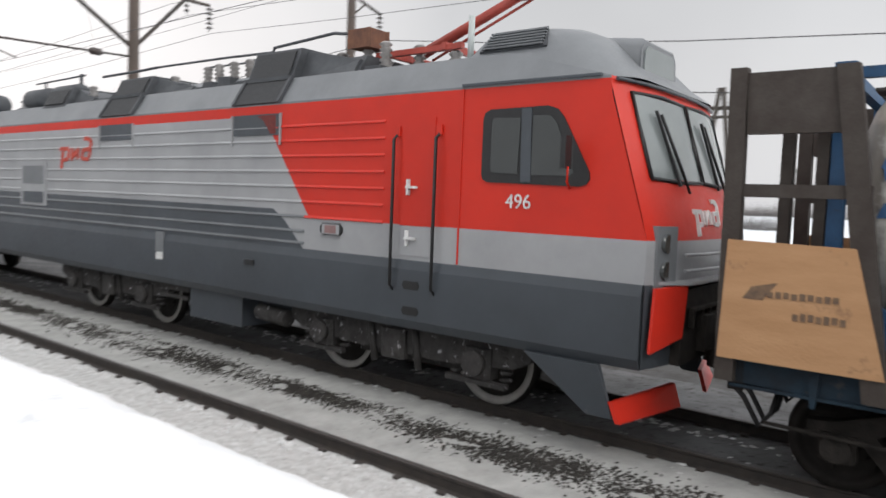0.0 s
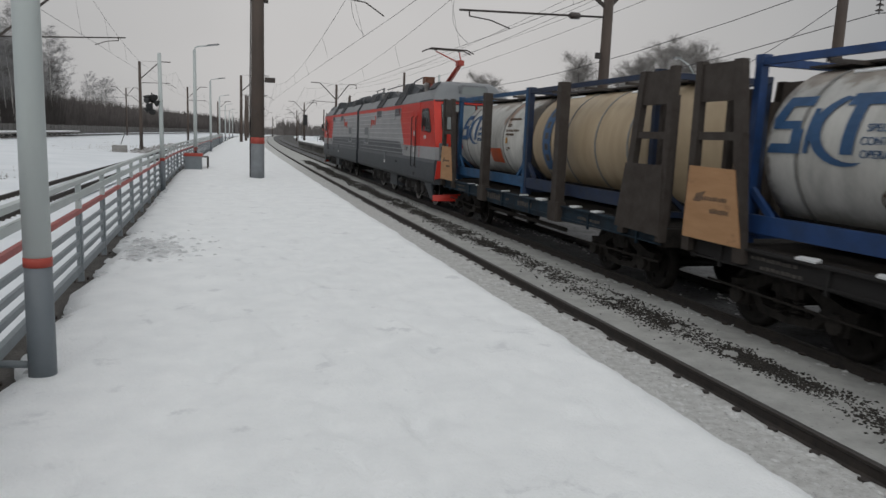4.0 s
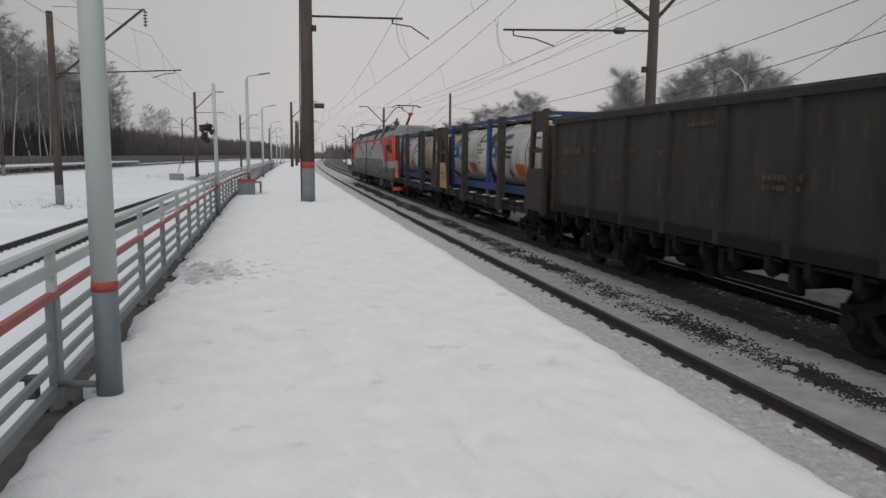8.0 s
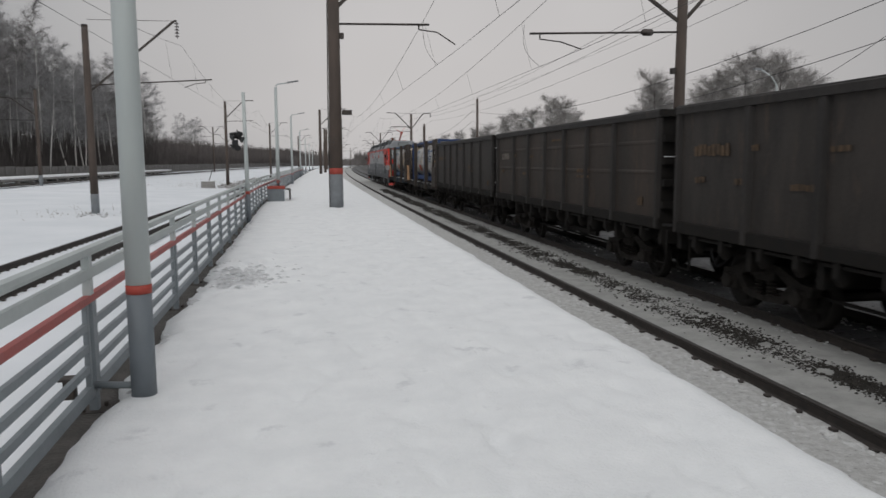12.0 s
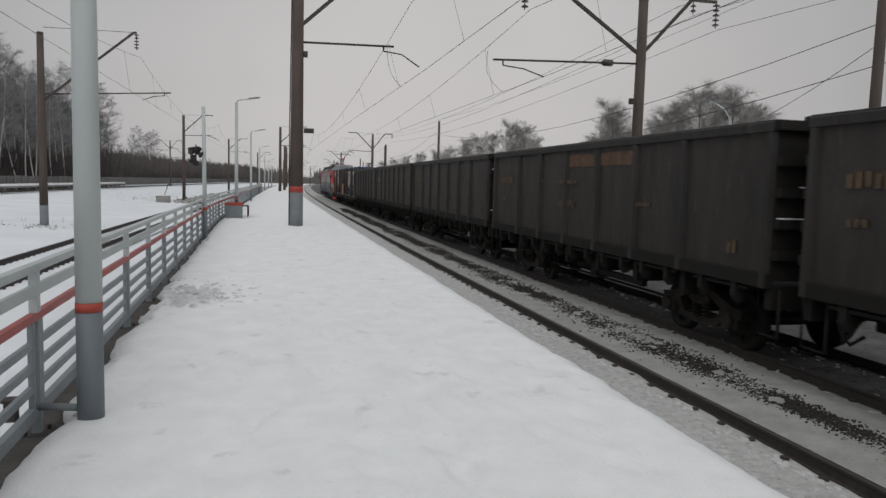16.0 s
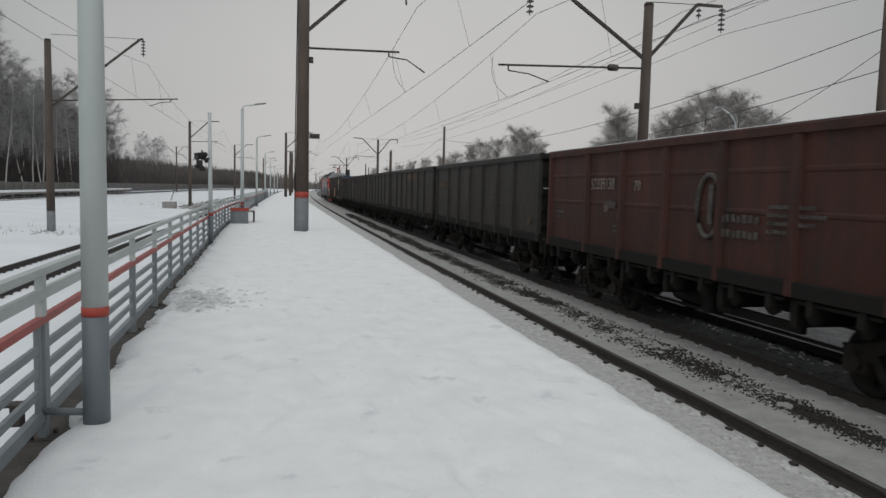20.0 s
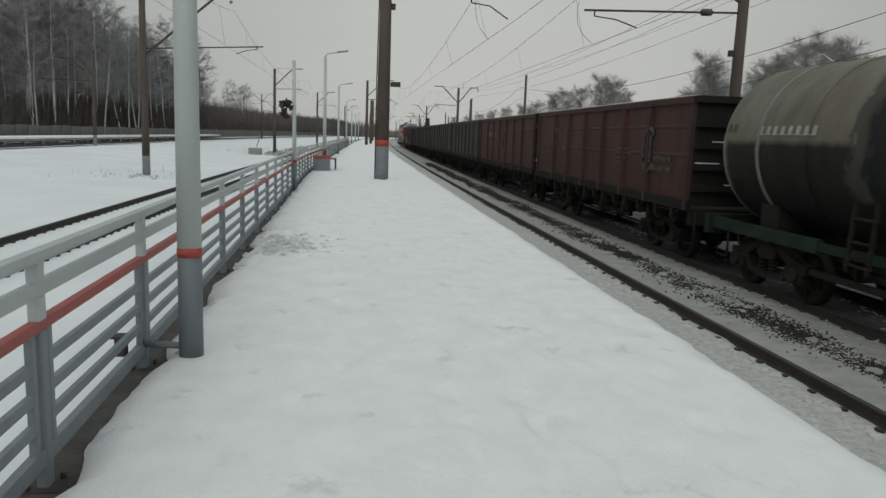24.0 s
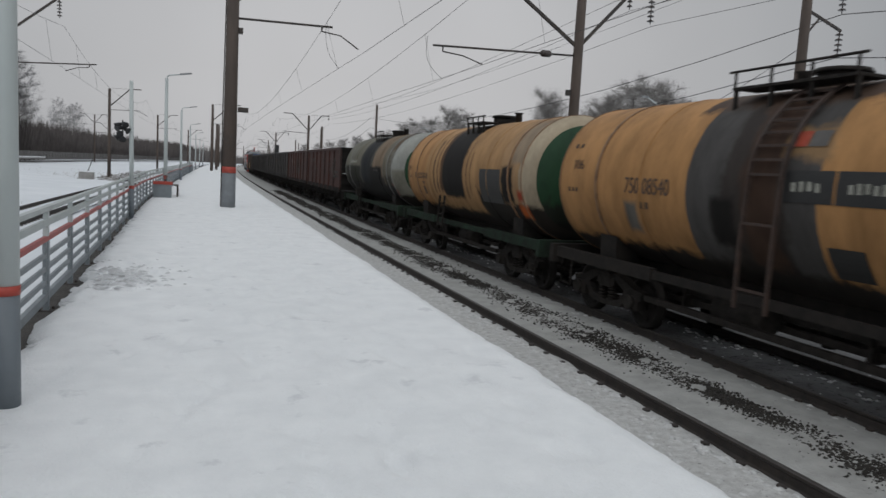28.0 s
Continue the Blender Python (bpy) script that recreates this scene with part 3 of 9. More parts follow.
feet = []
for k in range(760):
    y0 = random.uniform(0.6, 24)
    feet.append((random.gauss(0.75, 0.75), y0, random.uniform(-0.6, 0.6), random.uniform(0.006, 0.020)))
for k in range(150):
    feet.append((-0.95 + random.gauss(0, 0.30), random.gauss(9.8, 0.6), random.uniform(-1.5, 1.5), random.uniform(0.02, 0.045)))
pits = [(random.gauss(0.9, 0.85), random.uniform(0.8, 20), random.uniform(0.025, 0.055), random.uniform(0.005, 0.014)) for k in range(1100)]
W, H = 116, 520
xs = np.linspace(0, 1, W)
bm = bmesh.new()
prev = None
yrow = [-30 + 1.3 * k for k in range(20)] + list(-4 + 34 * np.linspace(0, 1, H) ** 1.25) + [31 + 1.2 * k for k in range(30)] + [68 + 4 * k for k in range(33)]
for y in yrow:
    left = rx(y) - cx(y) + 0.065 + 0.05 * noise.noise((y * 1.3, 1.0, 0.0)) + 0.035 * noise.noise((y * 6, 1.0, 0.0))
    foot = (y + 5.14) / 1.665
    left += 0.09 * math.exp(-(((foot - round(foot)) * 1.665 - 0.03) / 0.17) ** 2)
    right = 2.665 + 0.035 * noise.noise((y * 0.8, 5.0, 0.0)) + 0.03 * noise.noise((y * 3.1, 5.0, 0.0)) + 0.02 * noise.noise((y * 9, 5.0, 0.0))
    row = []
    local = [f for f in feet if abs(f[1] - y) < 0.4]
    near_pits = [f for f in pits if abs(f[1] - y) < 0.09]
    for u in xs:
        x = left + (right - left) * u
        z = 0.013 * noise.noise((x * 0.8, y * 0.5, 0.0)) + 0.006 * noise.noise((x * 4.2, y * 3.4, 3.0)) + 0.005 * noise.noise((x * 11, y * 8, 5.0))
        dent = 0.0
        for fx, fy, fa, fd in local:
            dx, dy = x - fx, y - fy
            a, b = dx * math.cos(fa) + dy * math.sin(fa), -dx * math.sin(fa) + dy * math.cos(fa)
            q = (a / 0.075) ** 2 + (b / 0.17) ** 2
            if q < 3:
                dent += -fd * math.exp(-q * q * 0.6) + fd * 0.4 * math.exp(-(q - 1.5) ** 2 * 5)
        for fx, fy, fr, fd in near_pits:
            q = ((x - fx) ** 2 + (y - fy) ** 2) / (fr * fr)
            if q < 2.5:
                dent -= fd * math.exp(-q * q)
        z += max(-0.045, min(0.03, dent))
        if u > 0.93:
            z -= 0.10 * ((u - 0.93) / 0.07) ** 2
        if u < 0.05:
            z -= 0.10 * ((0.05 - u) / 0.05) ** 1.6
        row.append(bm.verts.new((x + cx(y), y, z)))
    row.append(bm.verts.new((right + cx(y) + 0.004, y, -0.24)))
    row.insert(0, bm.verts.new((left + cx(y) - 0.02, y, -0.16)))
    if prev:
        for j in range(len(row) - 1):
            bm.faces.new((prev[j], prev[j + 1], row[j + 1], row[j])).smooth = True
    prev = row
tagged(part("platform_snow", bm, SNOW), "trodden white snow with footprints covering the platform", "snow", kind="structure")

# ---- railing and lamps on the platform ----
def railing():
    t = thing("railing", "grey steel railing with a red middle rail and pale handrail", "railing", kind="structure")
    y0, step, count = -5.14, 1.665, 62
    ys = [y0 + step * k for k in range(count)]
    long = [ys[0], *[y for y in range(-4, 96, 3)], ys[-1]]
    for nm, prof, mt, lab in (("handrail", [(-0.030, 0.905), (0.030, 0.905), (0.036, 0.925), (0.028, 0.952), (-0.028, 0.952), (-0.036, 0.925)], RAILPALE, "pale rounded handrail"),
                              ("upper_rail", [(-0.018, 0.752), (0.018, 0.752), (0.018, 0.818), (-0.018, 0.818)], RAILPALE, "pale flat upper rail"),
                              ("middle_rail", [(-0.022, 0.600), (0.022, 0.600), (0.022, 0.648), (-0.022, 0.648)], RAILRED, "red middle rail"),
                              ("bottom_rail", [(-0.022, -0.012), (0.022, -0.012), (0.022, 0.066), (-0.022, 0.066)], RAILGREY, "")):
        bm = bmesh.new()
        rings = [[bm.verts.new((rx(y) + px, y, pz)) for px, pz in prof] for y in long]
        for q, w in zip(rings, rings[1:]):
            for j in range(len(prof)):
                bm.faces.new((q[j], w[j], w[(j + 1) % len(prof)], q[(j + 1) % len(prof)]))
        part(nm, bm, mt, t, lab)
    pm = bmesh.new()
    box(pm, -0.028, 0.028, -0.036, 0.036, -0.14, 0.600, b=0.008)
    box(pm, -0.085, 0.085, -0.085, 0.085, -0.14, -0.115, mi=1, b=0.01)
    box(pm, -0.024, 0.024, -0.036, 0.036, 0.648, 0.752, mi=2)
    box(pm, -0.024, 0.024, -0.036, 0.036, 0.818, 0.905, mi=2)
    for d in (-0.055, 0.055):
        tube(pm, [(d, d, -0.115), (d, d, -0.085)], 0.014, 6, 1)
    pm.normal_update()
    post = bpy.data.meshes.new("post")
    pm.to_mesh(post)
    pm.free()
    for k in (RAILGREY, DARKSTEEL, RAILPALE):
        post.materials.append(k)
    sm = bmesh.new()
    box(sm, -0.017, 0.017, -0.022, 0.022, 0.066, 0.600, b=0.004)
    stile = bpy.data.meshes.new("stile")
    sm.to_mesh(stile)
    sm.free()
    stile.materials.append(RAILGREY)
    am = bmesh.new()
    box(am, -0.015, 0.015, 0.112, step - 0.112, -0.024, 0.024)
    infill = bpy.data.meshes.new("infill_bar")
    am.to_mesh(infill)
    am.free()
    infill.materials.append(RAILGREY)
    for k, y in enumerate(ys):
        a = (1.375 if y < 27 else 0.0) - (math.degrees(y / 5200.0) if y > 0 else 0)
        base = pose(rx(y), y, 0, 0, 0, a)
        shared("post", post, t, base)
        if k < count - 1:
            for d in (0.09, step - 0.09):
                shared("stile", stile, t, base @ pose(0, d, 0))
            for z in (0.457, 0.319, 0.184):
                shared("infill_bar", infill, t, base @ pose(0, 0, z))
    bm = bmesh.new()
    box(bm, -0.12, -0.05, 4.60, 4.67, 0.03, 0.15, b=0.01)
    box(bm, -0.14, -0.04, 4.585, 4.685, 0.15, 0.165)
    part("junction_box", bm, DARKSTEEL, t, "small dark box behind the bars", pose(rx(4.5), 0, 0))
    return t


railing()


def platform_lamp(x, y, top):
    t = thing("platform_lamp", "slim round lamp post, pale above a red band, grey below", "lamp post", "platform lamps", m=pose(x, y, -0.06))
    bm = bmesh.new()
    tube(bm, [(0, 0, 0), (0, 0, 0.728)], [0.079, 0.077], 20)
    part("lower_post", bm, LAMPGREY, t, "dark grey lower post")
    bm = bmesh.new()
    tube(bm, [(0, 0, 0.728), (0, 0, 0.785)], [0.0795, 0.0795], 20)
    part("band", bm, REDBAND, t, "red painted band")
    bm = bmesh.new()
    tube(bm, [(0, 0, 0.785), (0, 0, 2.4), (0, 0, top)], [0.077, 0.072, 0.060], 20)
    part("upper_post", bm, LAMPWHITE, t, "pale grey upper post")
    bm = bmesh.new()
    tube(bm, [(0, 0, top - 0.05), (0.03, 0, top + 0.08), (0.10, 0, top + 0.13), (0.56, 0, top + 0.20)], 0.026, 8)
    part("arm", bm, LAMPWHITE, t)
    bm = bmesh.new()
    prism(bm, [(0.50 + 0.46 * u, w, top + 0.18 + 0.07 * u) for u, w in ((0, -0.08), (0.2, -0.11), (0.9, -0.09), (1, 0), (0.9, 0.09), (0.2, 0.11), (0, 0.08))], (0, 0, 0.05))
    part("lamp_head", bm, LAMPHEAD, t, "flat grey lamp head")
    bm = bmesh.new()
    tube(bm, [(-0.32, 0.06, 0.12), (0, 0, 0.12)], 0.024, 8)
    part("bracket", bm, RAILGREY, t, "short steel bracket to the railing")
    return t


platform_lamp(-1.09, 4.74, 4.70)
for y in (31.5, 51.4, 76.0, 101.6, 127.0, 152.0):
    platform_lamp(-1.50 - 0.004 * (y - 31.5) + cx(y), y, 4.70)

# scuffed grey snow where people have trodden beside the railing
random.seed(31)
verts, faces = [], []
for k in range(230):
    y = random.gauss(9.8, 0.5) if k < 190 else random.uniform(4.8, 20)
    x = rx(y) + (0.30 + abs(random.gauss(0.1, 0.42)) if k < 190 else 0.16 + abs(random.gauss(0, 0.06)))
    r = random.uniform(0.008, 0.034)
    z = 0.013 * noise.noise(((x - cx(y)) * 0.8, y * 0.5, 0.0)) - 0.006
    n0 = len(verts)
    verts.append((x, y, z + r * random.uniform(0.45, 0.7)))
    for j in range(6):
        w = r * random.uniform(0.7, 1.5)
        verts.append((x + 1.6 * w * math.cos(1.047 * j), y + w * math.sin(1.047 * j), z - 0.004))
    for j in range(6):
        faces.append((n0, n0 + 1 + j, n0 + 1 + (j + 1) % 6))
me = bpy.data.meshes.new("scuffed_snow")
me.from_pydata(verts, [], faces)
me.materials.append(GRITM)
tagged(new("scuffed_snow", me), "scuffed grey lumps of snow beside the railing", "snow", kind="stuff")

# thin mast with loudspeakers
mast = thing("loudspeaker_mast", "thin pale mast with a cluster of dark loudspeakers", "mast", m=pose(-1.66, 19.6, -0.1, 0, -0.6, 0))
bm = bmesh.new()
tube(bm, [(0, 0, 0.84), (0, 0, 2.0), (0, 0, 3.42)], [0.055, 0.05, 0.045], 12)
part("pole", bm, LAMPWHITE, mast, "pale slim pole")
bm = bmesh.new()
tube(bm, [(0, 0, 0), (0, 0, 0.76)], 0.057, 12)
part("foot", bm, LAMPGREY, mast, "grey painted foot")
bm = bmesh.new()
tube(bm, [(0, 0, 0.76), (0, 0, 0.84)], 0.058, 12)
part("band", bm, REDBAND, mast, "red painted band")
bm = bmesh.new()
bar(bm, (-0.34, 0, 2.22), (0.05, 0, 2.26), 0.03, 0.03)
bar(bm, (-0.2, 0, 2.45), (-0.2, 0, 2.0), 0.03, 0.03)
part("bracket", bm, DARKSTEEL, mast)
for a, z in ((165, 2.36), (215, 2.28), (300, 2.38), (250, 2.16), (330, 2.24), (190, 2.06), (275, 2.03)):
    bm = bmesh.new()
    c, s_ = math.cos(radians(a)), math.sin(radians(a))
    tube(bm, [(0.02 * c - 0.2, 0.02 * s_, z), (0.10 * c - 0.2, 0.10 * s_, z - 0.02), (0.16 * c - 0.2, 0.16 * s_, z - 0.06)], [0.035, 0.05, 0.085], 12)
    part("loudspeaker", bm, BLACK, mast, "dark horn loudspeaker")

# litter bin beside the railing
tb = thing("litter_bin", "square grey concrete litter bin with a red rim", "litter bin", m=pose(-1.36, 28.7, -0.02))
bm = bmesh.new()
prism(bm, [(-0.30, -0.30, 0), (0.30, -0.30, 0), (0.30, 0.30, 0), (-0.30, 0.30, 0)], (0, 0, 0.50))
part("body", bm, RAILGREY, tb)
bm = bmesh.new()
for s_ in ((-0.33, 0.33, -0.33, -0.25), (-0.33, 0.33, 0.25, 0.33), (-0.33, -0.25, -0.25, 0.25), (0.25, 0.33, -0.25, 0.25)):
    box(bm, *s_, 0.50, 0.60)
part("rim", bm, REDBAND, tb, "red painted rim")
fb = thing("platform_bench", "small dark steel bench with red back slat by the railing", "bench", m=pose(-1.08, 29.9, -0.02))
for k in range(3):
    bm = bmesh.new()
    box(bm, -0.22 + 0.15 * k, -0.10 + 0.15 * k, -0.6, 0.6, 0.43, 0.46)
    part("seat_slat", bm, DARKSTEEL, fb, "dark seat slat")
bm = bmesh.new()
box(bm, -0.27, -0.24, -0.6, 0.6, 0.66, 0.80)
part("back_slat", bm, REDBAND, fb, "red back slat")
for sx, z1 in ((-0.25, 0.82), (0.2, 0.43)):
    for sy in (-0.5, 0.5):
        bm = bmesh.new()
        box(bm, sx - 0.022, sx + 0.022, sy - 0.022, sy + 0.022, 0, z1)
        part("leg", bm, DARKSTEEL, fb)


# ---- overhead line poles ----
def insulator(bm, top, n=5, r=0.13, pitch=0.17, mi=0):
    x, y, z = top
    tube(bm, [(x, y, z), (x, y, z - n * pitch - 0.08)], 0.018, 6, mi)
    for k in range(n):
        zz = z - 0.08 - pitch * k
        tube(bm, [(x, y, zz), (x, y, zz - 0.05), (x, y, zz - 0.075)], [0.05, r, r * 0.85], 10, mi)


def line_pole(x, y, z0, z1, r0, r1, label, band=True, plain=False, tilt=0.0):
    t = thing("overhead_line_pole", label, "pole", "overhead line poles", m=pose(x, y, 0, 0, tilt, 0))
    zb = z0 + 1.15
    if plain:
        bm = bmesh.new()
        tube(bm, [(0, 0, z0 - 0.3), (0, 0, z1)], [r0, r1], 12)
        part("shaft", bm, POLECONC, t)
        return t
    bm = bmesh.new()
    tube(bm, [(0, 0, z0 - 0.3), (0, 0, zb)], [r0 * 1.01, r0 * 0.985], 20)
    part("foot", bm, POLEGREY, t, "grey painted foot of the pole")
    if band:
        bm = bmesh.new()
        tube(bm, [(0, 0, zb), (0, 0, zb + 0.20)], [r0 * 0.995] * 2, 20)
        part("band", bm, REDBAND, t, "red painted band")
    bm = bmesh.new()
    tube(bm, [(0, 0, zb + (0.20 if band else 0)), (0, 0, (z0 + z1) / 2), (0, 0, z1)], [r0 * 0.98, (r0 + r1) / 2, r1], 20)
    part("shaft", bm, POLECONC, t, "round brown-grey concrete shaft")
    bm = bmesh.new()
    tube(bm, [(0, 0, z1 - 0.02), (0, 0, z1 + 0.07)], [r1 * 1.08, r1 * 0.9], 14)
    part("cap", bm, DARKSTEEL, t)
    return t


def cantilever(t, s, zs, xe, ze, xt, zt, ins, za, xa, zra, xr, zr, arm_ins=None):
    """A strut with an insulator string and a level arm with its steady arm; s is the side it reaches to."""
    bm = bmesh.new()
    bar(bm, (0.15 * s, 0, zs), (xe, 0, ze), 0.09, 0.11)
    bar(bm, (xe, 0, ze), (xt, 0, zt), 0.08, 0.10)
    part("strut", bm, DARKSTEEL, t, "bent steel bracket strut")
    bm = bmesh.new()
    tube(bm, [(0.15 * s, 0, ze - 0.05), (xe, 0, ze)], 0.014, 6)
    part("tie_rod", bm, DARKSTEEL, t)
    if ins:
        bm = bmesh.new()
        insulator(bm, (xt, 0, zt), ins)
        part("insulator_string", bm, GLASSINS, t, "string of dark glass insulator discs")
    if za is not None:
        bm = bmesh.new()
        tube(bm, [(0.15 * s, 0, za), (xa, 0, zra)], 0.035, 8)
        part("registration_arm", bm, DARKSTEEL, t)
        if arm_ins:
            bm = bmesh.new()
            z = za + (zra - za) * (arm_ins - 0.15 * s) / (xa - 0.15 * s)
            tube(bm, [(arm_ins - 0.22, 0, z), (arm_ins - 0.15, 0, z), (arm_ins + 0.15, 0, z), (arm_ins + 0.22, 0, z)], [0.05, 0.12, 0.12, 0.05], 12)
            part("arm_insulator", bm, GLASSINS, t, "dark barrel insulator on the arm")
        xm = xa - 0.35 * s
        bm = bmesh.new()
        tube(bm, [(xm, 0, zra), (xm, 0, zra - 0.17)], 0.025, 6)
        tube(bm, [(xm, 0, zra - 0.17), ((xm + xr) / 2, 0, zra - 0.24), (xr, 0, zr)], 0.022, 6)
        part("steady_arm", bm, DARKSTEEL, t)


pb = line_pole(0.82, 24.2, -0.05, 8.35, 0.222, 0.175, "brown concrete overhead line pole with grey foot and red band", tilt=0.1)
cantilever(pb, 1, 6.54, 2.28, 8.5, 3.28, 8.54, 0, 5.97, 3.15, 6.04, 4.04, 5.42)
bm = bmesh.new()
tube(bm, [(3.28, 0, 8.54), (3.36, 0, 7.6)], 0.03, 6)
part("suspension_rod", bm, DARKSTEEL, pb)
bm = bmesh.new()
box(bm, 0.22, 0.55, -0.03, 0.03, 3.05, 3.21)
part("sign_plate", bm, DARKSTEEL, pb, "small dark plate on the pole")
bm = bmesh.new()
box(bm, 0.19, 0.32, -0.08, 0.08, 5.5, 5.68, b=0.01)
part("junction_box", bm, DARKSTEEL, pb)
bm = bmesh.new()
tube(bm, [(-0.23, -0.02, 0.0), (-0.235, -0.02, 3.2), (-0.19, -0.02, 8.2)], 0.018, 6)
part("cable", bm, DARKSTEEL, pb)
bm = bmesh.new()
for k in range(40):
    a = random.uniform(-2.6, -0.5)
    z = random.uniform(1.75, 2.35) if k < 34 else random.uniform(2.4, 3.1)
    r = 0.2195
    w = random.uniform(0.02, 0.06)
    h = random.uniform(0.02, 0.07)
    prism(bm, [(r * math.cos(a - w), r * math.sin(a - w), z), (r * math.cos(a + w), r * math.sin(a + w), z), (r * math.cos(a + w), r * math.sin(a + w), z + h), (r * math.cos(a - w), r * math.sin(a - w), z + h)], (0.006 * math.cos(a), 0.006 * math.sin(a), 0))
tagged(part("paper_scraps", bm, STENCIL, pb), "torn pale scraps of paper stuck round the pole", kind="stuff")

pc = line_pole(12.70, 23.5, -1.3, 8.12, 0.215, 0.165, "brown concrete overhead line pole with brackets on both sides", band=False)
cantilever(pc, -1, 6.29, -3.3, 8.35, -4.4, 8.35, 5, 5.92, -5.45, 5.72, -3.64, 5.26, -1.27)
cantilever(pc, 1, 6.39, 1.89, 8.28, 2.89, 8.29, 5, None, 0, 0, 0, 0)
bm = bmesh.new()
insulator(bm, (1.96, 0, 8.2), 2, 0.1)
part("insulator_string", bm, GLASSINS, pc, "short insulator")
bm = bmesh.new()
box(bm, -0.36, -0.19, -0.08, 0.08, 4.5, 4.7, b=0.01)
part("junction_box", bm, DARKSTEEL, pc)

pd = line_pole(18.8, 19.4, -1.3, 9.6, 0.20, 0.15, "brown concrete pole with feeder wire insulators", band=False)
bm = bmesh.new()
bar(bm, (0.1, 0, 8.2), (0.7, 0, 8.7), 0.05, 0.05)
bar(bm, (0.0, 0, 8.9), (1.55, 0, 8.5), 0.07, 0.08)
bar(bm, (0.1, 0, 7.5), (1.55, 0, 7.0), 0.07, 0.08)
bar(bm, (0.1, 0, 6.75), (0.6, 0, 7.32), 0.05, 0.05)
part("crossarm", bm, DARKSTEEL, pd, "steel crossarms")
for z in (8.5, 7.0):
    bm = bmesh.new()
    insulator(bm, (1.5, 0, z), 5)
    part("insulator_string", bm, GLASSINS, pd, "string of dark glass insulator discs")

pl = line_pole(-11.85, 42.5, -1.35, 8.84, 0.215, 0.165, "brown concrete line pole with grey foot by the side track", band=False)
cantilever(pl, 1, 5.4, 4.62, 9.22, 4.75, 9.22, 5, 5.7, 6.5, 6.1, 5.02, 5.64)
pll = line_pole(-28.6, 83.6, -0.95, 9.2, 0.2, 0.16, "brown concrete overhead line pole by the far side track", band=False)
cantilever(pll, -1, 6.6, -2.4, 8.3, -3.6, 8.4, 0, 6.0, -5.6, 6.1, -3.0, 5.8)

for px, py, z1, side in ((1.2, 96, 8.3, 1), (13.7, 99.5, 8.1, -1), (21.8, 94, 9.8, 0), (-10.2, 92, 8.9, 1), (-7.7, 142, 8.9, 1), (-24.5, 192, 10.5, -1), (-22.5, 205, 9, -1),
                         (3.2, 152, 8.3, 1), (15.6, 165, 8.1, -1), (24.5, 158, 9.5, 0), (6.2, 215, 8.3, 1), (19.5, 230, 8.2, -1), (-3.5, 205, 8.8, 1), (2.0, 108, 6.4, 0),
                         (11.5, 285, 8.3, 1), (26, 300, 8.2, -1), (17.5, 112, 7.4, 0), (23, 190, 7.6, 0), (30, 240, 8.2, 0), (4.5, 265, 8.5, 1), (18.5, 350, 8.3, 1), (34, 370, 8.3, -1)):
    zb = -0.05 if 0 < px < 3.3 and py < 150 else -1.35 if px > -20 else -0.95
    t = line_pole(px, py, zb, z1, 0.2, 0.15, "distant brown concrete overhead line pole", plain=True)
    if side:
        cantilever(t, side, z1 - 1.9, 2.2 * side, z1 + 0.1, 3.4 * side, z1 + 0.12, 0, z1 - 2.4, 3.3 * side, z1 - 2.3, 4.1 * side, z1 - 2.9)
        if side < 0:
            cantilever(t, 1, z1 - 1.9, 1.7, z1 + 0.1, 2.7, z1 + 0.1, 3, None, 0, 0, 0, 0)

# colour-light signal at the far platform end
sg = thing("signal_mast", "black railway signal head on a thin mast", "signal", m=pose(14.6, 152, -1.3))
bm = bmesh.new()
tube(bm, [(0, 0, 0), (0, 0, 6.2)], 0.08, 8)
part("mast", bm, DARKSTEEL, sg)
bm = bmesh.new()
box(bm, -0.45, 0.45, -0.3, 0.15, 4.3, 6.4, b=0.15)
part("signal_head", bm, BLACK, sg, "black signal head")


# ---- wires ----
def wire(name, label, pts, r=0.012, parent=None):
    bm = bmesh.new()
    tube(bm, pts, r, 5, caps=False)
    ob = part(name, bm, WIRE, parent)
    return ob


def catenary(tx, poles, contact, high, low, label):
    """A contact wire, the carrier wire above it and its droppers; poles are (y, sideways) pairs."""
    t = thing("overhead_line", label, "overhead wire", "overhead lines")
    cpts, mpts, drops = [], [], []
    for (ya, za), (yb, zb) in zip(poles, poles[1:]):
        n = 14
        for k in range(n + (1 if yb == poles[-1][0] else 0)):
            u = k / n
            y = ya + (yb - ya) * u
            x = tx + cx(y) + za + (zb - za) * u
            zm = low + (high - low) * (2 * u - 1) ** 2
            cpts.append((x, y, contact))
            mpts.append((tx + cx(y), y, zm))
            if k % 2 == 1 and -20 < y < 130:
                drops.append(((tx + cx(y), y, zm), (x, y, contact)))
    part("contact_wire", tube(bmesh.new(), cpts, 0.008, 5, caps=False), WIRE, t)
    part("carrier_wire", tube(bmesh.new(), mpts, 0.009, 5, caps=False), WIRE, t)
    for a, b in drops:
        part("dropper", tube(bmesh.new(), [a, b], 0.005, 4, caps=False), WIRE, t)
    return t


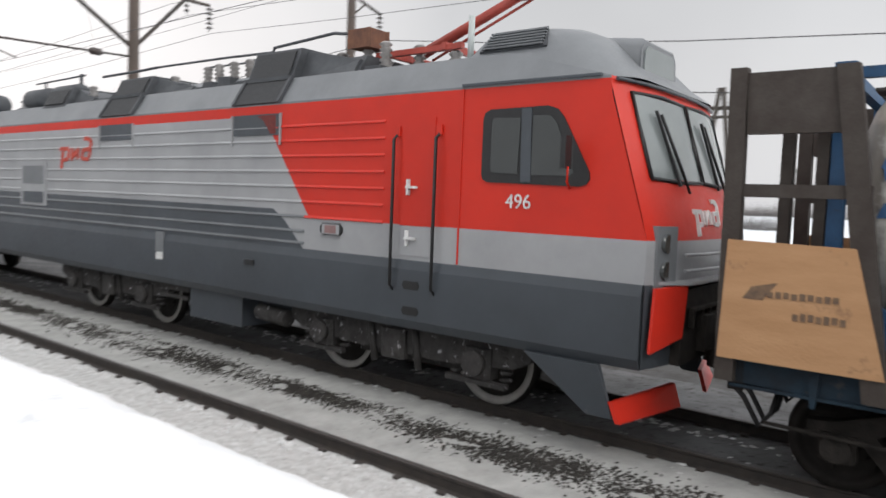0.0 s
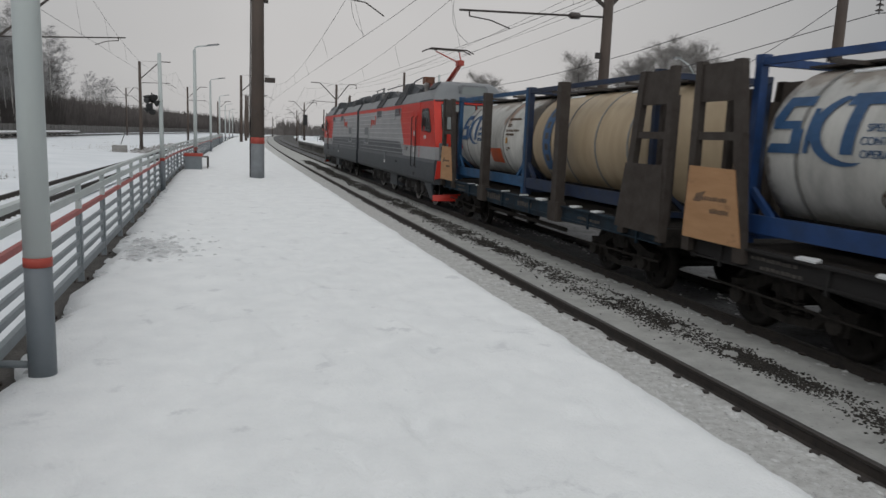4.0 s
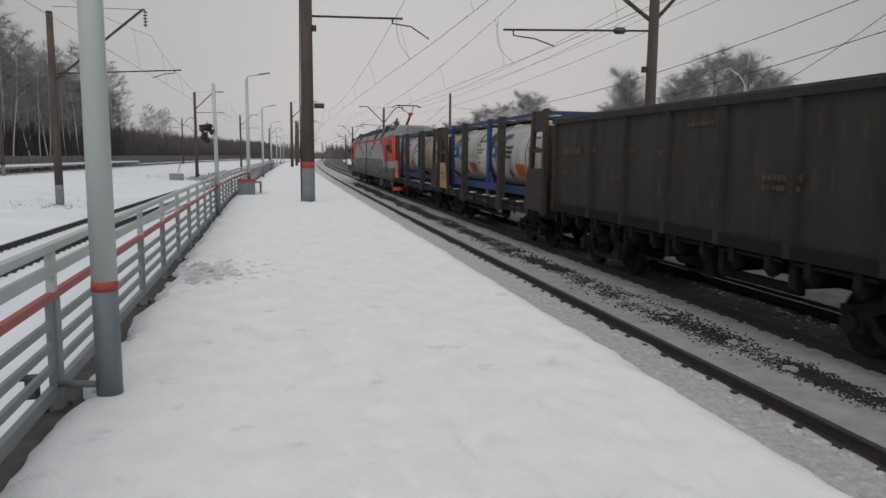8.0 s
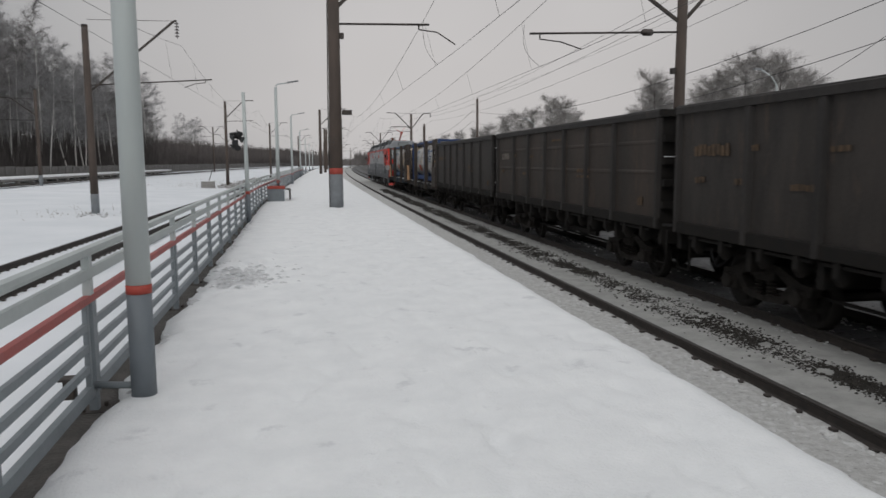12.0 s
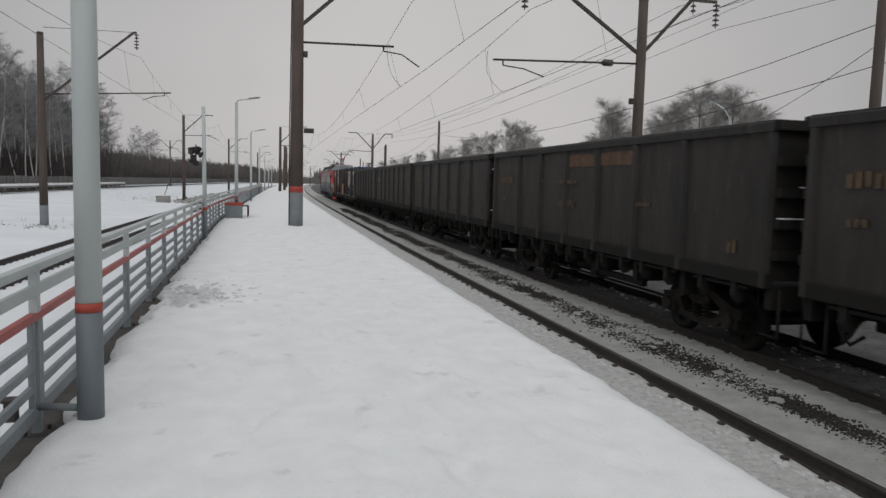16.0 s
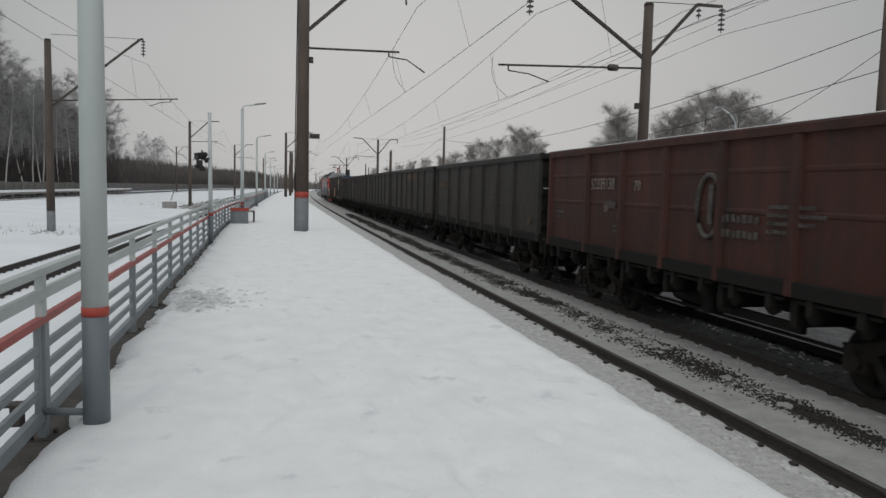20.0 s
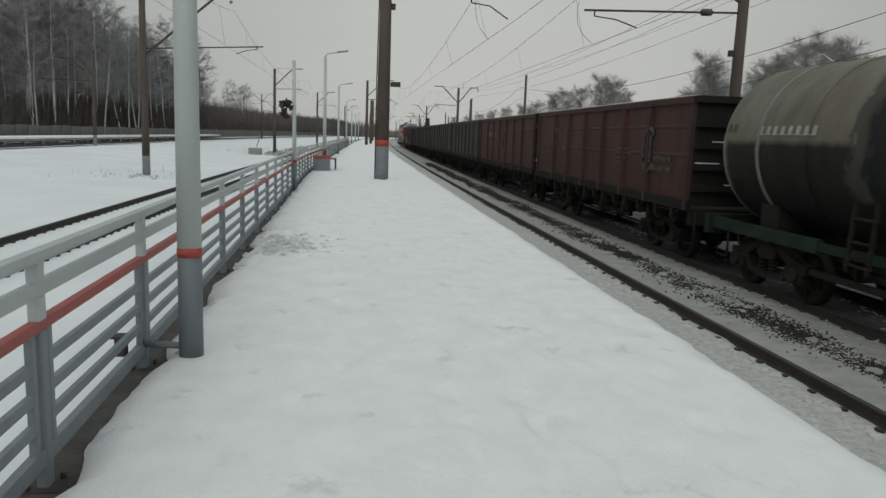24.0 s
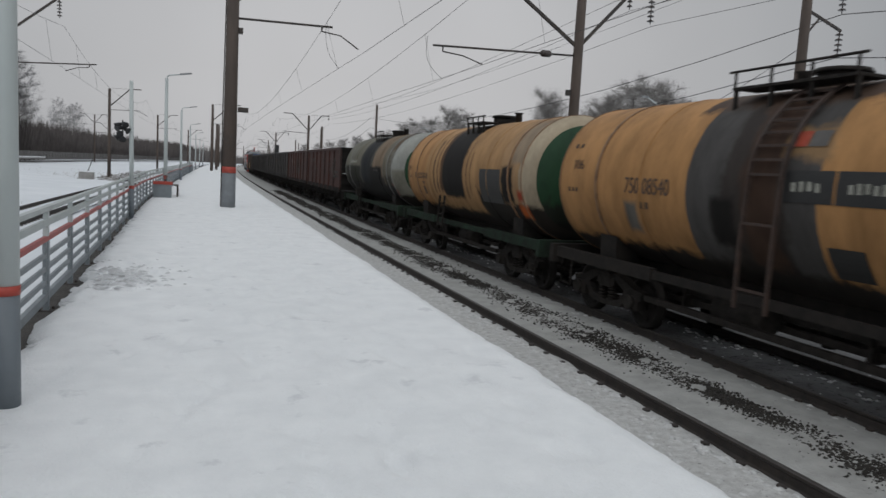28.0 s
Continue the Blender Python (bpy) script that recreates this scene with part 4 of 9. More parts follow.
ct = catenary(T1, [(-46, 0.3), (24.2, 0.55), (96, -0.3), (152, 0.3), (215, -0.3), (285, 0.3)], 5.38, 7.55, 6.05, "contact and carrier wires over the empty track")
c2_ = catenary(T2, [(-46, -0.3), (23.5, 0.5), (99.5, -0.3), (165, 0.3), (230, -0.3), (300, 0.3)], 5.24, 7.48, 5.95, "contact and carrier wires over the train")
c3_ = catenary(L1, [(-20, 0.2), (42.5, 0.25), (92, -0.2), (142, 0.2), (205, 0)], 5.62, 7.9, 6.3, "contact and carrier wires over the side track")
c4_ = catenary(LL, [(20, 0), (83.6, 0), (140, 0), (192, 0)], 6.0, 7.9, 6.4, "contact and carrier wires over the far side track")
for par, x0, y0, zt, zc, sw in ((ct, T1, 29.6, 7.0, 5.38, 0.5), (c2_, T2, 28.5, 6.95, 5.24, 0.5), (ct, T1, 10.8, 6.75, 5.38, 0.2)):
    pts = []
    for k in range(9):
        u = k / 8
        pts.append((x0 + sw * u + cx(y0), y0 + 1.1 * math.sin(u * math.pi) * 0.9 - 0.6 * u, zt + (zc - zt) * u))
    part("jumper", tube(bmesh.new(), pts, 0.009, 5, caps=False), WIRE, par)
fw = thing("feeder_wires", "long dark feeder wires along the pole tops", "wire", "overhead lines")
for fx, poles in ((15.59, [(-46, 7.3), (23.5, 7.3), (99.5, 7.2), (165, 7.2), (230, 7.2)]), (14.66, [(-46, 7.75), (23.5, 7.75), (99.5, 7.7), (165, 7.7)]),
                  (20.3, [(-40, 7.55), (19.4, 7.55), (94, 8.2), (158, 8.0)]), (20.2, [(-40, 6.1), (19.4, 6.1), (94, 6.8), (158, 6.5)]), (18.8, [(-40, 9.5), (19.4, 9.5), (94, 9.6)]),
                  (14.0, [(-46, 8.1), (23.5, 8.0), (99.5, 7.9)])):
    pts = []
    for (ya, za), (yb, zb) in zip(poles, poles[1:]):
        for k in range(10):
            u = k / 10
            y = ya + (yb - ya) * u
            pts.append((fx + cx(y), y, za + (zb - za) * u - (2.0 if 20 < fx < 20.4 else 0.9) * 4 * u * (1 - u)))
    part("wire", tube(bmesh.new(), pts, 0.017 if 20 < fx < 20.4 else 0.009, 5, caps=False), WIRE, fw)
part("service_wire", tube(bmesh.new(), [(18.6 + 2.4 * k / 6, 19.4 + 11 * k / 6, 6.2 - 3.0 * k / 6 + 0.9 * (k / 6) ** 2) for k in range(7)], 0.012, 5, caps=False), WIRE, fw)

# ---- the platform opposite, the far left platform and the fence ----
bm = bmesh.new()
sweep(bm, [(10.25, -0.35), (13.6, -0.35), (13.6, -0.1), (10.25, -0.1)], [56 + 6 * k for k in range(15)], 0.0)
op = tagged(part("opposite_platform", bm, CONC), "concrete platform deck across the tracks", "platform", kind="structure")
bm = bmesh.new()
sweep(bm, [(10.2, -0.1), (13.6, -0.1), (13.6, 0.04), (10.2, 0.02)], [56 + 6 * k for k in range(15)], 0.0)
part("snow_cover", bm, SNOW, op, "snow lying on the deck")
for k in range(22):
    y = 57 + 4 * k
    bm = bmesh.new()
    box(bm, 10.4 + cx(y), 10.8 + cx(y), y - 0.2, y + 0.2, -1.4, -0.35)
    part("support", bm, CONC, op)
for k in range(14):
    y = 57 + 6 * k
    bm = bmesh.new()
    box(bm, 13.5 + cx(y), 13.58 + cx(y), y - 0.04, y + 0.04, 0.0, 1.1)
    box(bm, 13.52 + cx(y), 13.56 + cx(y), y, y + 6, 1.02, 1.1)
    box(bm, 13.52 + cx(y), 13.56 + cx(y), y, y + 6, 0.55, 0.6)
    part("rail_section", bm, RAILGREY, op)

fp = thing("far_platform", "low snow-topped platform by the far side track", "platform", kind="structure")
bm = bmesh.new()
box(bm, -36.6, -33.3, 20, 182, -0.55, -0.30)
part("deck", bm, CONC, fp)
bm = bmesh.new()
box(bm, -36.7, -33.2, 19.9, 182.1, -0.30, -0.12, b=0.05)
part("snow_cover", bm, SNOW, fp, "thick snow on the deck")
for k in range(38):
    bm = bmesh.new()
    box(bm, -33.8, -33.4, 22 + 4.3 * k - 0.2, 22 + 4.3 * k + 0.2, -1.1, -0.55)
    part("support", bm, CONC, fp)

fence = thing("fence", "long grey corrugated fence in front of the woods", "fence", kind="structure")
fm = bmesh.new()
for k in range(12):
    y = k * 0.25
    prism(fm, [(0, y, 0), (0.05, y + 0.04, 0), (0.05, y + 0.14, 0), (0, y + 0.18, 0), (0, y + 0.25, 0), (-0.02, y + 0.25, 0), (-0.02, y, 0)], (0, 0, 2.0))
fm.normal_update()
fmesh = bpy.data.meshes.new("fence_panel")
fm.to_mesh(fmesh)
fm.free()
fmesh.materials.append(FENCEM)
for k in range(190):
    y = 15 + 3.05 * k
    xo = -38.0 + 0.75 * cx(y)
    shared("fence_panel", fmesh, fence, pose(xo, y, -0.95 + 0.05 * math.sin(k * 1.7), 0, 0, 0))

# a small cabinet and tufts in the field
cb = thing("trackside_cabinet", "small grey trackside box standing in the snow", "cabinet", m=pose(-11.2, 82, -1.3))
bm = bmesh.new()
box(bm, -0.7, 0.7, -0.35, 0.35, 0, 0.75, b=0.04)
part("body", bm, CONC, cb)
bm = bmesh.new()
box(bm, -0.75, 0.75, -0.4, 0.4, 0.75, 0.84, b=0.04)
part("lid", bm, SNOW, cb, "lid covered with snow")
bm = bmesh.new()
bar(bm, (0.1, 0.1, 0.84), (0.55, 0.1, 2.1), 0.07, 0.07)
part("lever", bm, DARKSTEEL, cb, "slanting dark lever")

random.seed(12)
verts, faces = [], []
for k in range(150):
    y = random.choice((84, 88, 94, 100, 106, 112, 124)) + random.gauss(0, 2.5)
    x = -9.6 + random.gauss(0, 0.7) + 0.4 * cx(y)
    r = random.uniform(0.12, 0.45)
    z = ground_z(x, y) - 0.05
    n0 = len(verts)
    verts.append((x, y, z + r * random.uniform(0.5, 1.0)))
    for q, h in ((0.65, 0.5), (1.0, -0.1)):
        for j in range(7):
            a = 0.8976 * j + q
            w = r * q * random.uniform(0.6, 1.4)
            verts.append((x + w * math.cos(a), y + 1.2 * w * math.sin(a), z + r * h * random.uniform(0.6, 1.2)))
    for j in range(7):
        i, k2 = n0 + 1 + j, n0 + 1 + (j + 1) % 7
        faces.append((n0, i, k2))
        faces.append((i, i + 7, k2 + 7, k2))
for k in range(46):
    x, y = random.gauss(-11.9, 0.9), random.gauss(41.2, 0.8)
    r = random.uniform(0.04, 0.13)
    z = ground_z(x, y) - 0.02
    n0 = len(verts)
    verts.append((x, y, z + r * 0.7))
    for j in range(6):
        w = r * random.uniform(0.7, 1.5)
        verts.append((x + w * math.cos(1.047 * j), y + w * math.sin(1.047 * j), z - 0.02))
    for j in range(6):
        faces.append((n0, n0 + 1 + j, n0 + 1 + (j + 1) % 6))
me = bpy.data.meshes.new("earth_clods")
me.from_pydata(verts, [], faces)
me.materials.append(CLODM)
tagged(new("earth_clods", me), "snow-dusted clods of earth along the side track", "earth", kind="stuff")

random.seed(11)
bm = bmesh.new()
for cxx, cyy, n, sp in ((-12.5, 41, 34, 1.2), (-14, 42.5, 16, 1.6), (-10.5, 86, 120, 2.5), (-9.5, 97, 140, 3.0), (-12, 92, 120, 3), (-30, 82, 90, 1.5), (-2.6, 3.4, 26, 0.25), (-8.9, 110, 150, 5)):
    for k in range(n):
        x, y = random.gauss(cxx, sp), random.gauss(cyy, sp * 1.4)
        z = ground_z(x, y)
        h = random.uniform(0.12, 0.45)
        a = random.uniform(0, 6.28)
        d = Vector((math.cos(a), math.sin(a), 0)) * 0.012
        tip = Vector((x + random.gauss(0, 0.12), y + random.gauss(0, 0.12), z + h))
        bm.faces.new([bm.verts.new(Vector((x, y, z - 0.03)) - d), bm.verts.new(Vector((x, y, z - 0.03)) + d), bm.verts.new(tip)])
tagged(part("dry_grass", bm, DRYGRASS), "dry grass stalks standing out of the snow", "grass", kind="stuff")


# ---- trees ----
def tree_meshes(seed, height, spread, limbs, subs, twigs, lean=0.25, first=0.25, droop=0.0, trunk_r=0.16, tw=0.016, rise=(0.35, 1.1), even=False):
    """Vertices and faces of a trunk and of its crown of limbs and twigs."""
    rnd = random.Random(seed)
    tb_, cb_ = bmesh.new(), ([], [])
    pts, x, y = [], 0.0, 0.0
    for k in range(9):
        pts.append((x, y, height * 0.93 * k / 8))
        x += rnd.gauss(0, lean * 0.35)
        y += rnd.gauss(0, lean * 0.35)
    tube(tb_, pts, [trunk_r * (1 - 0.88 * k / 8) for k in range(9)], 8)

    def stick(p, q, r0, r1):
        vs, fs = cb_
        d = (q - p)
        if d.length < 1e-4:
            return
        a = d.cross(Vector((0.3, 0.2, 1))).normalized()
        b = d.cross(a).normalized()
        n0 = len(vs)
        for c, r in ((p, r0), (q, r1)):
            for j in range(3):
                vs.append(c + (a * math.cos(j * 2.0944) + b * math.sin(j * 2.0944)) * r)
        for j in range(3):
            k2 = (j + 1) % 3
            fs.append((n0 + j, n0 + k2, n0 + 3 + k2, n0 + 3 + j))

    def at(u):
        f = u * 8
        k = min(int(f), 7)
        return Vector(pts[k]).lerp(Vector(pts[k + 1]), f - k)

    for i in range(limbs):
        u = first + (1 - first) * (i + rnd.random()) / limbs
        p = at(u)
        ang = rnd.random() * 6.283
        ln = spread * (1.08 - 0.75 * abs(u - 0.5) - 0.35 * u) * (rnd.uniform(0.35, 1.05) if even else rnd.uniform(0.7, 1.2))
        up = rnd.uniform(*rise)
        d = Vector((math.cos(ang), math.sin(ang), up)).normalized()
        q = p + d * ln * 0.55
        e = q + (d + Vector((0, 0, 0.25 - droop))).normalized() * ln * 0.5
        stick(p, q, 0.036 if even else 0.05, 0.022 if even else 0.03)
        stick(q, e, 0.022 if even else 0.03, 0.010)
        for j in range(subs):
            v = rnd.uniform(0.2, 1.0)
            b0 = p.lerp(q, v * 2) if v < 0.5 else q.lerp(e, v * 2 - 1)
            d2 = (d + Vector((rnd.gauss(0, 0.7), rnd.gauss(0, 0.7), rnd.gauss(0.25 - droop, 0.4)))).normalized()
            b1 = b0 + d2 * ln * rnd.uniform(0.22, 0.45)
            stick(b0, b1, 0.017, 0.009)
            for k in range(twigs):
                c0 = b0.lerp(b1, rnd.uniform(0.2, 1.0))
                d3 = (d2 + Vector((rnd.gauss(0, 0.8), rnd.gauss(0, 0.8), rnd.gauss(0.1 - 1.6 * droop, 0.5)))).normalized()
                stick(c0, c0 + d3 * rnd.uniform(0.5, 1.35), tw, tw * 0.5)
    me = bpy.data.meshes.new("crown")
    me.from_pydata([tuple(v) for v in cb_[0]], [], cb_[1])
    return tb_, me


def tree(name, label, seed, height, spread, limbs, subs, twigs, trunk_mat, twig_mat, m, group, **kw):
    t = thing(name, label, "tree", group, m=m)
    tb_, me = tree_meshes(seed, height, spread, limbs, subs, twigs, **kw)
    part("trunk", tb_, trunk_mat, t)
    me.materials.append(twig_mat)
    shared("crown", me, t, Matrix())
    return t


random.seed(21)
birch = [tree("birch_tree", "bare birch tree with a white trunk and rimed twigs", 30 + k, 25 + 1.5 * k, 5.2, 36, 9, 10, BIRCH, TWIGPALE if k < 3 else TWIG, pose(-46 - 3 * k, 118 + 9 * k, -0.9), "birch wood", first=0.3, droop=0.2, trunk_r=0.2, tw=0.0115) for k in range(4)]
dark = [tree("bare_tree", "bare dark-trunked tree at the edge of the wood", 50 + k, 19 + 2 * k, 4.6, 30, 9, 9, BARK, TWIG, pose(-45 - 4 * k, 175 + 11 * k, -0.9), "birch wood", first=0.25, tw=0.0115) for k in range(2)]
for k in range(96):
    y = 92 + 118 * random.random()
    x = -41.5 - 15 * random.random() ** 1.3
    if y > 196 and random.random() < 0.6:
        continue
    src = random.choice(birch) if random.random() < 0.72 else random.choice(dark)
    g = random.uniform(0.70, 1.04) * (0.86 if y < 125 else 1.0)
    ob = copy_thing(src, pose(x, y, -0.95, random.gauss(0, 2), random.gauss(0, 2), random.uniform(0, 360)))
    ob.scale = (g, g, g)
for x, y, g in ((-43.5, 214, 0.95), (-47, 300, 0.72), (-52, 312, 0.6), (-55, 290, 0.55), (-44, 262, 0.74), (-43, 292, 0.76), (-47, 270, 0.62), (-42, 276, 0.7)):
    ob = copy_thing(birch[1], pose(x, y, -0.95, 0, 0, x * 7))
    ob.scale = (g, g, g)

# crooked birches between the fence and the undergrowth
for y, dx, tx, ty, turn, g in ((130, 0, 3, -13, 40, 0.62), (134.5, 0.2, -2, -9, 130, 0.7), (138.8, 0.1, 3, 5, 215, 0.66), (140.5, 0.4, -3, -7, 300, 0.74), (149.5, 0.3, 1, -2, 80, 0.72), (159, 0.2, -2, 3, 190, 0.8), (121, 0.1, 2, 6, 10, 0.66), (170, 0.2, 1, -4, 260, 0.75)):
    ob = copy_thing(birch[int(y) % 3], pose(-40.0 - dx, y, -0.95, tx, ty, turn))
    ob.scale = (g, g, g)

big = [tree("round_crowned_tree", "bare round-crowned tree with fine rimed twigs beyond the tracks", 70 + k, 16.5 - 1.5 * k, 6.4 - 0.6 * k, 66, 13, 9, BARK, TWIGSOFT, pose(60, 86, -1.3), "trees beyond the tracks", first=0.14, droop=0.12, trunk_r=0.16, tw=0.0085, rise=(0.5, 1.3), even=True) for k in range(2)]
big[0].matrix_basis = pose(55.5, 86, -1.3)
big[1].matrix_basis = pose(47, 95, -1.3)
for k, (az, dist, g) in enumerate(((-30.6, 104, 0.86), (-35.2, 103, 0.98), (-37.0, 104, 0.82), (-31.6, 108, 0.92), (-34.0, 107, 1.02), (-36.2, 100, 0.86), (-29.9, 112, 0.8), (-26.6, 108, 0.82), (-25.4, 112, 0.66), (-27.6, 115, 0.7), (-19.9, 150, 0.93), (-18.7, 152, 0.97), (-17.4, 155, 0.85), (-20.8, 160, 0.8), (-16.2, 165, 0.85), (-15.2, 168, 0.8),
                                   (-14.0, 190, 0.75), (-12.8, 200, 0.72), (-11.6, 210, 0.7), (-10.6, 220, 0.66), (-9.6, 230, 0.62), (-13.4, 210, 0.7), (-22.5, 170, 0.45), (-23.6, 170, 0.45), (-8.6, 250, 0.6), (-7.6, 270, 0.6),
                                   (-60, 150, 0.7), (-66, 150, 0.75), (-72, 140, 0.6), (-52, 160, 0.6), (-78, 150, 0.7))):
    src = big[k % 2]
    a = radians(-az)
    ob = copy_thing(src, pose(dist * math.sin(a), dist * math.cos(a), -1.3, 0, 0, k * 67))
    ob.scale = (g, g, g * (1 if k % 2 == 0 else 1.1))

sp = thing("spruce_tree", "dark green spruce among the bare birches", "tree", m=pose(-52, 112, -0.9))
bm = bmesh.new()
tube(bm, [(0, 0, 0), (0, 0, 15)], [0.2, 0.03], 8)
part("trunk", bm, BARK, sp)
bm = bmesh.new()
for k in range(420):
    z = 1.5 + 13.3 * random.random() ** 1.2
    r = (15.2 - z) * 0.22 * random.uniform(0.6, 1.1)
    a = random.uniform(0, 6.283)
    d = Vector((math.cos(a), math.sin(a), 0))
    n = Vector((-math.sin(a), math.cos(a), 0))
    p, q = Vector((0, 0, z)), Vector((0, 0, z - 0.3 * r)) + d * r
    prism(bm, [p - n * 0.05, q - n * 0.28 * min(r, 1.2), q + d * 0.25, q + n * 0.28 * min(r, 1.2), p + n * 0.05], (0, 0, 0.12))
part("crown", bm, NEEDLE, sp)

def street_lamp(x, y, z1, way):
    t = thing("street_lamp", "pale street lamp with a curved arm beyond the train", "lamp post", "street lamps", m=pose(x, y, -1.3))
    tube_ = bmesh.new()
    tube(tube_, [(0, 0, 0), (0, 0, z1 * 0.8), (0.1 * way, 0, z1 * 0.93), (0.6 * way, 0, z1 * 1.0), (1.5 * way, 0, z1 * 1.05)], [0.1, 0.07, 0.06, 0.05, 0.045], 10)
    part("post", tube_, LAMPWHITE, t)
    b_ = bmesh.new()
    box(b_, min(1.4 * way, 2.1 * way), max(1.4 * way, 2.1 * way), -0.12, 0.12, z1 * 1.05 - 0.05, z1 * 1.05 + 0.08, b=0.05)
    part("lamp_head", b_, LAMPHEAD, t, "pale lamp head")


for a_, d_, z_ in ((-35.0, 62, 9.3), (-17.6, 112, 8.9), (-50.0, 60, 9.3)):
    street_lamp(d_ * math.sin(radians(-a_)), d_ * math.cos(radians(-a_)), z_, -1)
ap = thing("wooden_a_frame_pole", "dark wooden pole of two leaning legs with wires", "pole", m=pose(33, 10.4, -1.3))
for s_ in (-1, 1):
    bm = bmesh.new()
    tube(bm, [(0.1 * s_, 1.1 * s_, 0), (0, 0.08 * s_, 8.3)], [0.14, 0.10], 10)
    part("leg", bm, BARK, ap)
bm = bmesh.new()
bar(bm, (0, -0.9, 7.4), (0, 0.9, 7.4), 0.12, 0.16)
bar(bm, (0, -0.5, 7.0), (0, 0.5, 7.0), 0.12, 0.12)
part("crossarm", bm, BARK, ap)

# undergrowth and far woods: countless thin stems
def thicket(name, label, spots, mt, seed):
    rnd = random.Random(seed)
    vs, fs = [], []
    for x0, y0, sx, sy, zb, h, n in spots:
        for k in range(n):
            x, y = x0 + rnd.uniform(-sx, sx), y0 + rnd.uniform(-sy, sy)
            hh = h * (0.30 + 0.70 * rnd.random() ** 1.8)
            w = max(0.02, 0.00045 * abs(y0)) * rnd.uniform(0.5, 1.6) * 2
            lx, ly = rnd.gauss(0, 0.12) * hh, rnd.gauss(0, 0.12) * hh
            n0 = len(vs)
            vs += [(x - w, y, zb), (x + w, y, zb), (x, y + w, zb), (x + lx, y + ly, zb + hh)]
            fs += [(n0, n0 + 1, n0 + 3), (n0 + 1, n0 + 2, n0 + 3), (n0 + 2, n0, n0 + 3)]
    me = bpy.data.meshes.new(name)
    me.from_pydata(vs, [], fs)
    me.materials.append(mt)
    return tagged(new(name, me), label, "undergrowth", kind="stuff")


wood = random.Random(17)
spots_ = [(-50 + 0.8 * cx(60 + 9 * k) + wood.uniform(-1, 1), 60 + 9 * k, 8, 6, -0.95, wood.uniform(5.0, 9.5) * (1.0 + 0.010 * k), 1500) for k in range(70)]
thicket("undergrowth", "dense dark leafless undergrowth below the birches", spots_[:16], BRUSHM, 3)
# beyond the near clumps the brush takes the colour with haze painted in
thicket("undergrowth", "far leafless brushwood, haze painted into its colour", spots_[16:], BRUSHFAR, 5)
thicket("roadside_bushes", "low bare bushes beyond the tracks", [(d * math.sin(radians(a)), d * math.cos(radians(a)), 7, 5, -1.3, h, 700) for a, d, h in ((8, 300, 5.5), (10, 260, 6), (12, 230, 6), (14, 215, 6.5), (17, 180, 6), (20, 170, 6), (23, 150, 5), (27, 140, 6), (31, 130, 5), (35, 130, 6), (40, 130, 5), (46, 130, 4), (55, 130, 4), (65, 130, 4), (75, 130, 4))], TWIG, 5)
thicket("far_woods", "leafless woods along the horizon, haze painted into their colour", [(d * math.sin(radians(a)), d * math.cos(radians(a)), d * 0.02, 22, -1.3, d * 0.019 * (1 + 0.25 * math.sin(a * 1.7) + 0.15 * math.sin(a * 4.1)), 700) for a, d in [(-62 + 1.9 * k, 620 + 40 * math.sin(k * 1.3)) for k in range(84)]], FARWOOD, 8)

# ---- the train; lengthways coordinate 0 is the middle of each vehicle, z 0 the rail head ----
def wheelset(r, y, z, parent, pale=False, label="dark steel wheelset"):
    bm = bmesh.new()
    tube(bm, [(-1.05, 0, 0), (1.05, 0, 0)], 0.085, 12)
    for s in (-1, 1):
        x = 0.80 * s
        seg = 28
        rings = []
        for dx, rr in ((0.075, 0.10), (0.075, 0.2), (0.03, 0.24), (0.03, r - 0.10), (0.065, r - 0.085), (0.065, r), (-0.04, r + 0.012), (-0.07, r + 0.03), (-0.075, r - 0.085), (-0.03, r - 0.10), (-0.03, 0.2), (-0.06, 0.1)):
            rings.append([bm.verts.new((x + dx * s, rr * math.cos(2 * math.pi * j / seg), rr * math.sin(2 * math.pi * j / seg))) for j in range(seg)])
        for k, (q, w) in enumerate(zip(rings, rings[1:])):
            for j in range(seg):
                f = bm.faces.new((q[j], q[(j + 1) % seg], w[(j + 1) % seg], w[j]))
                f.smooth = True
                f.material_index = 1 if k in (3, 4) else 0
        for k in range(5):
            a = 2 * math.pi * k / 5
            tube(bm, [(x + 0.03 * s, 0.3 * math.cos(a), 0.3 * math.sin(a)), (x + 0.055 * s, 0.3 * math.cos(a), 0.3 * math.sin(a))], 0.05, 8)
    ob = part("wheelset", bm, [WHEELM, TYREM if pale else WHEELM], parent, label, pose(0, y, z))
    WHEELS.append((ob, r, y, z))
    return ob


WHEELS = []


def coil(bm, x, y, z0, z1, r=0.07):
    for k in range(5):
        z = z0 + (z1 - z0) * (k + 0.5) / 5
        tube(bm, [(x, y, z - 0.022), (x, y, z), (x, y, z + 0.022)], [r * 0.75, r, r * 0.75], 8)


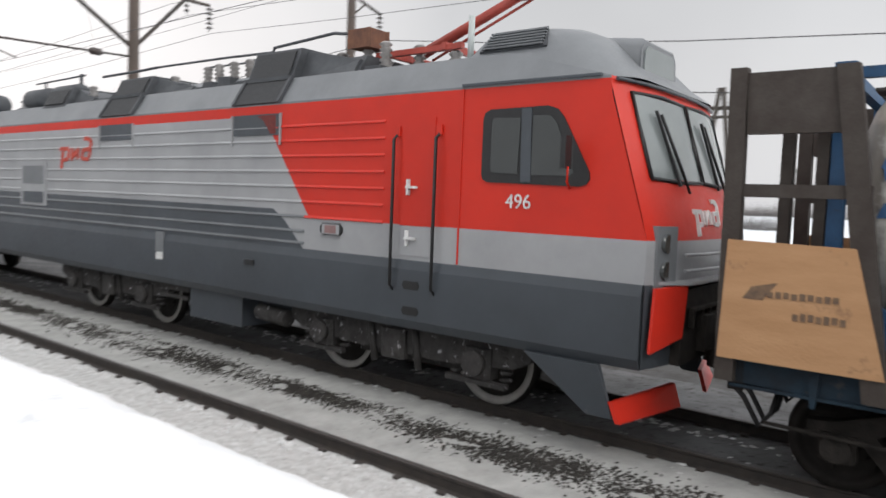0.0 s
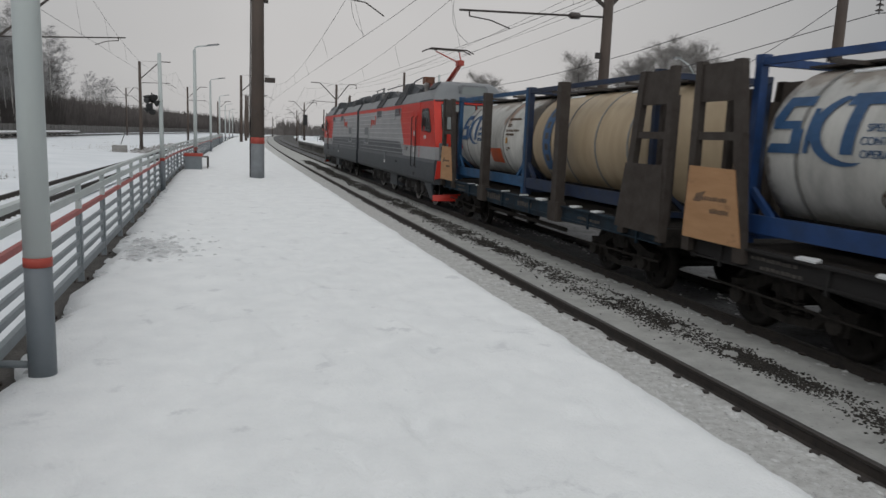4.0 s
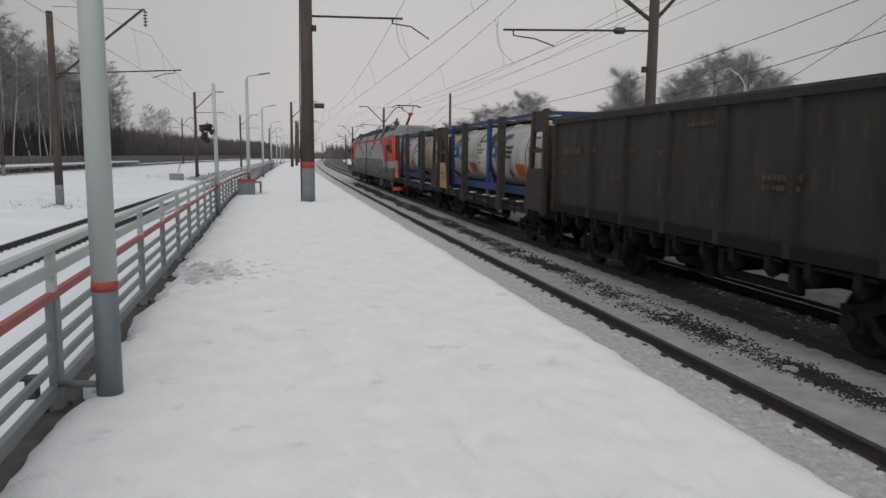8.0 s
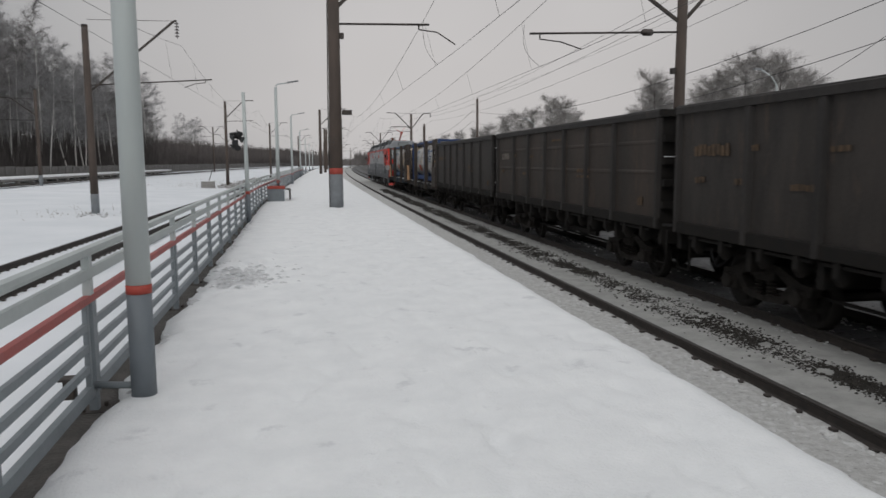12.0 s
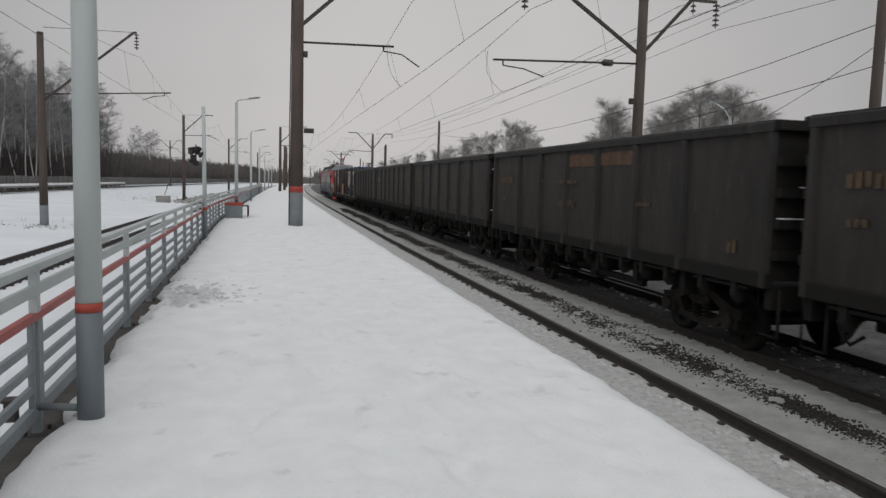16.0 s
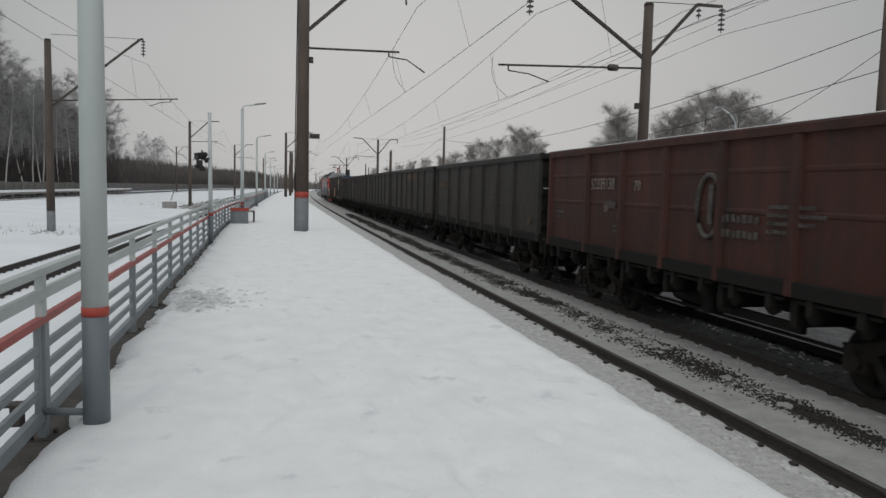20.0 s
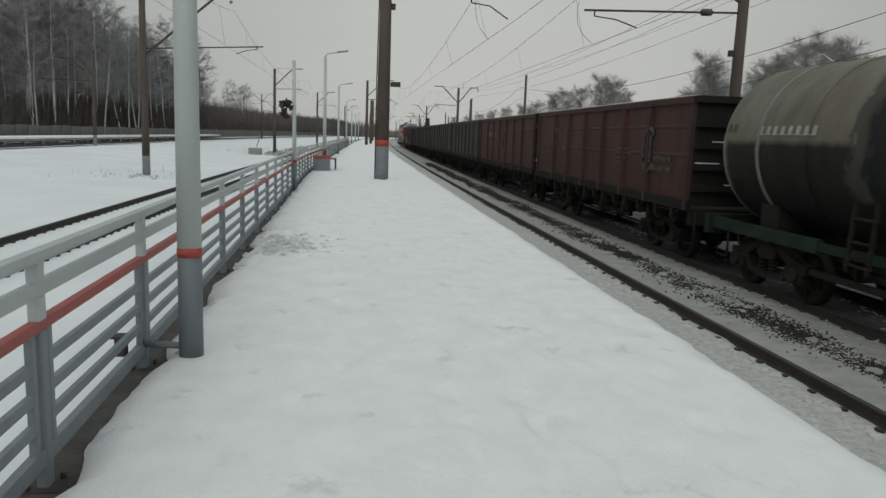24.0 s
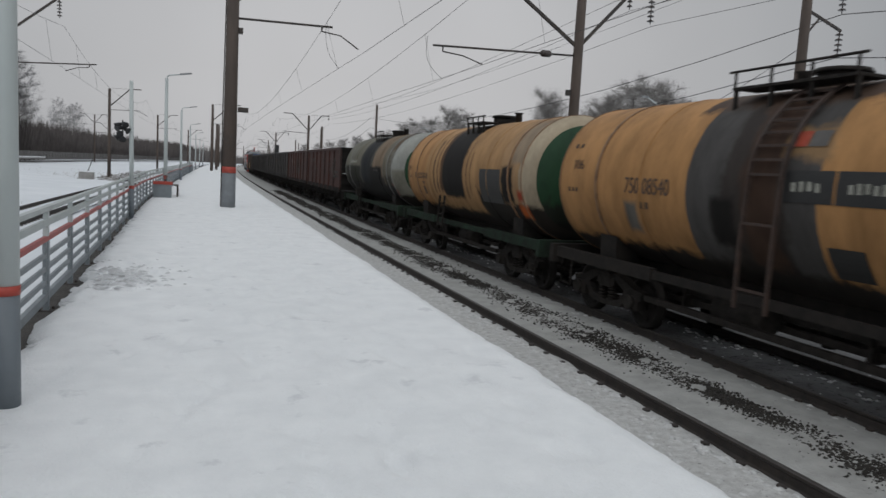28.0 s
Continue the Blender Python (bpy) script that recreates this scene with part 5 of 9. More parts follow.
def freight_bogie(y, parent):
    """A three-piece bogie: cast side frames, bolster, springs, axle boxes."""
    bm = bmesh.new()
    for s in (-1, 1):
        x = 1.02 * s
        for d in (-1, 1):
            prism(bm, [(x - 0.09, d * 1.16, 0.52), (x - 0.09, d * 0.72, 0.52), (x - 0.09, d * 0.52, 0.30), (x - 0.09, 0, 0.26), (x - 0.09, 0, 0.36), (x - 0.09, d * 0.45, 0.42), (x - 0.09, d * 0.62, 0.62), (x - 0.09, d * 0.35, 0.76), (x - 0.09, 0, 0.80), (x - 0.09, 0, 0.92), (x - 0.09, d * 0.42, 0.88), (x - 0.09, d * 0.95, 0.70), (x - 0.09, d * 1.20, 0.68)], (0.18, 0, 0))
            box(bm, x - 0.14, x + 0.14, d * 0.925 - 0.16, d * 0.925 + 0.16, 0.34, 0.60, b=0.05)
            tube(bm, [(x + 0.13 * s, d * 0.925, 0.475), (x + 0.21 * s, d * 0.925, 0.475)], 0.13, 14)
            coil(bm, x + 0.04 * s, d * 0.16, 0.36, 0.68, 0.09)
        box(bm, x - 0.11, x + 0.11, -0.30, 0.30, 0.66, 0.80)
    box(bm, -1.15, 1.15, -0.22, 0.22, 0.62, 0.88, b=0.04)
    for d in (-1, 1):
        bar(bm, (-0.9, d * 0.45, 0.45), (0.9, d * 0.45, 0.45), 0.08, 0.12)
    bo = part("bogie", bm, GRIME, parent, "grimy cast-steel freight bogie", pose(0, y, 0))
    for d in (-0.925, 0.925):
        wheelset(0.475, d, 0.475, bo)
    return bo


def coupler(bm, y, s):
    box(bm, -0.16, 0.16, min(y, y + 0.45 * s), max(y, y + 0.45 * s), 0.88, 1.20, b=0.04)
    box(bm, -0.22, 0.22, min(y + 0.3 * s, y + 0.62 * s), max(y + 0.3 * s, y + 0.62 * s), 0.82, 1.26, b=0.07)


def marks(bm, x, y, z, w, h, n, gap=0.3, mi=0):
    """Lettering too faint to read, as a row of plain upright bars running backwards from y."""
    step = w / n
    for k in range(n):
        ya, yb = y - k * step, y - k * step - step * (1 - gap)
        lo, hi = z - h / 2 + 0.10 * h * ((k * 5) % 3 == 1), z + h / 2 - 0.14 * h * ((k * 7) % 3 == 0)
        prism(bm, [(x - 0.004, ya, lo), (x - 0.004, yb, lo), (x - 0.004, yb, hi), (x - 0.004, ya, hi)], (0.008, 0, 0), mi)


def mark_part(x, y, z, w, h, n, mt, parent, label="", gap=0.30):
    bm = bmesh.new()
    marks(bm, x, y, z, w, h * 0.85, n, gap)
    return part("stencil", bm, mt, parent, label)


# -- locomotive section --
GRILLERED = mat("dark_red_grille", (0.16, 0.016, 0.012), 0.6, col2=(0.10, 0.014, 0.012), scale=20, bump=0.3, bscale=90)
MESHBLACK = mat("black_vent_mesh", (0.026, 0.026, 0.028), 0.7, col2=(0.04, 0.042, 0.045), scale=30, bump=0.3, bscale=90)


def block_y(z):
    """Where the red end of the side begins to give way to grey, at the height z."""
    return 7.9 + (8.98 - 7.9) * (z - 2.28) / (3.82 - 2.28)


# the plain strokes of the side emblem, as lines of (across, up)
EMBLEM = (((0.05, -0.16), (0.12, 0.22), (0.0, 0.24)), ((0.08, 0.24), (0.36, 0.24), (0.33, 0.03), (0.14, 0.02)), ((0.52, 0.25), (0.47, 0.02), (0.74, 0.24), (0.70, 0.02)),
          ((1.16, 0.22), (0.90, 0.20), (0.87, 0.04), (1.12, 0.02), (1.22, 0.34), (1.14, 0.42), (0.96, 0.42)))


def loco_section(m, label):
    t = thing("locomotive_section", label, "locomotive", "locomotive sections", m=m)
    o = 11.05
    yb = 19.72 - o
    X = 1.55

    def Y(u):
        return u - o

    # side walls, in their paint regions
    bm = bmesh.new()
    for s in (-1, 1):
        x = X * s

        def wall(pts, mi):
            q = [(x, Y(u), z) for u, z in pts]
            poly(bm, q if s < 0 else q[::-1], mi)

        wall([(2.82, 2.27), (2.82, 1.82), (8.02, 1.82), (7.9, 2.27)], 1)
        wall([(2.82, 2.27), (7.9, 2.27), (8.98, 3.77), (3.28, 3.77)], 0)
        wall([(8.02, 1.82), (19.72, 1.82), (19.72, 2.43), (8.72, 2.38), (8.45, 2.22)], 2)
        wall([(7.9, 2.27), (8.02, 1.82), (8.45, 2.22), (8.72, 2.38), (19.72, 2.43), (19.72, 3.77), (8.98, 3.77)], 1)
        wall([(3.28, 3.77), (19.72, 3.77), (19.72, 3.93), (3.30, 3.93)], 0)
        wall([(3.30, 3.93), (19.72, 3.93), (19.72, 3.96), (3.30, 3.96)], 3)
        q = [(x, Y(3.3), 3.96), (x, Y(19.72), 3.96), (1.30 * s, Y(19.72), 4.36), (1.30 * s, Y(4.7), 4.36)]
        poly(bm, q if s < 0 else q[::-1], 3)
    poly(bm, [(-1.30, Y(4.7), 4.36), (-1.30, Y(19.72), 4.36), (1.30, Y(19.72), 4.36), (1.30, Y(4.7), 4.36)], 3)
    poly(bm, [(-X, yb, 0.95), (X, yb, 0.95), (X, yb, 3.96), (1.30, yb, 4.36), (-1.30, yb, 4.36), (-X, yb, 3.96)], 2)
    part("body", bm, [LOCORED, LOCOGREY, LOCODARK, LOCOROOF], t, "steel body in red, light grey and dark grey paint")
    # skirt
    bm = bmesh.new()
    for s in (-1, 1):
        prism(bm, [(s * 1.50, Y(2.84), 0.93), (s * 1.575, Y(2.84), 1.05), (s * 1.575, Y(2.84), 1.70), (s * 1.545, Y(2.84), 1.825), (s * 1.30, Y(2.84), 1.825), (s * 1.30, Y(2.84), 0.93)], (0, 19.72 - 2.84, 0))
    box(bm, -1.3, 1.3, Y(3.3), yb, 0.95, 1.1)
    part("skirt", bm, LOCODARK, t, "dark grey lower skirt")
    # ribs along the side
    for z in (3.60, 3.385, 3.165, 2.945, 2.725, 2.505, 2.285, 2.075, 1.90):
        for s in (-1, 1):
            u0 = max(block_y(z), 8.0)
            dark_side = z < 2.4
            bm = bmesh.new()
            prism(bm, [(1.55 * s, Y(u0), z - 0.020), (1.569 * s, Y(u0), z - 0.014), (1.569 * s, Y(u0), z - 0.004), (1.55 * s, Y(u0), z + 0.022)], (0, 19.66 - u0 - (0.5 if dark_side else 0), 0))
            part("rib", bm, LOCOSTRIPE if dark_side else LOCOGREY, t)
            if z > 2.27:
                bm = bmesh.new()
                prism(bm, [(1.55 * s, Y(6.45), z - 0.020), (1.569 * s, Y(6.45), z - 0.014), (1.569 * s, Y(6.45), z - 0.004), (1.55 * s, Y(6.45), z + 0.022)], (0, u0 - 6.45, 0))
                part("rib", bm, LOCORED, t)
    # cab end: a bowed face
    def edge(z):
        return 2.82 + (0 if z < 2.3 else 0.47 * (z - 2.3) / 1.55)

    def face_y(x, z):
        return Y(edge(z) - 0.17 * (1 - (abs(x) / X) ** 3))

    bm = bmesh.new()
    zs = [0.95, 1.3, 1.82, 2.05, 2.27, 2.5, 2.85, 3.1, 3.4, 3.78, 3.96]
    xs_ = [-1.55, -1.48, -1.3, -1.0, -0.6, -0.2, 0.2, 0.6, 1.0, 1.3, 1.48, 1.55]
    gv_ = [[bm.verts.new((x, face_y(x, z), z)) for x in xs_] for z in zs]
    for j in range(len(zs) - 1):
        for i in range(len(xs_) - 1):
            f = bm.faces.new((gv_[j][i], gv_[j][i + 1], gv_[j + 1][i + 1], gv_[j + 1][i]))
            f.smooth = True
            f.material_index = 2 if zs[j] < 1.8 else 1 if zs[j] < 2.25 else 0
    part("cab_face", bm, [LOCORED, LOCOGREY, LOCODARK], t, "bowed red cab front over a grey band")
    # windscreen panes with a dark frame
    for x0, x1 in ((-1.28, -0.03), (0.03, 1.28)):
        bm = bmesh.new()
        n = 6
        g = [[bm.verts.new((x0 + (x1 - x0) * i / n, face_y(x0 + (x1 - x0) * i / n, z) - 0.012, z)) for i in range(n + 1)] for z in (2.92, 3.15, 3.45, 3.80)]
        for j in range(3):
            for i in range(n):
                bm.faces.new((g[j][i], g[j][i + 1], g[j + 1][i + 1], g[j + 1][i])).smooth = True
        part("windscreen", bm, GLASSPALE, t, "windscreen pane with pale sky reflection painted in")
        bm = bmesh.new()
        ring = [(x0, 2.91), ((x0 + x1) / 2, 2.89), (x1, 2.91), (x1, 3.3), (x1, 3.81), ((x0 + x1) / 2, 3.83), (x0, 3.81), (x0, 3.3), (x0, 2.91)]
        tube(bm, [(x, face_y(x, z) - 0.014, z) for x, z in ring], 0.024, 6)
        part("window_seal", bm, BLACK, t)
        bm = bmesh.new()
        xm = (x0 + x1) / 2
        tube(bm, [(xm + 0.1, face_y(xm, 2.8) - 0.05, 2.78), (xm - 0.02, face_y(xm, 3.0) - 0.06, 3.0), (xm - 0.2, face_y(xm - 0.2, 3.6) - 0.05, 3.62)], 0.018, 6)
        bar(bm, (xm - 0.10, face_y(xm, 2.9) - 0.045, 2.85), (xm - 0.30, face_y(xm - 0.3, 3.6) - 0.045, 3.65), 0.03, 0.03)
        part("wiper", bm, BLACK, t, "black windscreen wiper")
    # headlights, end panels, plough
    for s in (-1, 1):
        bm = bmesh.new()
        prism(bm, [(s * 1.12, face_y(1.12, 2.0) - 0.05, 1.78), (s * 1.42, face_y(1.42, 2.0) - 0.02, 1.78), (s * 1.42, face_y(1.42, 2.3) - 0.02, 2.42), (s * 1.12, face_y(1.12, 2.3) - 0.05, 2.42)], (0, 0.08, 0))
        part("headlight_surround", bm, LOCOROOF, t, "grey headlight surround")
        for z in (1.96, 2.24):
            bm = bmesh.new()
            tube(bm, [(s * 1.27, face_y(1.27, z) - 0.045, z), (s * 1.27, face_y(1.27, z) + 0.05, z)], 0.10, 16)
            part("headlight", bm, GLASS, t, "round dark headlight")
        bm = bmesh.new()
        prism(bm, [(s * 1.49, Y(2.75), 1.79), (s * 0.98, Y(2.60), 1.81), (s * 1.08, Y(2.60), 1.26), (s * 1.56, Y(2.75), 1.13)], (0, -0.03, 0))
        part("end_panel", bm, LOCORED, t, "bright red end panel")
        bm = bmesh.new()
        prism(bm, [(s * 1.555, Y(4.2), 0.93), (s * 1.555, Y(3.28), 0.93), (s * 1.50, Y(3.12), 0.36), (s * 1.50, Y(3.42), 0.36)], (-0.06 * s, 0, 0))
        part("skirt_wing", bm, LOCODARK, t)
        bm = bmesh.new()
        prism(bm, [(s * 1.50, Y(3.12), 0.54), (s * 0.45, Y(2.84), 0.62), (s * 0.45, Y(2.76), 0.36), (s * 1.52, Y(3.02), 0.33)], (0, 0.05, 0))
        part("plough", bm, LOCORED, t, "bright red track plough")
    bm = bmesh.new()
    prism(bm, [(-1.46, Y(2.80), 1.815), (-1.0, Y(2.52), 1.815), (1.0, Y(2.52), 1.815), (1.46, Y(2.80), 1.815)], (0, 0, 0.035))
    part("front_step", bm, LOCOGREY, t, "frosted grey step below the cab front")
    bm = bmesh.new()
    box(bm, -0.92, 0.92, Y(2.60), Y(2.64), 1.30, 1.76)
    for k in range(7):
        box(bm, -0.84 + 0.26 * k, -0.80 + 0.26 * k, Y(2.54), Y(2.60), 1.34, 1.52)
    bar(bm, (-0.9, Y(2.55), 1.54), (0.9, Y(2.55), 1.54), 0.04, 0.04)
    part("cable_rack", bm, GRIME, t, "dark rack of cable sockets on the end")
    bm = bmesh.new()
    box(bm, -1.05, 1.05, Y(2.60), Y(2.85), 0.95, 1.55)
    box(bm, -0.55, 0.55, Y(2.5), Y(2.64), 1.05, 1.45)
    part("buffer_beam", bm, GRIME, t)
    bm = bmesh.new()
    coupler(bm, Y(2.65), -1)
    part("coupler", bm, GRIME, t)
    for k, xh in enumerate((-0.5, -0.75, 0.5, 0.75)):
        bm = bmesh.new()
        tube(bm, [(xh, Y(2.3), 0.98), (xh * 1.05, Y(2.0), 0.7), (xh, Y(1.85), 0.42), (xh * 0.9, Y(1.75), 0.55), (xh * 0.85, Y(1.7), 0.8)], 0.028, 8)
        part("air_hose", bm, BLACK, t, "black rubber air hose")
    # emblem on the cab face as plain strokes, and a handrail
    bm = bmesh.new()
    for line in EMBLEM:
        for (a0, b0), (a1, b1) in zip(line, line[1:]):
            xa, xb, za, zb_ = -0.52 + 0.68 * a0, -0.52 + 0.68 * a1, 2.42 + 0.68 * b0, 2.42 + 0.68 * b1
            bar(bm, (xa, face_y(xa, za) - 0.004, za), (xb, face_y(xb, zb_) - 0.004, zb_), 0.03, 0.05)
    part("emblem", bm, WHITE, t, "white emblem of plain strokes")
    bm = bmesh.new()
    for z in (1.95, 2.12):
        tube(bm, [(-0.95, face_y(0.95, z) - 0.06, z), (-0.5, face_y(0.5, z) - 0.09, z), (0.5, face_y(0.5, z) - 0.09, z), (0.95, face_y(0.95, z) - 0.06, z)], 0.02, 6)
    part("front_handrail", bm, LOCOGREY, t)
    # cab roof fairing with side louvres and a lamp housing
    bm = bmesh.new()
    # each ring: height, half width, rear, front corner, front middle
    rings = ((3.97, 1.54, 5.50, 3.36, 3.13), (4.14, 1.43, 5.44, 3.46, 3.36), (4.37, 1.25, 5.34, 3.62, 3.58), (4.54, 1.11, 5.26, 3.80, 3.76), (4.65, 1.01, 5.21, 4.10, 4.02), (4.70, 0.93, 5.18, 4.34, 4.26), (4.715, 0.80, 5.12, 4.55, 4.50))
    rr = []
    for z, w, rear, corner, middle in rings:
        near = [(w, rear)] + [(w * (1 - 0.32 * (1 - math.cos(radians(90 * k / 4)))), corner - (corner - middle) * math.sin(radians(90 * k / 4)) + 0.45 * (1 - k / 4) ** 2) for k in range(5)]
        full = [(-a, b) for a, b in near] + near[::-1]
        rr.append([bm.verts.new((a, Y(b), z)) for a, b in full])
    for q, w in zip(rr, rr[1:]):
        for j in range(len(q)):
            k = (j + 1) % len(q)
            f = bm.faces.new((q[j], q[k], w[k], w[j]))
            f.smooth = 1 <= j < len(q) - 2
    bm.faces.new(rr[-1])
    part("cab_roof", bm, LOCOROOF, t, "grey cab roof fairing")
    for s in (-1, 1):
        bm = bmesh.new()

        def sl(u, v):
            x = (1.25 - 0.28 * v) * s
            return (x, Y(5.22 - 0.95 * u + 0.10 * u * v - 0.03 * v), 4.37 + 0.33 * v)

        prism(bm, [sl(0, 0.1), sl(1, 0.1), sl(0.93, 0.92), sl(0.05, 0.92)], (0.02 * s, 0, 0.02))
        part("louvre_frame", bm, ROOFBOX, t, "dark roof louvre")
        for k in range(6):
            v = 0.16 + 0.125 * k
            bm = bmesh.new()
            a, b2 = sl(0.05, v), sl(0.95, v)
            bar(bm, (a[0] + 0.035 * s, a[1], a[2] + 0.03), (b2[0] + 0.035 * s, b2[1], b2[2] + 0.03), 0.05, 0.018)
            part("louvre_slat", bm, LOCOROOF, t)
        bm = bmesh.new()
        box(bm, min(1.5 * s, 1.585 * s), max(1.5 * s, 1.585 * s), Y(5.2), Y(3.4), 3.955, 3.985)
        part("rain_gutter", bm, LOCODARK, t)
    bm = bmesh.new()
    hood = []
    for u, w, z0, z1 in ((4.75, 0.40, 4.55, 4.66), (4.2, 0.52, 4.20, 4.63), (3.80, 0.56, 4.02, 4.60), (3.46, 0.55, 3.99, 4.56), (3.43, 0.53, 4.0, 4.53)):
        hood.append([bm.verts.new((x, Y(u), z)) for x, z in ((-w - 0.04, z0), (-w, z1 - 0.10), (-w + 0.09, z1), (w - 0.09, z1), (w, z1 - 0.10), (w + 0.04, z0))])
    for q, w in zip(hood, hood[1:]):
        for j in range(6):
            f = bm.faces.new((q[j], q[(j + 1) % 6], w[(j + 1) % 6], w[j]))
            f.smooth = True
    bm.faces.new(hood[0])
    bm.faces.new(hood[-1][::-1])
    part("roof_lamp_housing", bm, LOCOROOF, t, "rounded grey roof lamp housing")
    bm = bmesh.new()
    prism(bm, [(-0.47, Y(3.428), 4.07), (0.47, Y(3.428), 4.07), (0.45, Y(3.428), 4.42), (0.38, Y(3.428), 4.48), (-0.38, Y(3.428), 4.48), (-0.45, Y(3.428), 4.42)], (0, -0.012, 0))
    part("roof_lamp_glass", bm, GLASSPALE, t, "pale roof lamp glass")
    bm = bmesh.new()
    sweep_pts = [(x, face_y(x, 3.9) - 0.03, 3.93) for x in (-1.5, -1.0, -0.5, 0, 0.5, 1.0, 1.5)]
    tube(bm, sweep_pts, 0.022, 6)
    part("visor", bm, LOCODARK, t, "dark strip above the windscreen")
    # side windows, doors, rails
    for s in (-1, 1):
        x = 1.552 * s

        def slab(pts, depth, mt, nm, lab=""):
            bm = bmesh.new()
            prism(bm, [(x, Y(u), z) for u, z in pts], (depth * s, 0, 0))
            return part(nm, bm, mt, t, lab)

        slab([(4.88, 2.92), (4.86, 2.86), (4.80, 2.83), (3.60, 2.80), (3.52, 2.82), (3.48, 2.88), (3.49, 2.96), (3.82, 3.55), (3.90, 3.64), (4.02, 3.68), (4.78, 3.67), (4.86, 3.63), (4.88, 3.55)], 0.018, BLACK, "window_seal", "thick black window seal")
        slab([(4.75, 2.98), (4.71, 2.94), (4.38, 2.93), (4.36, 3.56), (4.71, 3.57), (4.75, 3.53)], 0.026, GLASS, "side_window", "dark cab side window")
        slab([(4.20, 2.92), (3.72, 2.91), (3.67, 2.95), (3.90, 3.49), (3.98, 3.57), (4.20, 3.58)], 0.026, GLASS, "side_window", "dark cab side window")
        slab([(4.33, 2.84), (4.20, 2.84), (4.22, 3.66), (4.35, 3.66)], 0.032, LOCODARK, "window_post")
        bm = bmesh.new()
        tube(bm, [(1.56 * s, Y(3.72), 2.78), (1.80 * s, Y(3.62), 2.84), (1.80 * s, Y(3.62), 3.0)], 0.014, 6)
        part("mirror_arm", bm, LOCORED, t)
        bm = bmesh.new()
        box(bm, min(1.72 * s, 1.88 * s), max(1.72 * s, 1.88 * s), Y(3.66), Y(3.62), 2.98, 3.32, b=0.012)
        part("mirror", bm, BLACK, t, "black rear-view mirror")
        slab([(6.14, 2.26), (5.60, 2.26), (5.60, 3.62), (6.14, 3.62)], 0.010, LOCORED, "door", "red crew door")
        slab([(6.12, 1.88), (5.62, 1.88), (5.62, 2.255), (6.12, 2.255)], 0.014, LOCOGREY, "door_panel", "light grey lower door panel")
        for z in (2.75, 2.1):
            bm = bmesh.new()
            box(bm, min(1.56 * s, 1.60 * s), max(1.56 * s, 1.60 * s), Y(5.98), Y(6.02), z - 0.10, z + 0.10)
            box(bm, min(1.58 * s, 1.62 * s), max(1.58 * s, 1.62 * s), Y(5.84), Y(6.02), z - 0.015, z + 0.015)
            part("door_handle", bm, WHITE, t, "pale metal door handle")
        for u in (6.22, 5.53):
            bm = bmesh.new()
            tube(bm, [(1.56 * s, Y(u), 1.42), (1.635 * s, Y(u), 1.48), (1.635 * s, Y(u), 3.36), (1.56 * s, Y(u), 3.42)], 0.021, 8)
            part("grab_rail", bm, BLACK, t, "long black upright grab rail")
            slab([(u + 0.045, 3.40), (u - 0.045, 3.40), (u - 0.045, 3.52), (u + 0.045, 3.52)], 0.03, LOCORED, "rail_bracket")
        for z in (1.50, 1.17):
            slab([(6.02, z - 0.055), (5.79, z - 0.055), (5.76, z), (5.79, z + 0.055), (6.02, z + 0.055), (6.05, z)], 0.03, BLACK, "step_hole", "dark footstep recess")
        slab([(7.58, 2.05), (7.25, 2.05), (7.20, 2.1), (7.20, 2.17), (7.25, 2.22), (7.58, 2.22), (7.63, 2.17), (7.63, 2.1)], 0.03, BLACK, "lamp_frame")
        slab([(7.59, 2.065), (7.24, 2.065), (7.24, 2.205), (7.59, 2.205)], 0.033, LOCOGREY, "lamp_rim", "pale lamp rim")
        slab([(7.53, 2.08), (7.30, 2.08), (7.30, 2.19), (7.53, 2.19)], 0.036, SIGNALLIGHT, "marker_lamp", "small red marker lamp")
        for u0, u1, z0, z1 in ((9.72, 8.62, 3.48, 3.80), (14.05, 12.87, 3.50, 3.80)):
            slab([(u0, z0), (u1, z0), (u1, z1), (u0, z1)], 0.016, LOCODARK, "side_grille", "dark air intake grille")
            if u1 < 10:
                slab([(9.12, z1 - 0.02), (u1 + 0.06, z1 - 0.02), (u1 + 0.06, z0 + 0.02), (8.80, z0 + 0.02), (8.97, z0 + 0.22)], 0.019, GRILLERED, "grille_panel", "dark red part of the grille")
            for u in (u0 + 0.03, u1 - 0.06):
                slab([(u, z0 - 0.15), (u + 0.03, z0 - 0.15), (u + 0.03, z1), (u, z1)], 0.03, LOCOGREY, "grille_strip")
            bm = bmesh.new()
            prism(bm, [(1.55 * s, Y(u0), 3.95), (1.55 * s, Y(u1), 3.95), (1.31 * s, Y(u1), 4.35), (1.31 * s, Y(u0), 4.35)], (0.03 * s, 0, 0.02))
            part("roof_grille", bm, MESHBLACK, t, "dark roof edge grille")
            for u in (u0, u1):
                bm = bmesh.new()
                bar(bm, (1.585 * s, Y(u), 3.96), (1.34 * s, Y(u), 4.37), 0.06, 0.05)
                part("grille_frame", bm, ROOFBOX, t)
            bm = bmesh.new()
            bar(bm, (1.345 * s, Y(u0), 4.365), (1.345 * s, Y(u1), 4.365), 0.06, 0.06)
            part("grille_frame", bm, ROOFBOX, t)
        slab([(17.75, 2.15), (16.45, 2.15), (16.45, 3.10), (17.75, 3.10)], 0.02, LOCOGREY, "vent_panel", "grey ribbed service panel")
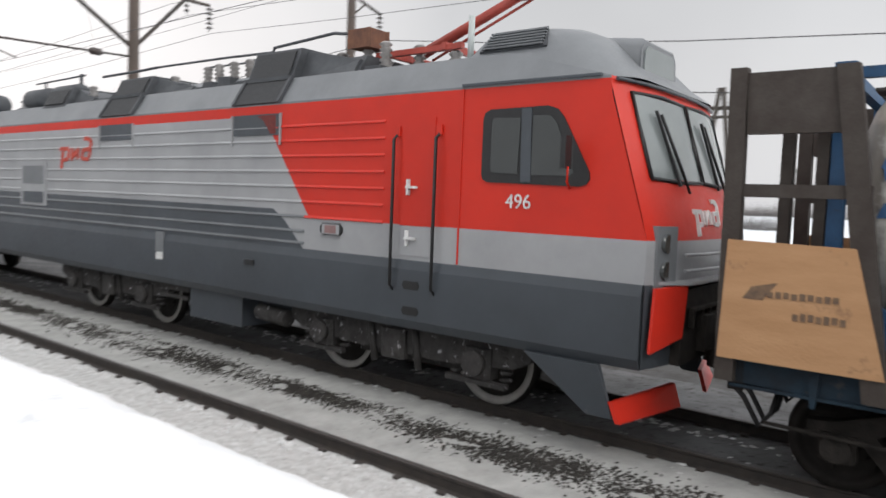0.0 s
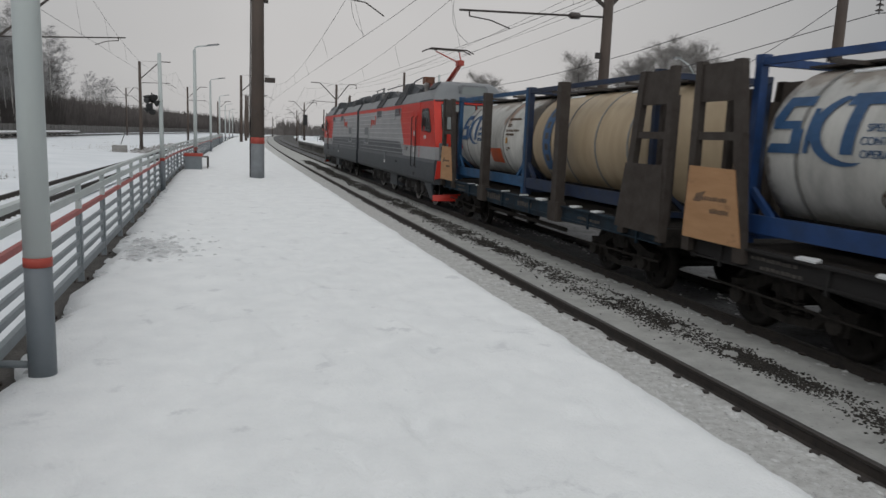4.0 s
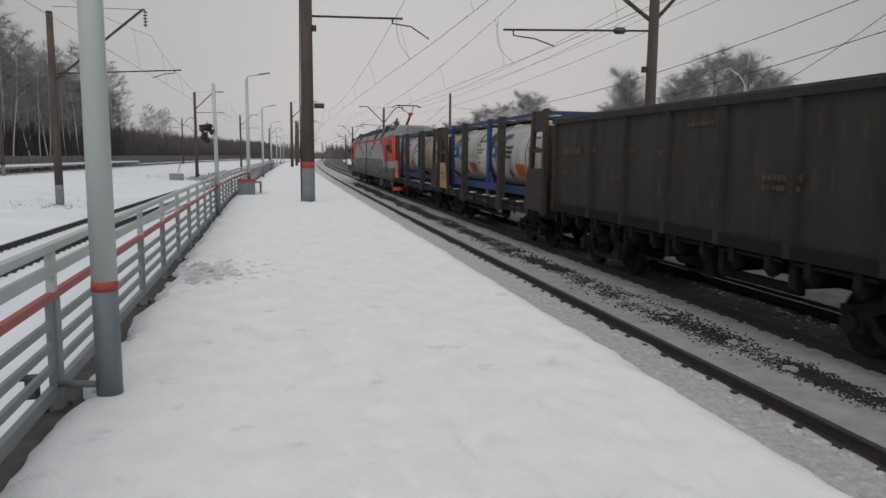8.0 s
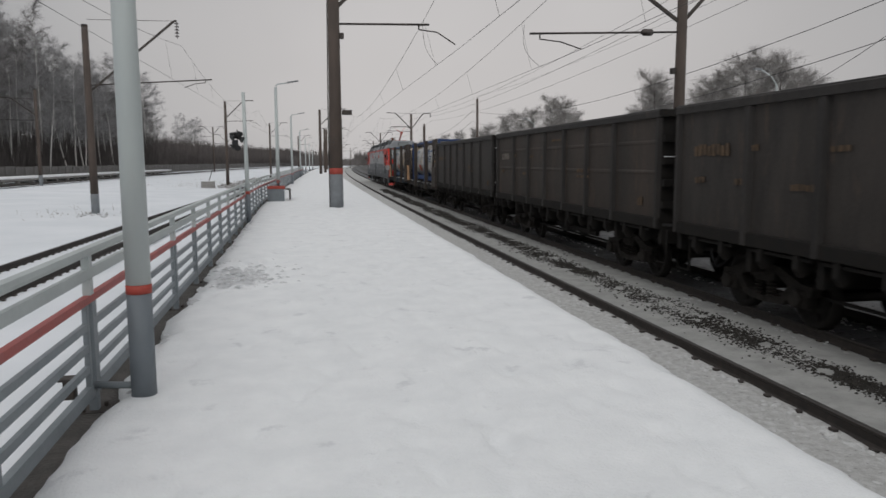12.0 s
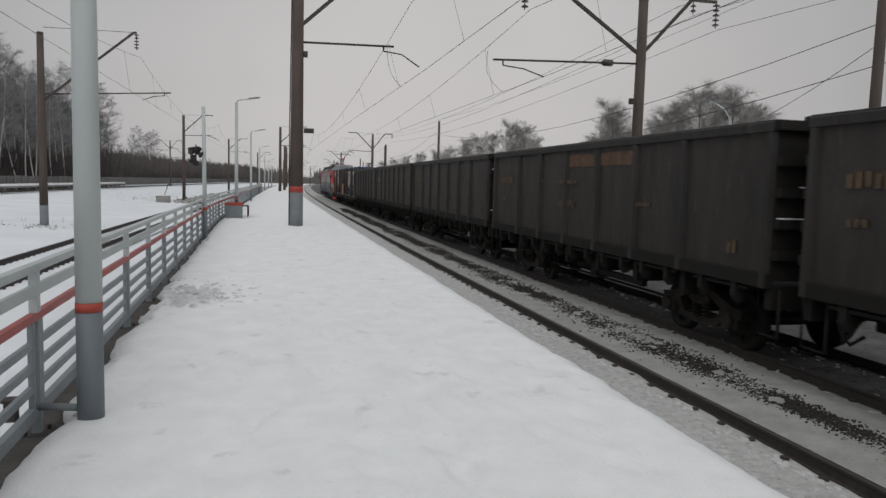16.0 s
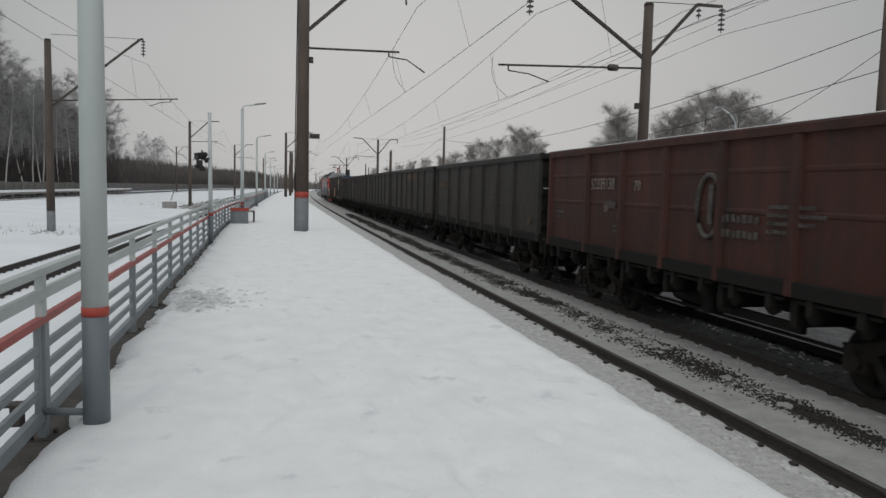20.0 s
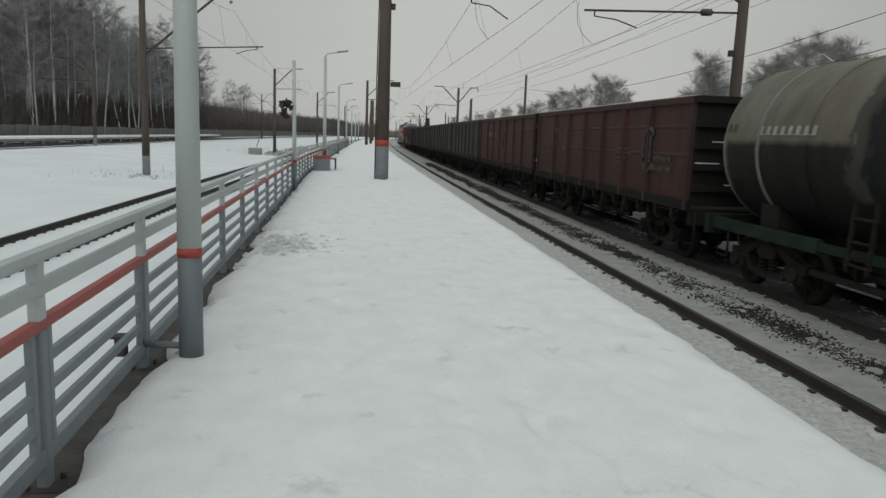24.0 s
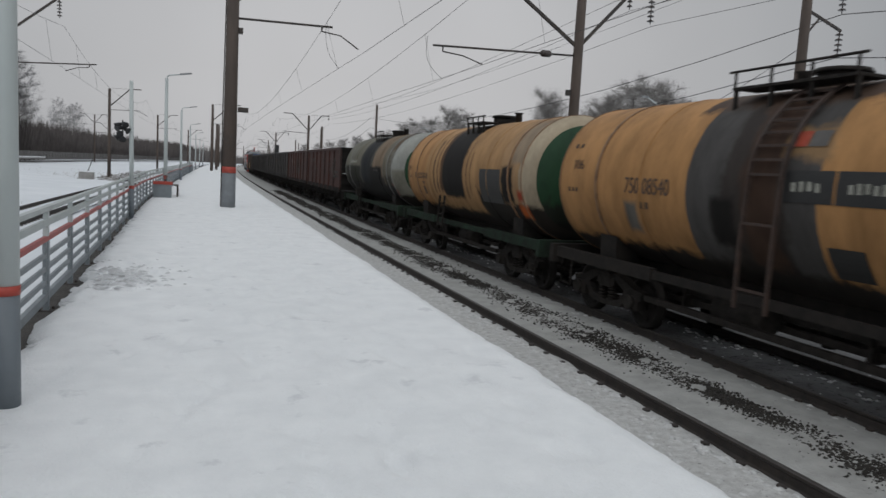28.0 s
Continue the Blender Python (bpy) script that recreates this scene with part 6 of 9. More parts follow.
        slab([(17.62, 2.20), (16.58, 2.20), (16.58, 2.45), (17.62, 2.45)], 0.026, LOCODARK, "vent_louvre", "dark lower louvre")
        slab([(17.62, 2.62), (16.58, 2.62), (16.58, 3.02), (17.62, 3.02)], 0.026, LOCOROOF, "vent_louvre", "grey upper louvre")
        for line in EMBLEM:
            bm = bmesh.new()
            for (a0, b0), (a1, b1) in zip(line, line[1:]):
                bar(bm, (1.556 * s, Y(15.80 - 1.12 * a0), 3.12 + 1.05 * b0), (1.556 * s, Y(15.80 - 1.12 * a1), 3.12 + 1.05 * b1), 0.03, 0.078)
            part("emblem_stroke", bm, LOGORED, t)
        slab([(11.95, 1.50), (11.70, 1.50), (11.70, 1.85), (11.95, 1.85)], 0.04, LOCOROOF, "data_plate", "small grey plate")
        slab([(11.93, 1.36), (11.73, 1.36), (11.73, 1.49), (11.93, 1.49)], 0.042, WHITE, "data_label", "white label")
        slab([(9.35, 1.48), (9.12, 1.48), (9.12, 1.56), (9.35, 1.56)], 0.05, BLACK, "socket")
        bm = bmesh.new()
        prism(bm, [(x, Y(u), z) for u, z in ((5.205, 1.83), (5.185, 1.83), (5.185, 3.93), (5.205, 3.93))], (0.012 * s, 0, 0))
        part("panel_seam", bm, LOCORED, t)
        if s < 0:
            text_part("496", 0.23, WHITE, t, on_side(-1.562, Y(4.36), 2.61), label="white painted number 496")
        else:
            ob = text_part("496", 0.23, WHITE, t, Matrix.Translation((1.562, Y(4.36), 2.61)) @ Matrix(((0, 0, 1, 0), (1, 0, 0, 0), (0, 1, 0, 0), (0, 0, 0, 1))), label="white painted number 496")
    # roof equipment: dark vent housings that continue the side grilles
    for u0, u1, z1, back_ in ((9.72, 8.62, 4.84, 7.5), (14.05, 12.87, 4.74, 11.7), (17.2, 16.1, 4.74, 15.4)):
        bm = bmesh.new()
        prism(bm, [(-1.34, Y(u0), 4.30), (1.34, Y(u0), 4.30), (1.14, Y(u0), z1), (-1.14, Y(u0), z1)], (0, u1 - u0, 0))
        part("vent_housing", bm, ROOFBOX, t, "dark grey roof vent housing")
        bm = bmesh.new()
        for s in (-1, 1):
            prism(bm, [(0.1 * s, Y(u1), 4.32), (1.18 * s, Y(u1), 4.32), (1.02 * s, Y(u1), z1 - 0.03), (0.1 * s, Y(u1), z1 - 0.03)], (0, back_ - u1, 0))
        for v in bm.verts:
            if abs(v.co.y - Y(back_)) < 0.01 and v.co.z > 4.5:
                v.co.z -= 0.22
        part("vent_tail", bm, ROOFBOX, t, "sloping rear of the vent housing")
        for s in (-1, 1):
            bm = bmesh.new()
            prism(bm, [(1.325 * s, Y(u0 - 0.08), 4.37), (1.325 * s, Y(u1 + 0.08), 4.37), (1.165 * s, Y(u1 + 0.08), z1 - 0.05), (1.165 * s, Y(u0 - 0.08), z1 - 0.05)], (0.02 * s, 0, 0.008))
            part("vent_mesh", bm, MESHBLACK, t, "black vent mesh")
    bm = bmesh.new()
    prism(bm, [(-1.12, Y(8.55), 4.34), (1.12, Y(8.55), 4.34), (0.9, Y(8.55), 4.66), (-0.9, Y(8.55), 4.66)], (0, -1.1, 0))
    part("roof_hatch", bm, ROOFBOX, t)
    bm = bmesh.new()
    prism(bm, [(-1.12, Y(12.4), 4.34), (1.12, Y(12.4), 4.34), (0.9, Y(12.4), 4.55), (-0.9, Y(12.4), 4.55)], (0, -2.2, 0))
    part("roof_hatch", bm, LOCOROOF, t)
    for u, x in ((17.1, -0.75), (18.6, -0.75), (17.1, 0.75), (18.6, 0.75)):
        bm = bmesh.new()
        lathe_y(bm, [(Y(u - 0.62), 0), (Y(u - 0.6), 0.16), (Y(u - 0.5), 0.25), (Y(u + 0.5), 0.25), (Y(u + 0.6), 0.16), (Y(u + 0.62), 0)], 18, x, 4.66)
        part("air_reservoir", bm, ROOFBOX, t, "dark cylindrical air reservoir")
    for u, x, n in ((14.3, -0.9, 3), (15.6, -0.95, 3), (9.9, -0.55, 5), (7.15, -0.85, 4), (6.85, -0.45, 4), (12.6, -0.85, 3), (10.5, -0.7, 5), (10.95, -0.7, 5), (11.4, -0.7, 5), (11.9, -0.6, 5), (8.3, -0.6, 4), (7.75, -0.6, 4), (13.2, -0.6, 3), (10.5, 0.5, 5), (11.4, 0.5, 5), (7.75, 0.5, 4)):
        bm = bmesh.new()
        zs = [4.38 + 0.0375 * k for k in range(2 * n + 5)]
        tube(bm, [(x, Y(u), z) for z in zs], [0.10 if k % 2 else 0.055 for k in range(len(zs))], 10)
        part("roof_insulator", bm, ROOFINS, t, "grey ribbed roof insulator")
    for pts, r_ in (([(-0.7, Y(13.5), 5.02), (-0.7, Y(11.2), 5.0), (-0.7, Y(9.9), 4.97)], 0.022), ([(-0.75, Y(18.9), 5.05), (-0.75, Y(16.4), 5.08)], 0.022), ([(-0.75, Y(18.4), 4.5), (-0.75, Y(18.4), 5.06)], 0.03),
                    ([(-0.75, Y(16.6), 4.5), (-0.75, Y(16.6), 5.12)], 0.04), ([(-0.7, Y(9.9), 4.8), (-0.7, Y(9.85), 5.04), (-0.7, Y(8.4), 5.12), (-0.7, Y(8.0), 5.06), (-0.65, Y(7.9), 4.9)], 0.026),
                    ([(-0.85, Y(12.6), 4.46), (-0.85, Y(10.0), 4.48)], 0.04), ([(-0.95, Y(12.6), 4.42), (-0.95, Y(9.7), 4.42)], 0.03), ([(-0.6, Y(11.9), 4.9), (-0.2, Y(11.2), 5.0), (-0.6, Y(10.5), 4.92)], 0.018)):
        bm = bmesh.new()
        tube(bm, pts, r_, 8)
        part("busbar", bm, ROOFBOX, t, "thin roof bus bar")
    for u, x in ((10.2, -0.95), (10.7, -0.98), (11.2, -0.95), (12.2, -0.9), (15.0, -0.9), (14.6, -0.85), (7.2, -0.95)):
        bm = bmesh.new()
        box(bm, x - 0.14, x + 0.14, Y(u) - 0.16, Y(u) + 0.16, 4.34, 4.34 + 0.12 + 0.05 * ((u * 10) % 3), b=0.03)
        part("roof_fitting", bm, ROOFBOX, t)
    for pts in ([(-1.05, Y(12.5), 4.42), (-1.02, Y(10.1), 4.44)], [(-1.12, Y(15.2), 4.40), (-1.08, Y(14.2), 4.42)], [(-0.75, Y(15.6), 4.98), (-0.72, Y(14.0), 5.0), (-0.7, Y(13.5), 5.02)]):
        bm = bmesh.new()
        tube(bm, pts, 0.028, 8)
        part("roof_pipe", bm, ROOFBOX, t)
    bm = bmesh.new()
    box(bm, -0.80, -0.40, Y(7.95), Y(7.55), 4.82, 5.10, b=0.04)
    part("arrester", bm, mat_rust(), t, "rusty brown roof arrester")
    bm = bmesh.new()
    tube(bm, [(-0.7, Y(5.75), 4.4), (-0.7, Y(5.75), 5.05)], 0.045, 10)
    part("roof_post", bm, LAMPWHITE, t, "short pale roof post")
    # pantograph, raised
    bm = bmesh.new()
    for xx_ in (-0.55, 0.55):
        bar(bm, (xx_, Y(7.6), 4.72), (xx_, Y(6.0), 4.72), 0.08, 0.08)
    for yy_ in (7.4, 6.3):
        bar(bm, (-0.6, Y(yy_), 4.74), (0.6, Y(yy_), 4.74), 0.08, 0.10)
    part("pantograph_base", bm, PANTO, t, "red pantograph base frame")
    for xx_ in (-0.5, 0.5):
        for yy_ in (7.45, 6.15):
            bm = bmesh.new()
            tube(bm, [(xx_, Y(yy_), 4.40 + 0.045 * k) for k in range(7)], [0.11 if k % 2 else 0.06 for k in range(7)], 10)
            part("roof_insulator", bm, ROOFINS, t, "grey ribbed roof insulator")
    bm = bmesh.new()
    tube(bm, [(0, Y(7.2), 4.80), (0, Y(5.35), 5.48)], [0.085, 0.065], 10)
    box(bm, -0.12, 0.12, Y(5.5), Y(5.2), 5.40, 5.60, b=0.03)
    part("lower_arm", bm, PANTO, t, "red pantograph lower arm")
    bm = bmesh.new()
    for s in (-1, 1):
        tube(bm, [(0.06 * s, Y(5.35), 5.52), (0.5 * s, Y(7.1), 6.10)], 0.028, 8)
    tube(bm, [(0.02, Y(7.0), 4.7), (0.02, Y(5.25), 5.38)], 0.02, 6)
    part("upper_arm", bm, PANTO, t, "thin red upper arms")
    bm = bmesh.new()
    for d in (0.2, -0.2):
        tube(bm, [(-1.05, Y(7.1 + d), 6.07), (-0.75, Y(7.1 + d), 6.20), (0.75, Y(7.1 + d), 6.20), (1.05, Y(7.1 + d), 6.07)], 0.025, 8)
    bar(bm, (-0.5, Y(7.3), 6.16), (-0.5, Y(6.9), 6.16), 0.04, 0.04)
    bar(bm, (0.5, Y(7.3), 6.16), (0.5, Y(6.9), 6.16), 0.04, 0.04)
    part("collector_head", bm, DARKSTEEL, t, "dark twin collector bars")
    # running gear
    for uc in (6.42, 14.2):
        bm = bmesh.new()
        for s in (-1, 1):
            x = 1.12 * s
            prism(bm, [(x, -2.15, 0.72), (x, -1.9, 0.60), (x, -0.75, 0.52), (x, 0.75, 0.52), (x, 1.9, 0.60), (x, 2.15, 0.72), (x, 2.15, 0.95), (x, -2.15, 0.95)], (0.14 * s, 0, 0))
            for d in (-1.4, 1.4):
                box(bm, min(1.05 * s, 1.34 * s), max(1.05 * s, 1.34 * s), d - 0.2, d + 0.2, 0.42, 0.80, b=0.06)
                tube(bm, [(1.33 * s, d, 0.62), (1.42 * s, d, 0.62)], 0.16, 14)
                for e in (-0.38, 0.38):
                    coil(bm, 1.2 * s, d + e, 0.40, 0.86, 0.09)
                bar(bm, (1.3 * s, d - 0.45, 0.38), (1.3 * s, d + 0.45, 0.38), 0.10, 0.06)
            for d in (-0.45, 0.35):
                tube(bm, [(1.28 * s, d, 0.35), (1.28 * s, d + 0.1, 0.98)], 0.05, 8)
            box(bm, min(1.1 * s, 1.36 * s), max(1.1 * s, 1.36 * s), -0.22, 0.2, 0.45, 0.85, b=0.05)
        box(bm, -0.9, 0.9, -1.0, 1.0, 0.35, 0.9)
        bo = part("bogie", bm, BOGIEM, t, "frosted grimy locomotive bogie with coil springs", pose(0, Y(uc), 0))
        for d in (-1.36, 1.36):
            wheelset(0.60, d, 0.60, bo, True, "wheelset with pale worn rims")
    bm = bmesh.new()
    box(bm, -1.42, 1.42, Y(11.05), Y(9.65), 0.42, 0.95, b=0.04)
    part("under_box", bm, LOCODARK, t, "dark box slung under the frame")
    bm = bmesh.new()
    for s in (-1, 1):
        tube(bm, [(1.3 * s, Y(9.3), 0.72), (1.3 * s, Y(8.6), 0.68)], 0.13, 10)
        bar(bm, (1.35 * s, Y(12.0), 0.85), (1.35 * s, Y(11.2), 0.85), 0.06, 0.10)
        bar(bm, (1.38 * s, Y(12.0), 0.70), (1.38 * s, Y(11.2), 0.70), 0.06, 0.06)
        tube(bm, [(1.4 * s, Y(4.0), 0.70), (1.35 * s, Y(3.6), 0.60)], 0.10, 8)
    part("under_gear", bm, BOGIEM, t)
    return t


def mat_rust():
    if "rust_brown" in bpy.data.materials:
        return bpy.data.materials["rust_brown"]
    return mat("rust_brown", (0.20, 0.09, 0.05), 0.8, col2=(0.11, 0.05, 0.035), scale=8, bump=0.2)


LABELYEL = mat("yellow_label", (0.55, 0.27, 0.03), 0.5, scale=6, bump=0.02)
VEH = []
loco = loco_section(pose(T2, 11.05, RAIL_Z), "red and grey electric locomotive section at the head of the train")
VEH.append((loco, 11.05, 0))


def copy_vehicle(src, u, turn=0.0):
    """A copy of a vehicle whose wheels are listed as well."""
    ob = copy_thing(src, pose(T2, u, RAIL_Z, 0, 0, turn))
    mine = [o for o in src.children_recursive if o.name.startswith("wheelset")]
    got = [o for o in ob.children_recursive if o.name.startswith("wheelset")]
    known = {o: (r, y, z) for o, r, y, z in WHEELS}
    for a, b in zip(sorted(mine, key=lambda o: (o.parent.location.y, o.location.y)), sorted(got, key=lambda o: (o.parent.location.y, o.location.y))):
        r, y, z = known[a]
        WHEELS.append((b, r if not turn else -r, y, z))
    VEH.append((ob, u, turn))
    return ob


lead = copy_vehicle(loco, 29.1, 180.0)
for ob in list(lead.children):
    if ob.name.startswith(("lower_arm", "upper_arm", "collector_head")):
        bpy.data.objects.remove(ob)
bm = bmesh.new()
rings_ = []
for k in range(13):
    w = 1.0 if k % 2 else 0.955
    y = 19.70 - 11.05 + 0.06 * k
    rings_.append([bm.verts.new((x * w, y, 2.6 + (z - 2.6) * w)) for x, z in ((-1.47, 1.12), (1.47, 1.12), (1.47, 3.75), (1.13, 4.15), (-1.13, 4.15), (-1.47, 3.75))])
for q, w in zip(rings_, rings_[1:]):
    for j in range(6):
        bm.faces.new((q[j], q[(j + 1) % 6], w[(j + 1) % 6], w[j]))
part("gangway_bellows", bm, BLACK, loco, "black rubber gangway bellows")


# -- paint with bands, stain and painted shade for tanks --
def belt_paint(name, stops, rough=0.55, jag=0.05, stains_and_shade=(), spec=0.3):
    """Paint in bands along the barrel with uneven, run edges; stops are (y, colour), stain and painted shade patches
    (y0, y1, z0, z1, colour, raggedness).
    """
    m = bpy.data.materials.new(name)
    m.use_nodes = True
    n, l = m.node_tree.nodes, m.node_tree.links
    b = n["Principled BSDF"]
    tc = n.new("ShaderNodeTexCoord")
    sep = n.new("ShaderNodeSeparateXYZ")
    l.new(tc.outputs["Object"], sep.inputs[0])
    mp = n.new("ShaderNodeMapping")
    mp.inputs["Scale"].default_value = (1, 3.5, 0.7)
    l.new(tc.outputs["Object"], mp.inputs["Vector"])
    nz = n.new("ShaderNodeTexNoise")
    nz.inputs["Scale"].default_value, nz.inputs["Detail"].default_value, nz.inputs["Roughness"].default_value = 1.6, 7, 0.65
    l.new(mp.outputs[0], nz.inputs["Vector"])
    ma = n.new("ShaderNodeMath")
    ma.operation = "MULTIPLY_ADD"
    ma.inputs[1].default_value = jag * 12
    l.new(nz.outputs[0], ma.inputs[0])
    ad = n.new("ShaderNodeMath")
    ad.operation = "SUBTRACT"
    ad.inputs[1].default_value = jag * 6
    l.new(sep.outputs["Y"], ma.inputs[2])
    l.new(ma.outputs[0], ad.inputs[0])
    mr = n.new("ShaderNodeMapRange")
    mr.inputs[1].default_value, mr.inputs[2].default_value = -6.0, 6.0
    l.new(ad.outputs[0], mr.inputs[0])
    ramp = n.new("ShaderNodeValToRGB")
    ramp.color_ramp.interpolation = "CONSTANT"
    el = ramp.color_ramp.elements
    while len(el) > 1:
        el.remove(el[-1])
    for k, (y, c) in enumerate(stops):
        e = el[0] if k == 0 else el.new((y + 6) / 12)
        e.position, e.color = max(0.0, (y + 6) / 12), (*c, 1)
    l.new(mr.outputs[0], ramp.inputs[0])
    n2 = n.new("ShaderNodeTexNoise")
    n2.inputs["Scale"].default_value, n2.inputs["Detail"].default_value, n2.inputs["Roughness"].default_value = 1.3, 8, 0.68
    mp2 = n.new("ShaderNodeMapping")
    mp2.inputs["Scale"].default_value = (1, 1.6, 0.5)
    mp2.inputs["Location"].default_value = (4, 9, 2)
    l.new(tc.outputs["Object"], mp2.inputs["Vector"])
    l.new(mp2.outputs[0], n2.inputs["Vector"])
    r2 = n.new("ShaderNodeMapRange")
    r2.inputs[1].default_value, r2.inputs[2].default_value, r2.inputs[3].default_value, r2.inputs[4].default_value = 0.36, 0.68, 1.06, 0.62
    l.new(n2.outputs[0], r2.inputs[0])
    vs = n.new("ShaderNodeVectorMath")
    vs.operation = "SCALE"
    coat = ramp.outputs[0]
    rag = n.new("ShaderNodeTexNoise")
    rag.inputs["Scale"].default_value, rag.inputs["Detail"].default_value, rag.inputs["Roughness"].default_value = 2.6, 7, 0.66
    mp3 = n.new("ShaderNodeMapping")
    mp3.inputs["Scale"].default_value = (1, 1.15, 0.95)
    l.new(tc.outputs["Object"], mp3.inputs["Vector"])
    l.new(mp3.outputs[0], rag.inputs["Vector"])

    def math_(op, a, b_):
        q = n.new("ShaderNodeMath")
        q.operation = op
        for k, v in enumerate((a, b_)):
            if isinstance(v, (int, float)):
                q.inputs[k].default_value = v
            else:
                l.new(v, q.inputs[k])
        return q.outputs[0]

    for y0, y1, z0, z1, c, ragged in stains_and_shade:
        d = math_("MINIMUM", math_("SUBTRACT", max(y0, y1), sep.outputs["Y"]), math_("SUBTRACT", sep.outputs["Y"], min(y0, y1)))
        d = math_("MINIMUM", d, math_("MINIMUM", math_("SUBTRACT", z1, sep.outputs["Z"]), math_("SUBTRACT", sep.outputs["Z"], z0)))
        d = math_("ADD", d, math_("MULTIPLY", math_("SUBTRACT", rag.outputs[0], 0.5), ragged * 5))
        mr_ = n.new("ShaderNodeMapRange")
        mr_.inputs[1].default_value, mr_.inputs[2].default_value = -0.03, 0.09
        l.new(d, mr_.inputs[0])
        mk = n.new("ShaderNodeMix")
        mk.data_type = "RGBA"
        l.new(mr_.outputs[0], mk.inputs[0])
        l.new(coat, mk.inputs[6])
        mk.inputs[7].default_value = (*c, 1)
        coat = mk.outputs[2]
    l.new(coat, vs.inputs[0])
    l.new(r2.outputs[0], vs.inputs["Scale"])
    l.new(vs.outputs[0], b.inputs["Base Color"])
    b.inputs["Roughness"].default_value = rough
    b.inputs["Specular IOR Level"].default_value = spec
    bp = n.new("ShaderNodeBump")
    bp.inputs["Strength"].default_value, bp.inputs["Distance"].default_value = 0.06, 0.02
    l.new(n2.outputs[0], bp.inputs["Height"])
    l.new(bp.outputs[0], b.inputs["Normal"])
    return m


